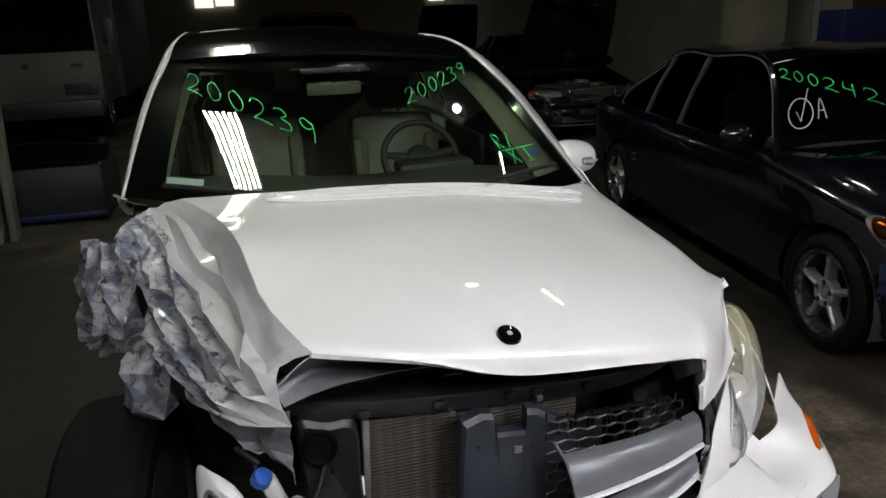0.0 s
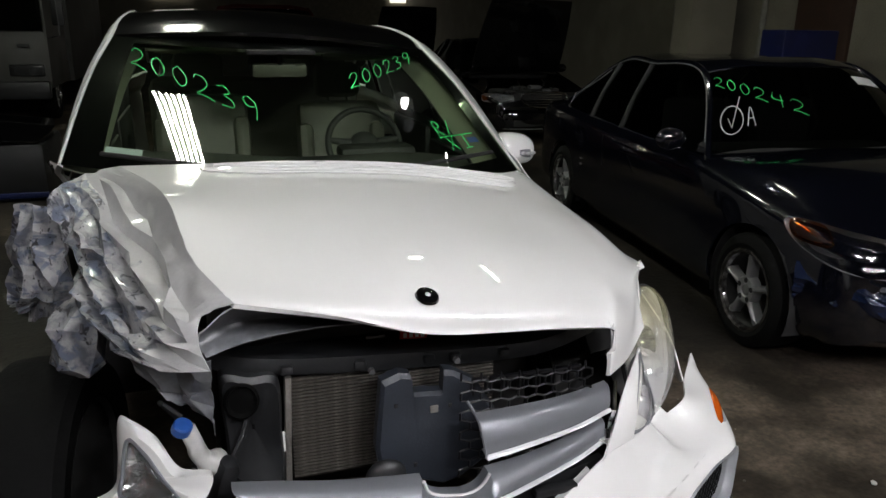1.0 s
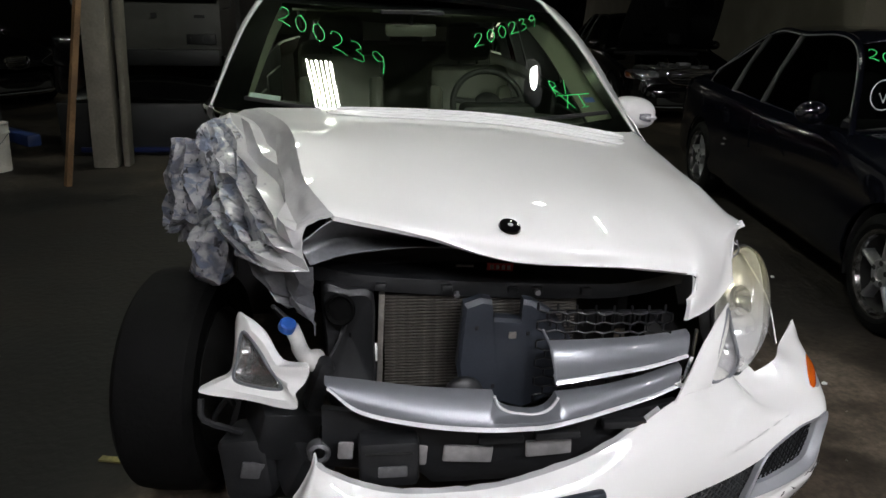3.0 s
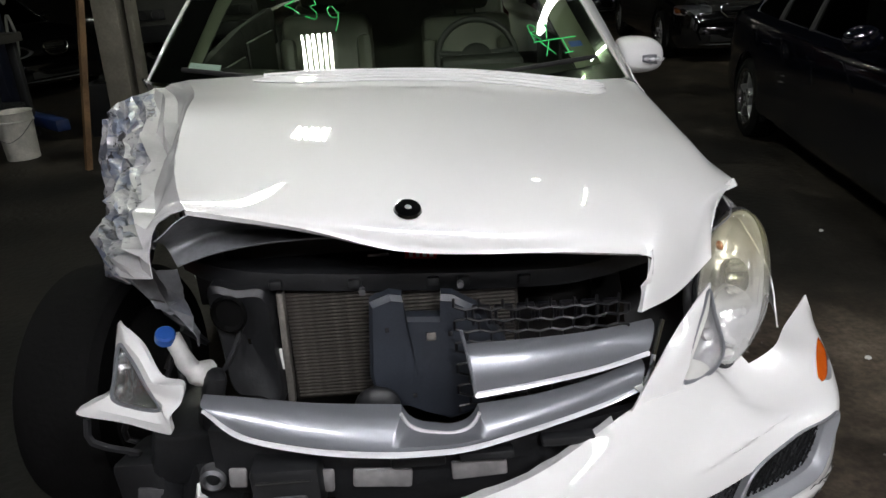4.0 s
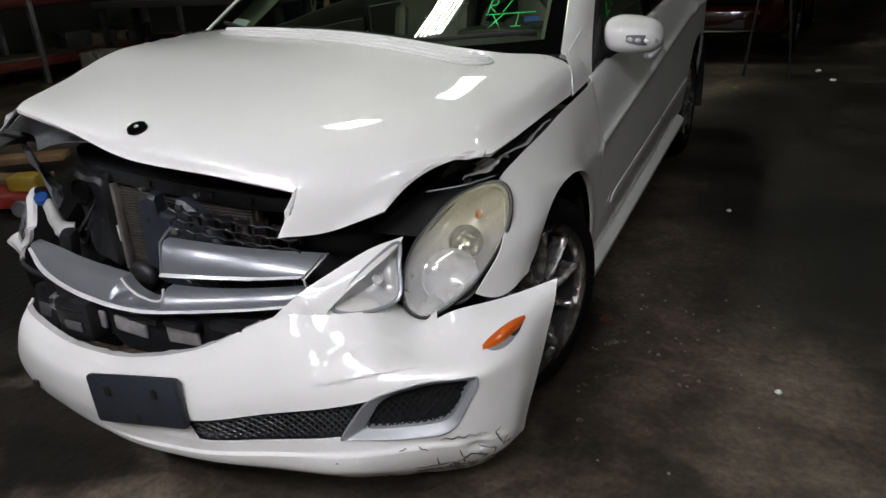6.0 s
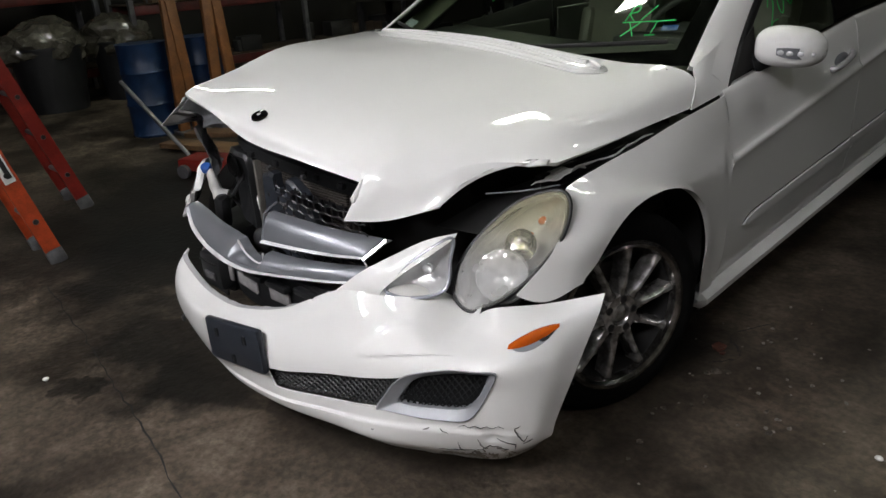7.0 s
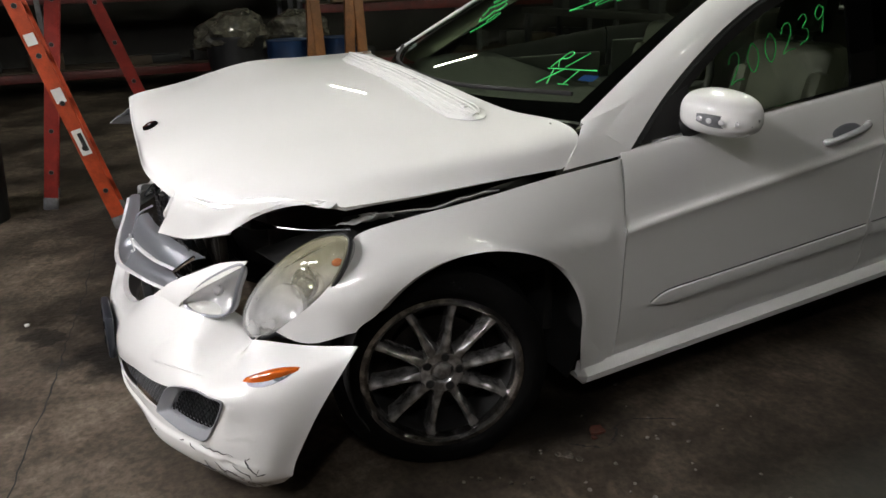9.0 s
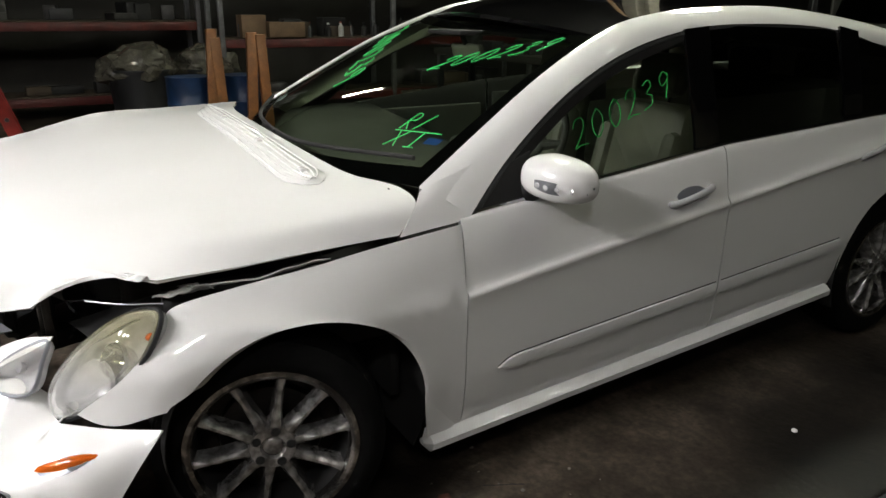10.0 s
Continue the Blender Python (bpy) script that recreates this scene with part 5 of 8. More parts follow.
o.visible_shadow = False
bm = bmesh.new()
sheet(bm, dome([p - LAMP_N * 0.004 for p in lamp_edge], lamp_c, -LAMP_N * 0.11, 10), closed=True)
part("reflector", bm, REFLECT, lamp, "silver reflector bowl")
bm = bmesh.new()
sheet(bm, [[lamp_c + (p - lamp_c) * q - LAMP_N * d for p in lamp_edge] for q, d in ((0.985, -0.004), (0.955, -0.012), (0.925, -0.006), (0.915, 0.02))], closed=True)
part("lamp_bezel", bm, REFLECT, lamp, "pale rim inside the lens")
bm = bmesh.new()
tube(bm, [*lamp_edge, lamp_edge[0]], 0.008, 6, False)
part("lamp_seal", bm, PLASTIC, lamp)


def bowl(c, r, depth, material, name, parent, direction=LAMP_N):
    q = direction.to_track_quat("X", "Z").to_matrix().to_4x4()
    bm = bmesh.new()
    lathe(bm, [(r * 1.06, 0.0), (r, 0.012), (r * 0.92, 0.0), (r * 0.7, -depth * 0.6), (r * 0.35, -depth * 0.95), (0.0, -depth)], 32, Matrix.Translation(c) @ q)
    return part(name, bm, material, parent)


cc = lamp_c + Vector((0.012, -0.012, -0.012))
up = Vector((0.10, 0.24, 0.30)).normalized()
bowl(cc + up * 0.030 - LAMP_N * 0.015, 0.048, 0.035, CHROME, "projector_ring", lamp)
bm = bmesh.new()
bmesh.ops.create_uvsphere(bm, u_segments=24, v_segments=12, radius=0.042)
bmesh.ops.translate(bm, vec=cc + up * 0.030 - LAMP_N * 0.035, verts=bm.verts)
o = part("projector_lens", bm, LENS, lamp)
bowl(cc - up * 0.078 + Vector((0.006, 0, 0)) - LAMP_N * 0.02, 0.078, 0.055, REFLECT, "main_reflector", lamp)
bm = bmesh.new()
bmesh.ops.create_uvsphere(bm, u_segments=16, v_segments=8, radius=0.011)
bmesh.ops.scale(bm, vec=(0.8, 1.6, 1.2), verts=bm.verts)
bmesh.ops.translate(bm, vec=cc + up * 0.125 - LAMP_N * 0.07, verts=bm.verts)
part("side_bulb", bm, ORANGE_LENS, lamp)
# edge of the inner panel behind the lamp
bm = bmesh.new()
tube(bm, cr([(0.767, 0.428, 0.86), (0.841, 0.51, 0.86), (0.891, 0.614, 0.86)], 12), 0.0025, 5)
part("inner_panel_edge", bm, SILVER, car)
# small inner lamp
IN_N = Vector((0.35, -0.85, 0.40)).normalized()
in_edge = loop([(0.612, 0.150, 0.606), (0.635, 0.185, 0.660), (0.690, 0.265, 0.722), (0.726, 0.322, 0.746), (0.736, 0.30, 0.690), (0.748, 0.262, 0.612), (0.690, 0.195, 0.592)], 42)
in_c = sum(in_edge, Vector()) / 42
small = new("corner_lamp")
small.parent = car
tagged(small, "clear triangular corner lamp")
bm = bmesh.new()
sheet(bm, dome(in_edge, in_c, IN_N * 0.018, 8), closed=True)
o = part("lens", bm, LENS, small)
o.visible_shadow = False
bm = bmesh.new()
sheet(bm, dome([p - IN_N * 0.004 for p in in_edge], in_c, -IN_N * 0.05, 7), closed=True)
part("reflector", bm, REFLECT, small)
bm = bmesh.new()
tube(bm, [*in_edge, in_edge[0]], 0.006, 6, False)
part("lamp_frame", bm, SILVER, small)
bowl(in_c + Vector((0.01, 0.0, 0.01)) - IN_N * 0.012, 0.015, 0.010, REFLECT, "bulb_bowl", small, IN_N)

# ---- broken grille ----
def hexmesh(bm, at, nu, nv, r, deep):
    """A net of flat-topped six-sided cells; at(u, v) gives a place, deep pulls each second joint back."""
    pt = lambda i, j: at((i + (0.5 if j % 2 else 0.0)) / nu, j / nv)
    for j in range(nv + 1):
        for i in range(nu):
            a = pt(i, j) + Vector((0, 0, 0.010))
            b = pt(i, j) - Vector((0, 0, 0.010))
            tube(bm, [a, b], r, 4, False)
            if j < nv:
                for k in ((0, -1) if j % 2 == 0 else (0, 1)):
                    if 0 <= i + k < nu:
                        tube(bm, [b, pt(i + k, j + 1) + Vector((0, 0, 0.010))], r, 4, False)


grille = new("grille")
grille.parent = car
tagged(grille, "broken silver-slatted grille")
low_top = cr([(-0.448, 0.061, 0.701), (-0.36, 0.055, 0.690), (-0.21, 0.040, 0.672), (-0.039, 0.031, 0.660), (0.034, 0.025, 0.655), (0.095, 0.023, 0.650), (0.25, 0.05, 0.645), (0.40, 0.095, 0.648), (0.527, 0.158, 0.649)], 150)
low_bot = cr([(-0.440, 0.050, 0.690), (-0.36, 0.020, 0.635), (-0.21, -0.010, 0.608), (-0.07, -0.025, 0.597), (0.034, -0.029, 0.596), (0.12, -0.020, 0.596), (0.25, 0.02, 0.600), (0.40, 0.075, 0.606), (0.508, 0.129, 0.609)], 150)
up_top = cr([(0.120, 0.066, 0.774), (0.25, 0.085, 0.765), (0.40, 0.125, 0.750), (0.559, 0.200, 0.729)], 30)
up_bot = cr([(0.132, 0.033, 0.685), (0.25, 0.050, 0.690), (0.40, 0.090, 0.690), (0.526, 0.140, 0.692)], 30)


def slat(t_, b_, name, dip=None):
    rows = []
    for f, push in ((0.0, 0.034), (0.02, 0.012), (0.16, 0.002), (0.50, -0.002), (0.80, 0.0), (0.92, 0.004), (0.93, 0.03)):
        rows.append([a.lerp(b, f) + Vector((0, push, 0)) + (dip(a, f) if dip else Vector()) for a, b in zip(t_, b_)])
    bm = bmesh.new()
    sheet(bm, rows)
    s = part(name, bm, SILVER, grille, "silver-painted grille slat", thick=0.003)
    rows = [[a.lerp(b, f) + Vector((0, -0.004 + pp, 0)) for a, b in zip(t_, b_)] for f, pp in ((0.90, 0.004), (0.915, -0.003), (0.985, -0.005), (1.01, 0.012))]
    bm = bmesh.new()
    sheet(bm, rows)
    part("chrome_edge", bm, BRIGHT, s, "bright chrome lower edge", thick=0.003)
    return s


def dip(p, f):
    """The round gap where the missing star sat."""
    d = abs(p.x - 0.055) / 0.078
    return Vector((0, 0.012, -0.052)) * (1 - min(1, d) ** 3) ** 0.5 * max(0, 1 - f * 1.3) if d < 1 else Vector()


bm = bmesh.new()
tube(bm, [p + dip(p, 0) + Vector((0, -0.003, 0.001)) for p in low_top if abs(p.x - 0.055) < 0.085], 0.0045, 6)
part("notch_rim", bm, BRIGHT, grille, "chrome rim round the notch")
slat(low_top, low_bot, "lower_slat", dip)
slat(up_top, up_bot, "upper_slat")
bm = bmesh.new()
tube(bm, [(0.112, 0.12, 0.795), (0.116, 0.09, 0.785), (0.120, 0.064, 0.772), (0.129, 0.045, 0.720), (0.132, 0.033, 0.686)], 0.004, 6)
part("slat_end", bm, SILVER, grille)
bm = bmesh.new()
tube(bm, [low_bot[-1] + Vector((0.006, -0.004, 0)), low_top[-1] + Vector((0.012, -0.004, 0)), up_bot[-1] + Vector((0.010, -0.004, 0)), up_top[-1] + Vector((0.014, 0.0, 0.012))], 0.006, 6)
part("grille_side_trim", bm, CHROME, grille)
bm = bmesh.new()
hexmesh(bm, lambda u, v: Vector((0.10 + 0.42 * u, 0.135 + 0.065 * u * u, 0.855 - 0.045 * u - 0.27 * v)), 8, 10, 0.0034, 0.010)
part("mesh", bm, WIRE, grille, "black honeycomb mesh")
for k in range(7):
    w_ = Vector((0.16 + 0.050 * k, 0.165 + 0.010 * k, 0.805 - 0.006 * k))
    for dx in (-0.017, 0.017):
        boxed("mesh_block", w_ + Vector((dx, 0, 0)), (0.007, 0.014, 0.042), WIRE, grille, 0.002)
    boxed("mesh_block", w_ + Vector((0, 0, 0.02)), (0.040, 0.014, 0.008), WIRE, grille, 0.002)
bm = bmesh.new()
bmesh.ops.create_uvsphere(bm, u_segments=24, v_segments=12, radius=1)
bmesh.ops.scale(bm, vec=(0.052, 0.025, 0.045), verts=bm.verts)
bmesh.ops.translate(bm, vec=(-0.085, 0.15, 0.606), verts=bm.verts)
part("horn", bm, PLASTIC, grille)

# ---- radiator and carrier ----
rad = new("radiator")
rad.parent = car
tagged(rad, "exposed finned radiator")
boxed("core", (-0.02, 0.325, 0.68), (0.56, 0.03, 0.30), RAD, rad, 0.004)
fin = None
for k in range(31):
    if fin is None:
        bm = bmesh.new()
        box(bm, (0, 0, 0), (0.54, 0.012, 0.0042))
        o = part("fin", bm, RAD, rad, smooth=False)
        fin = o.data
    else:
        o = new("fin", fin)
        o.parent = rad
    o.location = (-0.02, 0.306, 0.5443 + 0.0094 * k)
for k in range(30):
    if k == 0:
        bm = bmesh.new()
        box(bm, (0, 0, 0), (0.54, 0.010, 0.0028))
        o = part("fin_tube", bm, surf("fin_metal", (0.22, 0.20, 0.18), 0.45, metal=0.5, var=0.35, scale=30), rad, smooth=False)
        fin2 = o.data
    else:
        o = new("fin_tube", fin2)
        o.parent = rad
    o.location = (-0.02, 0.301, 0.549 + 0.0094 * k)
bm = bmesh.new()
box(bm, (0, 0, 0), (0.016, 0.03, 0.30), 0.003)
bmesh.ops.transform(bm, matrix=pose(-0.302, 0.29, 0.690, 0, 2, 0), verts=bm.verts)
part("end_tank", bm, ALUM, rad, "dull aluminium end tank")
boxed("tag", (-0.318, 0.278, 0.668), (0.014, 0.006, 0.055), PAPER, rad, 0.001)

front = new("front_carrier")
front.parent = car
tagged(front, "black plastic front carrier around the radiator")
# air duct beside the radiator
bm = bmesh.new()
outl = loop([(-0.455, 0.27, 0.868), (-0.39, 0.265, 0.862), (-0.322, 0.27, 0.845), (-0.318, 0.27, 0.70), (-0.320, 0.27, 0.560), (-0.38, 0.27, 0.568), (-0.440, 0.275, 0.590), (-0.452, 0.28, 0.727)], 40)
cen = Vector((-0.385, 0.27, 0.72))
sheet(bm, [[p + Vector((0, 0.10, 0)) for p in outl], outl, [cen + (p - cen) * 0.90 + Vector((0, -0.012, 0)) for p in outl], [cen + (p - cen) * 0.55 + Vector((0, 0.004, 0)) for p in outl], [cen + (p - cen) * 0.05 + Vector((0, 0.012, 0)) for p in outl]], closed=True)
duct = part("air_duct", bm, PLASTIC, front, "black plastic air duct")
bm = bmesh.new()
lathe(bm, [(0.0, 0.0), (0.030, 0.0), (0.036, 0.012), (0.042, 0.006)], 24, pose(-0.410, 0.252, 0.812, 0, 0, -90))
bmesh.ops.scale(bm, vec=(1, 1, 1.15), verts=bm.verts, space=Matrix.Translation((0.41, -0.25, -0.812)))
part("duct_mouth", bm, surf("dark_hole", (0.002, 0.002, 0.002), 0.9, spec=0.1), duct)
# top cross beam
bm = bmesh.new()
beam = cr([(-0.53, 0.36, 0.905), (-0.45, 0.31, 0.888), (-0.30, 0.285, 0.868), (0.0, 0.275, 0.848), (0.30, 0.285, 0.830), (0.44, 0.31, 0.828), (0.60, 0.38, 0.83)], 40)
rows = [[p + Vector((0, y, z)) for p in beam] for y, z in ((0.12, 0.030), (0.03, 0.028), (0.0, 0.020), (-0.005, 0.0), (0.0, -0.022), (0.03, -0.03), (0.09, -0.03))]
sheet(bm, rows)
beam_ob = part("cross_beam", bm, PLASTIC, front, "black plastic top cross beam", thick=0.003, sharp=30)
for x in (-0.30, -0.12, 0.06, 0.13, 0.27):
    boxed("bolt_boss", (x, 0.272, 0.850 - 0.05 * x), (0.03, 0.02, 0.022), PLASTIC, beam_ob, 0.005)
for x in (-0.10, 0.12):
    bm = bmesh.new()
    tube(bm, [(x, 0.22, 0.855), (x, 0.235, 0.855)], 0.008, 8)
    part("bolt", bm, STEEL, beam_ob)
boxed("latch_plate", (0.02, 0.37, 0.925), (0.90, 0.05, 0.05), INTERIOR, front, 0.01)
lab = boxed("warning_label", (0.035, 0.330, 0.892), (0.075, 0.003, 0.022), LABELRED, front, 0.0, Euler((0, radians(4), 0)).to_matrix())
for k in range(4):
    boxed("label_bar", (0.012 + 0.016 * k, 0.327, 0.8935 - 0.001 * k), (0.009, 0.002, 0.012), PAPER, lab, 0.0)
boxed("label_strip", (-0.065, 0.330, 0.898), (0.05, 0.003, 0.007), STEEL, front, 0.0)
# shield in front of the radiator
SH = [(-0.085, 0.842), (-0.04, 0.858), (-0.012, 0.852), (-0.010, 0.800), (0.072, 0.793), (0.075, 0.85), (0.10, 0.846), (0.165, 0.805), (0.215, 0.725), (0.222, 0.640), (0.185, 0.572), (0.130, 0.535), (0.080, 0.522), (0.02, 0.545), (-0.02, 0.566), (-0.085, 0.572), (-0.10, 0.66)]
bm = bmesh.new()
edge = [Vector((x, 0.195, z)) for x, z in SH]
r0 = [bm.verts.new(p + Vector((0, 0.03, 0))) for p in edge]
r1 = [bm.verts.new(p) for p in edge]
r2 = [bm.verts.new(p.lerp(Vector((0.03, 0.195, 0.68)), 0.07) + Vector((0, -0.010, 0))) for p in edge]
m_ = len(edge)
for k in range(m_):
    bm.faces.new((r0[k], r0[(k + 1) % m_], r1[(k + 1) % m_], r1[k]))
    bm.faces.new((r1[k], r1[(k + 1) % m_], r2[(k + 1) % m_], r2[k]))
bm.faces.new(r2)
bmesh.ops.triangulate(bm, faces=[f for f in bm.faces if len(f.verts) > 4])
shield = part("shield", bm, SHIELD, front, "blue-grey plastic shield with a small clip", sharp=18)
boxed("clip", (0.047, 0.182, 0.752), (0.022, 0.006, 0.020), ALUM, shield, 0.003)
for x, z in ((-0.05, 0.775), (0.09, 0.755), (0.0, 0.60)):
    boxed("clip_hole", (x, 0.1835, z), (0.010, 0.004, 0.012), INTERIOR, shield, 0.002)
# lower carrier bar with light openings
bm = bmesh.new()
rows = []
for y, z in ((0.10, 0.545), (0.075, 0.548), (0.07, 0.50), (0.075, 0.40), (0.10, 0.36)):
    rows.append([Vector((x, y + 0.16 * max(0, abs(x) - 0.1) ** 1.6, z + 0.10 * max(0, abs(x) - 0.15) ** 1.3 + (0.03 if x < -0.2 else 0))) for x in [-0.46 + 0.96 * i / 30 for i in range(31)]])
sheet(bm, rows)
lowbar = part("lower_bar", bm, PLASTIC, front, "black bumper support with openings", thick=0.01)
for cx, cz, w_, hh in ((-0.083, 0.472, 0.132, 0.050), (0.133, 0.480, 0.125, 0.050), (-0.40, 0.50, 0.04, 0.05), (-0.205, 0.475, 0.03, 0.06)):
    boxed("opening_panel", (cx, 0.064, cz), (w_, 0.012, hh), surf("dusty_foam", (0.30, 0.29, 0.29), 0.8, var=0.25, scale=14), lowbar, 0.006, Euler((0, radians(5 if cx < 0 else -3), 0)).to_matrix())
for cx, cz in ((0.0, 0.522), (0.15, 0.527), (0.33, 0.55)):
    boxed("lug", (cx, 0.052, cz), (0.12, 0.03, 0.022), PLASTIC, lowbar, 0.006)
bm = bmesh.new()
box(bm, (-0.290, 0.07, 0.475), (0.155, 0.10, 0.135), 0.018)
blk = part("crash_block", bm, PLASTIC, front, "black plastic crash block")
boxed("block_window", (-0.282, 0.016, 0.462), (0.075, 0.008, 0.032), STEEL, blk, 0.004)
boxed("block_groove", (-0.290, 0.017, 0.515), (0.12, 0.008, 0.006), INTERIOR, blk, 0.002)
# dark broken parts beside
for c, s, a in (((-0.58, 0.30, 0.47), (0.17, 0.22, 0.16), 8), ((-0.66, 0.26, 0.36), (0.14, 0.16, 0.18), -6), ((-0.52, 0.22, 0.36), (0.12, 0.14, 0.14), 14), ((-0.60, 0.36, 0.26), (0.26, 0.2, 0.10), 4), ((-0.47, 0.20, 0.62), (0.05, 0.06, 0.16), 10)):
    boxed("broken_bracket", c, s, PLASTIC, front, 0.02, Euler((radians(a), radians(a * 1.5), radians(a * 2))).to_matrix())
for c, s in (((-0.655, 0.175, 0.375), (0.06, 0.01, 0.05)), ((-0.62, 0.20, 0.24), (0.09, 0.01, 0.03))):
    boxed("bracket_opening", c, s, STEEL, front, 0.004, Euler((0, 0.2, 0.1)).to_matrix())
bm = bmesh.new()
lathe(bm, [(0.016, 0.0), (0.022, 0.01), (0.030, 0.004), (0.034, -0.02)], 20, pose(-0.470, 0.10, 0.470, 0, 0, -90))
part("hose_stub", bm, STEEL, front)
random.seed(5)
for k in range(9):
    bm = bmesh.new()
    a = Vector((random.uniform(-0.72, -0.45), random.uniform(0.2, 0.4), random.uniform(0.3, 0.85)))
    pts = [a + Vector((random.uniform(-0.12, 0.12), random.uniform(-0.04, 0.1), random.uniform(-0.15, 0.12))) * s for s in (0, 0.4, 0.7, 1)]
    tube(bm, cr(pts, 10), random.uniform(0.004, 0.010), 6)
    part("loose_cable", bm, PLASTIC, front)

# washer neck with a blue cap
bm = bmesh.new()
tube(bm, cr([(-0.535, 0.21, 0.785), (-0.520, 0.205, 0.745), (-0.512, 0.205, 0.715), (-0.490, 0.21, 0.685), (-0.47, 0.23, 0.675)], 14), [0.020] * 5 + [0.022] * 4 + [0.030] * 5, 12)
neck = part("filler_neck", bm, MILKY, car, "milky washer bottle neck")
bm = bmesh.new()
lathe(bm, [(0.0, 0.013), (0.018, 0.013), (0.022, 0.009), (0.023, -0.010), (0.020, -0.012)], 20, pose(-0.543, 0.198, 0.793, 0, 0, 0) @ Euler((radians(20), radians(-60), radians(-50))).to_matrix().to_4x4())
part("cap", bm, BLUECAP, neck, "blue filler cap")

# torn-off bumper corner with its lamp
frag = new("bumper_fragment")
frag.parent = car
tagged(frag, "torn white bumper corner with a clear lamp")
TRI_OUT = loop([(-0.685, 0.285, 0.785), (-0.650, 0.235, 0.800), (-0.600, 0.20, 0.770), (-0.555, 0.15, 0.715), (-0.488, 0.095, 0.728), (-0.495, 0.085, 0.690), (-0.52, 0.07, 0.665), (-0.515, 0.052, 0.637), (-0.555, 0.08, 0.622), (-0.65, 0.13, 0.620), (-0.775, 0.18, 0.618), (-0.745, 0.19, 0.640), (-0.70, 0.20, 0.66), (-0.688, 0.23, 0.71)], 70)
TRI_IN = loop([(-0.662, 0.225, 0.765), (-0.625, 0.19, 0.745), (-0.590, 0.15, 0.70), (-0.558, 0.118, 0.668), (-0.562, 0.115, 0.655), (-0.62, 0.14, 0.650), (-0.682, 0.175, 0.655), (-0.676, 0.195, 0.70)], 70)
bm = bmesh.new()
cen = sum(TRI_IN, Vector()) / 70
order = []
for p in TRI_OUT:
    d = (p - cen)
    a = math.atan2(d.z, d.x)
    q = min(TRI_IN, key=lambda w_: abs(((math.atan2((w_ - cen).z, (w_ - cen).x) - a + math.pi) % math.tau) - math.pi))
    order.append(q.copy())
sheet(bm, [[p + Vector((0, 0.015, 0)) for p in TRI_OUT], TRI_OUT, [a.lerp(b, 0.5) + Vector((0.004, -0.012, 0.004)) for a, b in zip(TRI_OUT, order)], order], closed=True)
part("shell", bm, WHITE, frag, thick=0.003, flip=True)
bm = bmesh.new()
sheet(bm, dome(TRI_IN, cen, Vector((0, -0.012, 0.004)), 6), closed=True)
o = part("lens", bm, LENS, frag)
o.visible_shadow = False
bm = bmesh.new()
sheet(bm, dome([p + Vector((0, 0.004, 0)) for p in TRI_IN], cen, Vector((0, 0.035, 0)), 6), closed=True)
part("reflector", bm, surf("frag_chrome", (0.75, 0.75, 0.76), 0.18, metal=0.9, var=0.25, scale=40, grain=90, bump=0.3), frag)
bm = bmesh.new()
tube(bm, [*TRI_IN, TRI_IN[0]], 0.005, 6, False)
part("lamp_frame", bm, SILVER, frag)

# crushed right wing, knob of folded metal, hanging strip, bonnet lining
WING = patch([[(-0.88, 1.14, 1.09), (-0.985, 1.22, 1.09), (-1.03, 1.34, 1.075)], [(-0.865, 1.08, 0.93), (-1.00, 1.16, 0.95), (-1.07, 1.38, 0.93)], [(-0.875, 1.08, 0.80), (-1.03, 1.18, 0.80), (-1.13, 1.44, 0.77)], [(-0.97, 1.22, 0.74), (-1.07, 1.30, 0.71), (-1.12, 1.44, 0.68)]], 7, 9)
crumple("crushed_wing", WING, 12, lambda u, v: 0.034, lambda u, v: 0.006, CRUMPLED, car, "scraped and crumpled front wing")
bm = bmesh.new()
bmesh.ops.create_icosphere(bm, subdivisions=2, radius=1)
rnd = random.Random(14)
for v in bm.verts:
    v.co *= 1 + rnd.uniform(-0.20, 0.14) + 0.25 * noise.noise(v.co * 1.6)
bmesh.ops.subdivide_edges(bm, edges=bm.edges[:], cuts=1, use_grid_fill=True)
for v in bm.verts:
    v.co = Vector((v.co.x * 0.082, v.co.y * 0.11, v.co.z * 0.120)) + Vector((-0.815, 0.74, 0.812)) + Vector((rnd.uniform(-1, 1), rnd.uniform(-1, 1), rnd.uniform(-1, 1))) * 0.003
part("folded_metal", bm, CRUMPLED, car, "balled-up torn sheet metal", sharp=16)
STRIP = patch([[(-0.655, 0.25, 0.965), (-0.56, 0.20, 0.965), (-0.475, 0.14, 0.965)], [(-0.63, 0.26, 0.895), (-0.55, 0.22, 0.885), (-0.478, 0.17, 0.88)], [(-0.58, 0.26, 0.845), (-0.53, 0.24, 0.83), (-0.476, 0.19, 0.81)], [(-0.545, 0.26, 0.815), (-0.505, 0.25, 0.80), (-0.470, 0.20, 0.765)]], 5, 7)
crumple("hanging_strip", STRIP, 23, lambda u, v: 0.012, lambda u, v: 0.002, GREYMETAL, car, "hanging strip of grey inner panel")
bm = bmesh.new()
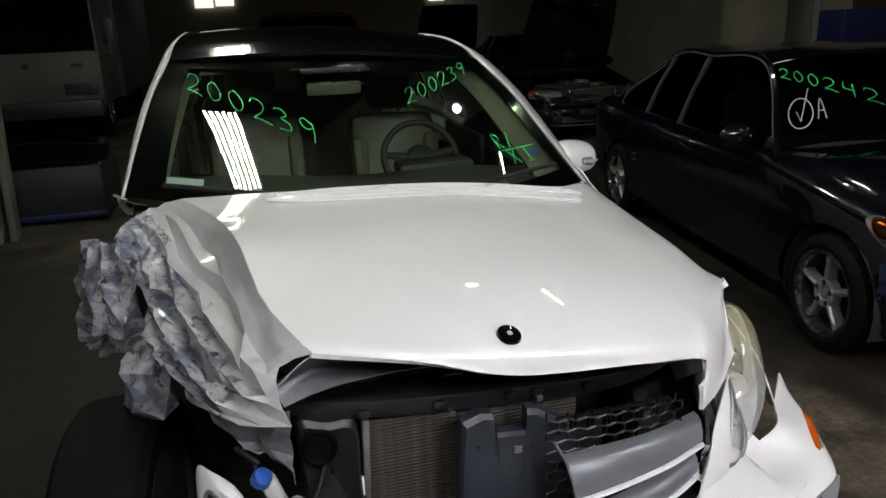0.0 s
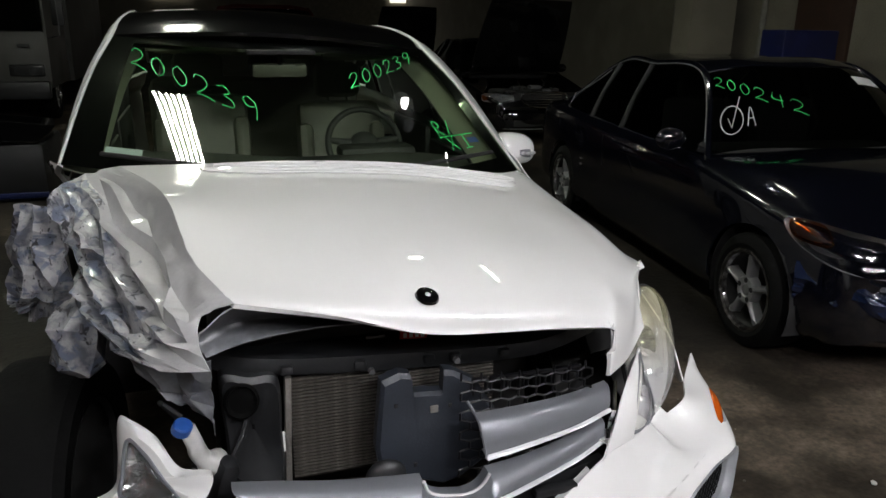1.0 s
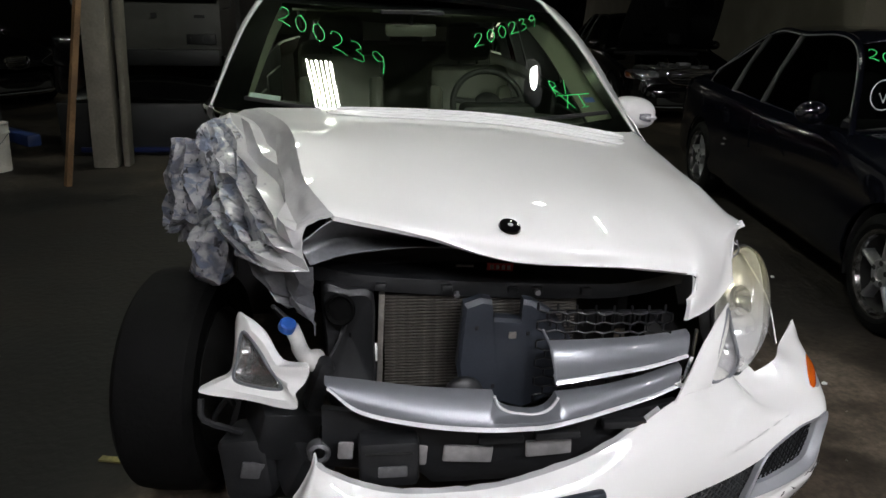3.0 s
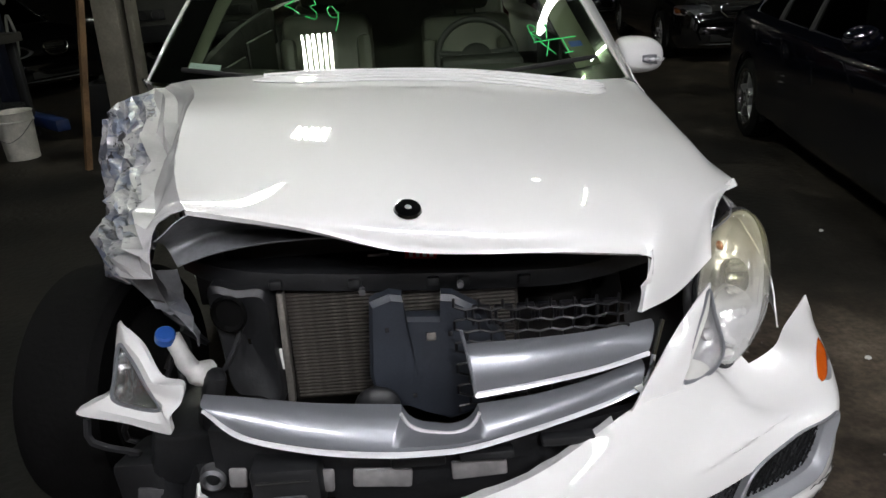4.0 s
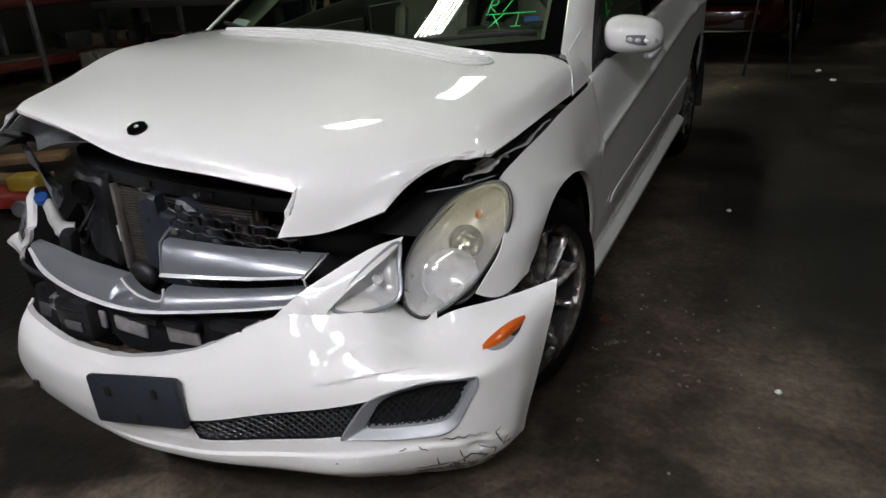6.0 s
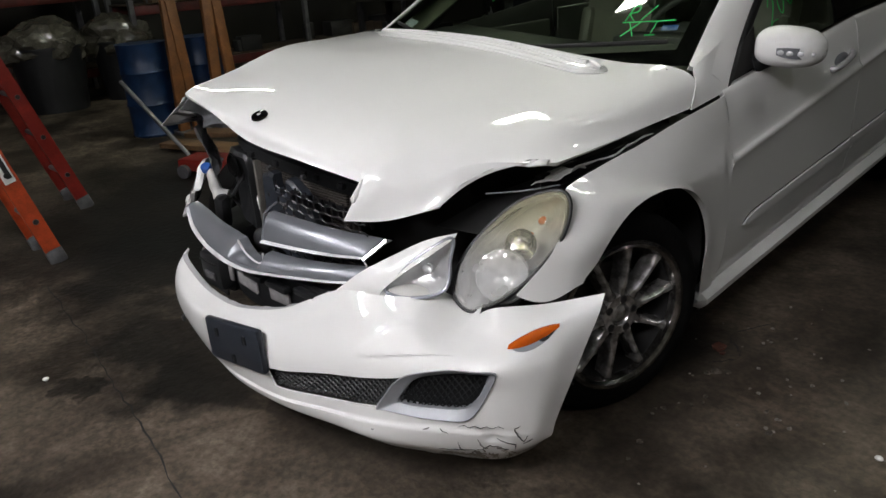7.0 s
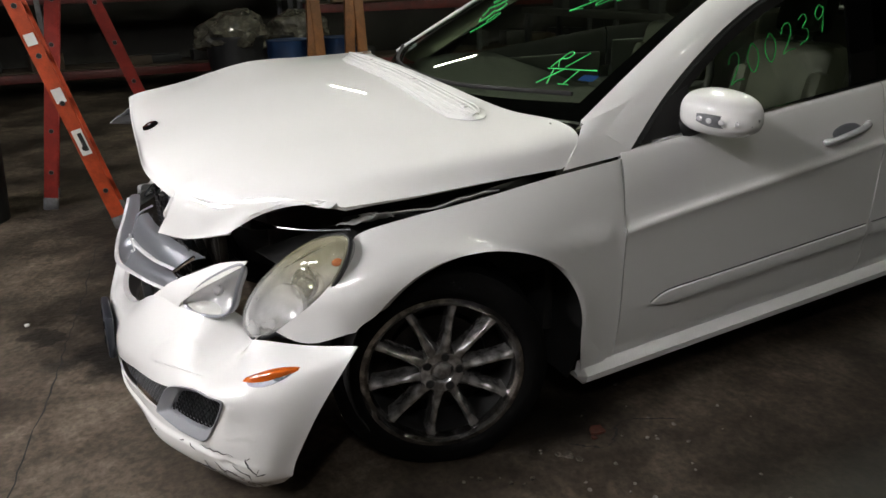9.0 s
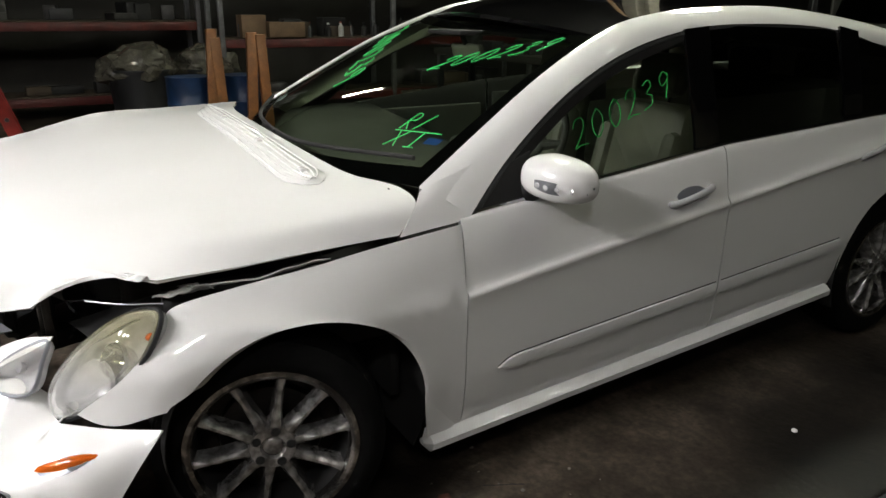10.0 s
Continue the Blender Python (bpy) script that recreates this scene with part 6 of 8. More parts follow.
rows = patch([[(-0.488, 0.12, 1.045), (-0.40, 0.135, 1.095), (-0.25, 0.14, 1.065), (-0.10, 0.14, 1.03), (0.05, 0.145, 0.985)], [(-0.500, 0.20, 1.005), (-0.40, 0.24, 1.02), (-0.25, 0.25, 1.01), (-0.10, 0.25, 1.005), (0.05, 0.25, 0.975)], [(-0.478, 0.185, 0.962), (-0.40, 0.19, 0.985), (-0.30, 0.19, 1.0), (-0.17, 0.19, 1.003), (0.0, 0.20, 0.985)]], 30, 14)
sheet(bm, rows)
part("bonnet_lining", bm, GREYMETAL, car, "grey inner skin peeled from the bonnet", thick=0.003)


# ---- inside the white car ----
def cushion(name, c, s, material, parent, r=0.06, rot=None, label=""):
    return boxed(name, c, s, material, parent, r, rot, label)


def seat(cx, label, dz=0.0):
    s = new("front_seat")
    s.parent = car
    tagged(s, label)
    rot = Euler((radians(-14), 0, 0)).to_matrix()
    cushion("backrest", (cx, 2.93, 0.90 + dz), (0.50, 0.16, 0.66), SEAT, s, 0.06, rot)
    for sx in (-1, 1):
        cushion("side_bolster", (cx + sx * 0.21, 2.87, 0.86 + dz), (0.09, 0.14, 0.50), SEAT, s, 0.04, rot)
        bm = bmesh.new()
        tube(bm, [(cx + sx * 0.055, 3.0, 1.18 + dz), (cx + sx * 0.055, 3.03, 1.30 + dz)], 0.007, 6)
        part("headrest_post", bm, CHROME, s)
    cushion("headrest", (cx, 3.02, 1.345 + dz), (0.27, 0.11, 0.20), SEAT, s, 0.045, rot)
    cushion("seat_cushion", (cx, 2.62, 0.60 + dz), (0.52, 0.52, 0.16), SEAT, s, 0.06)


seat(0.335, "pale leather driver's seat with headrest")
seat(-0.44, "pale leather passenger seat with headrest", 0.05)
cushion("rear_bench", (-0.06, 3.95, 0.93), (1.40, 0.22, 0.75), SEAT, car, 0.08)
for x in (-0.45, 0.02, 0.45):
    cushion("rear_headrest", (x, 4.02, 1.36), (0.25, 0.10, 0.16), SEAT, car, 0.04)
bm = bmesh.new()
sheet(bm, patch([[(0.80, 1.52, 1.05), (0.40, 1.36, 1.06), (0.0, 1.28, 1.07), (-0.4, 1.34, 1.10), (-0.80, 1.55, 1.14)], [(0.82, 1.80, 1.06), (0.42, 1.72, 1.075), (0.0, 1.70, 1.08), (-0.42, 1.74, 1.11), (-0.82, 1.84, 1.15)], [(0.82, 2.05, 1.01), (0.40, 2.05, 1.06), (0.0, 2.05, 1.05), (-0.42, 2.07, 1.08), (-0.82, 2.08, 1.10)], [(0.82, 2.10, 0.75), (0.40, 2.10, 0.75), (0.0, 2.12, 0.75), (-0.42, 2.12, 0.80), (-0.82, 2.10, 0.80)]], 30, 20))
part("dashboard", bm, DASH, car, "dark green-grey dashboard", thick=0.01, flip=True)
sw = new("steering_wheel")
sw.parent = car
sw.matrix_basis = pose(0.335, 2.27, 1.08, 62, 0, 0)
bm = bmesh.new()
tube(bm, [(0.185 * math.cos(k / 40 * math.tau), 0.185 * math.sin(k / 40 * math.tau), 0) for k in range(41)], 0.016, 10, False)
part("rim", bm, DASH, sw)
for a in (0.15, math.pi - 0.15, -math.pi / 2):
    bm = bmesh.new()
    tube(bm, [(0, 0, -0.02), (0.18 * math.cos(a), 0.18 * math.sin(a), 0)], [0.03, 0.015], 8)
    part("spoke", bm, DASH, sw)
bm = bmesh.new()
bmesh.ops.create_uvsphere(bm, u_segments=20, v_segments=10, radius=0.075)
bmesh.ops.scale(bm, vec=(1, 0.9, 0.4), verts=bm.verts)
part("hub", bm, DASH, sw)
cushion("instrument_hood", (0.335, 2.02, 1.085), (0.36, 0.16, 0.06), DASH, car, 0.025)
rv = boxed("rear_view_mirror", (-0.08, 2.18, 1.452), (0.25, 0.035, 0.065), SEAT, car, 0.015, Euler((radians(12), 0, 0)).to_matrix(), "pale-backed rear-view mirror")
bm = bmesh.new()
tube(bm, [(-0.08, 2.17, 1.48), (-0.08, 2.14, 1.535)], 0.012, 8)
part("mirror_arm", bm, INTERIOR, rv)
boxed("sensor_housing", (-0.08, 2.13, 1.535), (0.30, 0.16, 0.02), INTERIOR, car, 0.008)
for cx, z in ((0.34, 1.515), (-0.46, 1.555)):
    boxed("sun_visor", (cx, 2.36, z), (0.40, 0.16, 0.02), LINING, car, 0.008, Euler((radians(12), 0, 0)).to_matrix())
bm = bmesh.new()
a = cr([(p[0] - 0.02, p[1] + 0.02, p[2] - 0.05) for p in GLASS_L[3:]], 14)
b = cr([(right(p)[0] + 0.02, p[1] + 0.02, right(p)[2] - 0.05) for p in GLASS_L[3:]], 14)
sheet(bm, [[x.lerp(y, k / 6) for x, y in zip(a, b)] for k in range(7)])
part("headliner", bm, LINING, car, "pale green-grey roof lining")
for f in (lambda p: p, right):
    sgn = 1 if f((1, 1.5, 1.2))[0] > 0 else -1
    a = cr([f(p) for p in GLASS_L[:5]], 20)
    bm = bmesh.new()
    inner = [p + Vector((-sgn * 0.120, 0.07, -0.06)) for p in a]
    sheet(bm, [[p + Vector((-sgn * 0.002, 0.02, -0.02)) for p in a], [p + Vector((-sgn * 0.075, 0.03, -0.045)) for p in a], inner])
    part("pillar_trim", bm, LINING, car, "pale windscreen pillar trim", thick=0.006)
    low = cr([f(p) for p in WIN_L[:5]], 20)
    bm = bmesh.new()
    sheet(bm, [inner, [p.lerp(q, 0.6) + Vector((-sgn * 0.03, 0.02, -0.02)) for p, q in zip(inner, low)], [Vector((p.x + sgn * 0.03, q.y + 0.02, q.z - 0.02)) for p, q in zip(inner, low)]])
    part("pillar_cover", bm, INTERIOR, car, "black inner cover of the windscreen pillar", thick=0.006)
# frit band round the windscreen, just under the glass
def screen_at(u, v, off=0.0):
    a, b = u * 40, v * 30
    i, j = min(int(a), 39), min(int(b), 29)
    f, g = a - i, b - j
    p = SCREEN[j][i].lerp(SCREEN[j][i + 1], f).lerp(SCREEN[j + 1][i].lerp(SCREEN[j + 1][i + 1], f), g)
    nrm = (SCREEN[j][i + 1] - SCREEN[j][i]).cross(SCREEN[j + 1][i] - SCREEN[j][i]).normalized()
    if nrm.z < 0:
        nrm = -nrm
    return p + nrm * off


for name, f0, f1 in (("edge", lambda s: (0.0, s), lambda s: (0.04, s)), ("edge", lambda s: (1.0, s), lambda s: (0.932, s)), ("edge", lambda s: (s, 1.0), lambda s: (s, 0.93))):
    bm = bmesh.new()
    sheet(bm, [[screen_at(*f0(k / 24), -0.004) for k in range(25)], [screen_at(*f1(k / 24), -0.004) for k in range(25)]])
    part("black_glass_edge", bm, BLACK, car)
bm = bmesh.new()
sheet(bm, [[screen_at(k / 24, 0.0, -0.004) for k in range(25)], [screen_at(k / 24, 0.10 - 0.05 * math.sin(math.pi * k / 24), -0.004) for k in range(25)]])
part("black_glass_edge", bm, BLACK, car)
# wipers
for pts in ([(0.60, 0.05), (0.35, 0.07), (0.06, 0.11)], [(0.93, 0.06), (0.72, 0.05), (0.50, 0.06)]):
    bm = bmesh.new()
    tube(bm, cr([screen_at(u, v, 0.018) for u, v in pts], 16), 0.009, 6)
    part("wiper", bm, INTERIOR, car, "black wiper arm")
# sticker
bm = bmesh.new()
sheet(bm, [[screen_at(0.862 + 0.068 * k / 6, v, -0.006) for k in range(7)] for v in (0.085, 0.135)])
part("windscreen_sticker", bm, STICKER, car, "pale blue paper sticker behind the glass", thick=0.001)
bm = bmesh.new()
sheet(bm, [[screen_at(0.06 + 0.035 * k / 4, v, -0.006) for k in range(5)] for v in (0.21, 0.245)])
part("blue_tag", bm, BLUECAP, car)

# A-pillar foot between bonnet, wing and door
bm = bmesh.new()
sheet(bm, patch([[(0.904, 1.335, 0.946), (0.905, 1.45, 0.958), (0.904, 1.552, 0.968), (0.903, 1.600, 0.983)], [(0.885, 1.390, 1.015), (0.885, 1.47, 1.025), (0.884, 1.55, 1.03), (0.880, 1.66, 1.05)], [(0.848, 1.436, 1.072), (0.850, 1.50, 1.10), (0.848, 1.57, 1.12), (0.842, 1.72, 1.17)]], 14, 10))
part("pillar_foot", bm, WHITE, car, thick=0.004, flip=True)

# ---- marker writing ----
GLYPH = {
    "2": [[(0.0, 0.75), (0.15, 0.98), (0.5, 0.98), (0.6, 0.7), (0.35, 0.35), (0.0, 0.05), (0.3, 0.08), (0.75, 0.0)]],
    "0": [[(0.35, 1.0), (0.08, 0.75), (0.05, 0.35), (0.3, 0.02), (0.6, 0.25), (0.65, 0.65), (0.42, 0.97), (0.3, 1.0)]],
    "3": [[(0.05, 0.9), (0.4, 1.0), (0.55, 0.75), (0.25, 0.55), (0.55, 0.4), (0.5, 0.1), (0.0, 0.02)]],
    "9": [[(0.6, 0.8), (0.35, 1.0), (0.08, 0.8), (0.2, 0.52), (0.55, 0.65), (0.6, 0.9), (0.55, 0.5), (0.35, 0.0)]],
    "4": [[(0.1, 1.0), (0.05, 0.5), (0.6, 0.5)], [(0.55, 1.0), (0.5, 0.0)]],
    "R": [[(0.1, 0.0), (0.1, 1.0), (0.5, 0.95), (0.5, 0.6), (0.1, 0.5), (0.6, 0.0)]],
    "X": [[(0.05, 1.0), (0.6, 0.0)], [(0.6, 1.0), (0.05, 0.0)]],
    "I": [[(0.1, 1.0), (0.6, 1.0)], [(0.35, 1.0), (0.35, 0.0)], [(0.1, 0.0), (0.6, 0.0)]],
    "A": [[(0.0, 0.0), (0.3, 1.0), (0.6, 0.0)], [(0.1, 0.4), (0.5, 0.4)]],
    "/": [[(0.0, 0.0), (0.5, 1.0)]],
    "-": [[(0.0, 0.5), (1.0, 0.55)]],
}


def scrawl(name, text, at, start, step, up, size, r, material, parent, label=""):
    """Hand-written strokes on a surface; at(a, b) gives a place, start and step run in its coordinates."""
    bm = bmesh.new()
    s, d, u = Vector(start), Vector(step), Vector(up)
    for k, ch in enumerate(text):
        if ch == " ":
            continue
        for stroke in GLYPH[ch]:
            pts = []
            for x, y in stroke:
                q = s + d * (k + x * 0.95) + u * y * size
                pts.append(at(q.x, q.y))
            tube(bm, cr(pts, max(4, len(pts) * 3)), r, 5)
    return part(name, bm, material, parent, label)


on_glass = lambda u, v: screen_at(min(0.99, max(0.01, u)), min(0.99, max(0.01, v)), 0.002)
scrawl("marker_number", "200239", on_glass, (0.918, 0.72), (-0.054, -0.068), (0.012, 0.16), 1.0, 0.0024, GREEN, car, "green marker number 200239 on the glass")
scrawl("marker_number", "200239", on_glass, (0.361, 0.60), (-0.048, 0.044), (-0.02, 0.12), 1.0, 0.0022, GREEN, car, "green marker number 200239 on the glass")
scrawl("marker_note", "R/", on_glass, (0.187, 0.26), (-0.0375, 0.006), (0.0, 0.09), 1.0, 0.0022, GREEN, car)
scrawl("marker_note", "XI", on_glass, (0.173, 0.165), (-0.047, 0.006), (0.0, 0.085), 1.0, 0.0022, GREEN, car)
scrawl("marker_note", "-", on_glass, (0.187, 0.225), (-0.122, 0.01), (0.0, 0.05), 1.0, 0.0022, GREEN, car)
on_side = lambda y, z: Vector((side_x(y, z) - 0.0125, y, z))
scrawl("marker_number", "200239", on_side, (2.09, 1.145), (0.088, 0.030), (0.0, 0.10), 1.0, 0.0024, GREEN, car, "green marker number 200239 on the side window")


# ---- other cars ----
SKINS = {}


def other_car(name, label, m, paint, d, lamps=True, open_bonnet=False, trim=CHROME, spokes=5, dark_lamps=False):
    """A parked car in its own frame: nose at y = 0, facing -y."""
    e = thing(name, label, "car", "other cars", m)
    W, Ln, zs, belt, hoodz, nose = d["w"], d["l"], d["sill"], d["belt"], d["hood"], d["nose"]
    yh, yt, yr, yb, roof = d["cowl"], d["top"], d["roof_end"], d["deck"], d["roof"]
    axf, axr, R = d["ax"][0], d["ax"][1], d["wheel"]
    st = [(0.0, 0.70, zs + 0.10, nose - 0.18, nose - 0.16), (0.05, 0.80, zs + 0.04, nose - 0.06, nose - 0.02), (0.22, 0.92, zs, nose, nose + 0.05), (axf, 0.985, zs, (nose + belt) / 2, hoodz - 0.03), (yh * 0.9, 1.0, zs, belt - 0.03, hoodz), (yh + 0.15, 1.0, zs, belt, belt), (yt, 1.0, zs, belt, belt), (yr, 1.0, zs, belt + 0.02, belt + 0.02), (yb, 0.98, zs, belt + 0.03, belt + 0.06), (Ln - 0.25, 0.93, zs, belt, belt + 0.05), (Ln - 0.05, 0.85, zs + 0.05, belt - 0.06, belt), (Ln, 0.75, zs + 0.12, belt - 0.2, belt - 0.18)]
    rows = []
    for y, k, lo, side, top in st:
        w = W * k
        half = [(w * 0.90, lo), (w * 0.985, lo + 0.10), (w, (lo + side) / 2), (w * 0.985, side - 0.10), (w * 0.94, side - 0.01), (w * 0.80, side + (top - side) * 0.6), (w * 0.45, top), (0.0, top + 0.01)]
        rows.append([Vector((-x, y, z)) for x, z in half] + [Vector((x, y, z)) for x, z in half[-2::-1]])
    g = patch(rows, 61, 70)
    if open_bonnet:
        keep = lambda u, v: not (0.28 < u < 0.72 and 0.06 < v < 0.37)
    else:
        keep = None
    bm = bmesh.new()
    sheet(bm, g, keep)
    for ay in (axf, axr):
        r = R + 0.05
        dead = [f for f in bm.faces if abs(f.calc_center_median().x) > W * 0.7 and math.hypot(f.calc_center_median().y - ay, f.calc_center_median().z - R) < r]
        bmesh.ops.delete(bm, geom=dead, context="FACES")
        for v in {v for q in bm.edges if q.is_boundary for v in q.verts}:
            dd = math.hypot(v.co.y - ay, v.co.z - R)
            if abs(v.co.x) > W * 0.7 and r - 0.07 < dd < r + 0.09:
                v.co.y, v.co.z = ay + (v.co.y - ay) / dd * r, R + (v.co.z - R) / dd * r
    part("body", bm, paint, e, thick=0.01, flip=True)
    for ay in (axf, axr):
        for sx in (-1, 1):
            bm = bmesh.new()
            rr = [[Vector((x * sx, ay + (R + 0.05) * math.cos(a), R + (R + 0.05) * math.sin(a))) for a in [radians(-20 + 220 * k / 20) for k in range(21)]] for x in (W * 0.6, W * 0.97)]
            sheet(bm, rr)
            part("arch_liner", bm, INTERIOR, e)
            wheel(e, pose(sx * (W - 0.115), ay, R, 0, 0, 0 if sx > 0 else 180), R, R * 0.70, 0.22, spokes, d.get("alloy", ALLOY))
    boxed("underbody", (0, Ln / 2, zs + 0.06), (W * 1.5, Ln * 0.9, 0.08), INTERIOR, e)
    # roof and glass
    wr = W * 0.66
    A = [[(-W * 0.93, yh, belt - 0.02), (-wr, yt, roof - 0.06), (-wr * 1.03, (yt + yr) / 2, roof - 0.03), (-wr, yr, roof - 0.06), (-W * 0.86, yb, belt + 0.05)]]
    for k in (-0.6, 0.0, 0.6):
        dz = 0.05 if k else 0.06
        A.append([(W * 0.93 * k, yh - 0.10 + 0.10 * abs(k), belt + 0.02), (wr * k, yt - 0.06, roof - 0.02), (wr * k * 1.03, (yt + yr) / 2, roof), (wr * k, yr + 0.05, roof - 0.03), (W * 0.86 * k, yb + 0.08, belt + 0.06)])
    A.append([(-p[0], p[1], p[2]) for p in A[0]])
    skin = patch(A, 61, 25)
    SKINS[name] = skin
    segs = {"roof": (15, 46, paint, BLACK), "windscreen": (1, 15, None, None), "rear_window": (46, 60, None, None)}
    for nm, (i0, i1, mt, _) in segs.items():
        bm = bmesh.new()
        sheet(bm, [r[i0:i1 + 1] for r in skin])
        o = part(nm, bm, mt or DARKGLASS, e, thick=0.008 if mt else 0.0)
        if not mt:
            o.visible_shadow = False
    for sx, row in ((-1, skin[0]), (1, skin[-1])):
        bm = bmesh.new()
        tube(bm, [p.copy() for p in row], 0.020, 8)
        part("roof_pillar", bm, paint, e)
        bm = bmesh.new()
        lowr = [Vector((sx * W * 0.93, p.y, belt - 0.01)) for p in row]
        sheet(bm, [[p for p in row[4:58]], [p.lerp(q, 0.5) + Vector((sx * 0.02, 0, 0)) for p, q in zip(row[4:58], lowr[4:58])], lowr[4:58]])
        o = part("side_window", bm, DARKGLASS, e)
        o.visible_shadow = False
        for yy in ((yt + yr) / 2 + 0.05, yr - 0.02):
            i = min(range(61), key=lambda q: abs(row[q].y - yy))
            bm = bmesh.new()
            tube(bm, [row[i], lowr[i].lerp(row[i], 0.5) + Vector((sx * 0.012, 0, 0)), lowr[i]], 0.022, 6)
            part("door_pillar", bm, INTERIOR, e)
        bm = bmesh.new()
        tube(bm, [row[i] + Vector((sx * 0.020, 0, -0.006)) for i in range(3, 58)], 0.005, 5)
        part("roof_trim", bm, trim, e)
        bm = bmesh.new()
        tube(bm, [lowr[i] + Vector((sx * 0.012, 0, 0)) for i in range(6, 58, 2)] + [row[57] + Vector((sx * 0.02, 0, 0)), row[52] + Vector((sx * 0.024, 0, -0.03)), row[47] + Vector((sx * 0.026, 0, -0.035))], 0.006, 5)
        part("window_trim", bm, trim, e)
        mirror_ = bmesh.new()
        bmesh.ops.create_uvsphere(mirror_, u_segments=16, v_segments=10, radius=1)
        bmesh.ops.scale(mirror_, vec=(0.10, 0.06, 0.07), verts=mirror_.verts)
        bmesh.ops.translate(mirror_, vec=(sx * (W + 0.06), yh + 0.25, belt + 0.08), verts=mirror_.verts)
        part("door_mirror", mirror_, paint, e)
        for yy in (yh + 1.05, yh + 1.95):
            bm = bmesh.new()
            tube(bm, [(sx * (W * 0.985), yy - 0.09, belt - 0.14), (sx * (W * 1.01), yy, belt - 0.135), (sx * (W * 0.985), yy + 0.09, belt - 0.13)], 0.012, 6)
            part("door_handle", bm, paint if trim is not CHROME else trim, e)
        # lamps
        hl = new("head_lamp")
        hl.parent = e
        q = [Vector((sx * W * x, y, nose + z)) for x, y, z in d["lamp"]]
        edge_ = loop(q, 28)
        c_ = sum(edge_, Vector()) / 28
        bm = bmesh.new()
        sheet(bm, dome(edge_, c_, Vector((sx * 0.01, -0.035, 0.012)), 6), closed=True)
        o = part("lens", bm, LENS, hl)
        o.visible_shadow = False
        bm = bmesh.new()
        sheet(bm, dome([p + Vector((0, 0.005, 0)) for p in edge_], c_, Vector((0, 0.06, 0)), 6), closed=True)
        part("reflector", bm, STEEL if dark_lamps else SILVER, hl)
        for k in (0.20, 0.50):
            pos = q[0].lerp(q[len(q) // 2], k) + Vector((0, 0.015, -0.004))
            bowl(pos, 0.058, 0.035, STEEL if dark_lamps else CHROME, "bulb_bowl", hl, Vector((sx * 0.15, -1, 0.05)).normalized())
        bm = bmesh.new()
        o_ = loop([q[2].lerp(q[3], 0.42), q[3].lerp(q[2], 0.06), q[4].lerp(q[3], 0.2), q[5].lerp(q[4], 0.5).lerp(q[2], 0.35)], 16)
        oc = sum(o_, Vector()) / 16
        sheet(bm, dome([p + Vector((sx * 0.002, -0.004, 0)) for p in o_], oc, Vector((sx * 0.012, -0.018, 0.004)), 5), closed=True)
        part("indicator", bm, AMBER, hl, "amber corner lens")
    # grille, bumper lines
    gr = new("front_grille")
    gr.parent = e
    gw, gh, gz = d["grille"]
    bm = bmesh.new()
    tube(bm, [*loop([(-gw, -0.005, gz + gh), (gw, -0.005, gz + gh), (gw * 0.8, -0.02, gz - gh), (-gw * 0.8, -0.02, gz - gh)], 24), (-gw, -0.005, gz + gh)], 0.012, 6, False)
    part("frame", bm, trim, gr)
    for k in range(5):
        boxed("bar", (0, 0.0, gz - gh + 2 * gh * (k + 0.5) / 5), (gw * 1.8, 0.015, 0.010), trim if trim is CHROME else PLASTIC, gr, 0.003)
    boxed("backing", (0, 0.02, gz), (gw * 1.9, 0.02, gh * 1.9), INTERIOR, gr, 0.003)
    rows = []
    for y0, z in ((0.05, zs + 0.30), (-0.03, zs + 0.26), (-0.05, zs + 0.16), (-0.03, zs + 0.06), (0.06, zs)):
        rows.append([Vector((W * 0.96 * s, y0 + 0.42 * abs(s) ** 4, z)) for s in [-1 + 2 * k / 20 for k in range(21)]])
    bm = bmesh.new()
    sheet(bm, rows)
    bp_ = part("bumper", bm, paint, e, thick=0.01)
    bm = bmesh.new()
    tube(bm, [Vector((W * 0.9 * s, -0.045 + 0.42 * abs(s) ** 4, zs + 0.05)) for s in [-1 + 2 * k / 20 for k in range(21)]], 0.008, 5)
    part("bumper_lip", bm, paint if trim is not CHROME else STEEL, bp_)
    boxed("air_intake", (0, -0.035, zs + 0.13), (W * 1.0, 0.03, 0.09), INTERIOR, bp_, 0.01)
    boxed("dashboard", (0, yh + 0.3, belt - 0.03), (W * 1.5, 0.4, 0.1), INTERIOR, e, 0.04)
    for x in (-0.36, 0.36):
        boxed("seat_back", (x, yt + 0.5, belt), (0.46, 0.14, 0.5), INTERIOR, e, 0.05)
        boxed("headrest", (x, yt + 0.55, belt + 0.32), (0.24, 0.10, 0.15), INTERIOR, e, 0.04)
    if open_bonnet:
        ln = yh * 0.85
        c = Matrix.Translation((0, yh * 0.88, hoodz)) @ Euler((radians(-58), 0, 0)).to_matrix().to_4x4()
        rows = []
        for j in range(9):
            f = j / 8
            rows.append([c @ Vector((W * (0.80 - 0.12 * f ** 2) * s, -ln * f, 0.03 * (1 - s * s))) for s in [-1 + 2 * k / 14 for k in range(15)]])
        bm = bmesh.new()
        sheet(bm, rows)
        part("raised_bonnet", bm, paint, e, "raised open bonnet", thick=0.03)
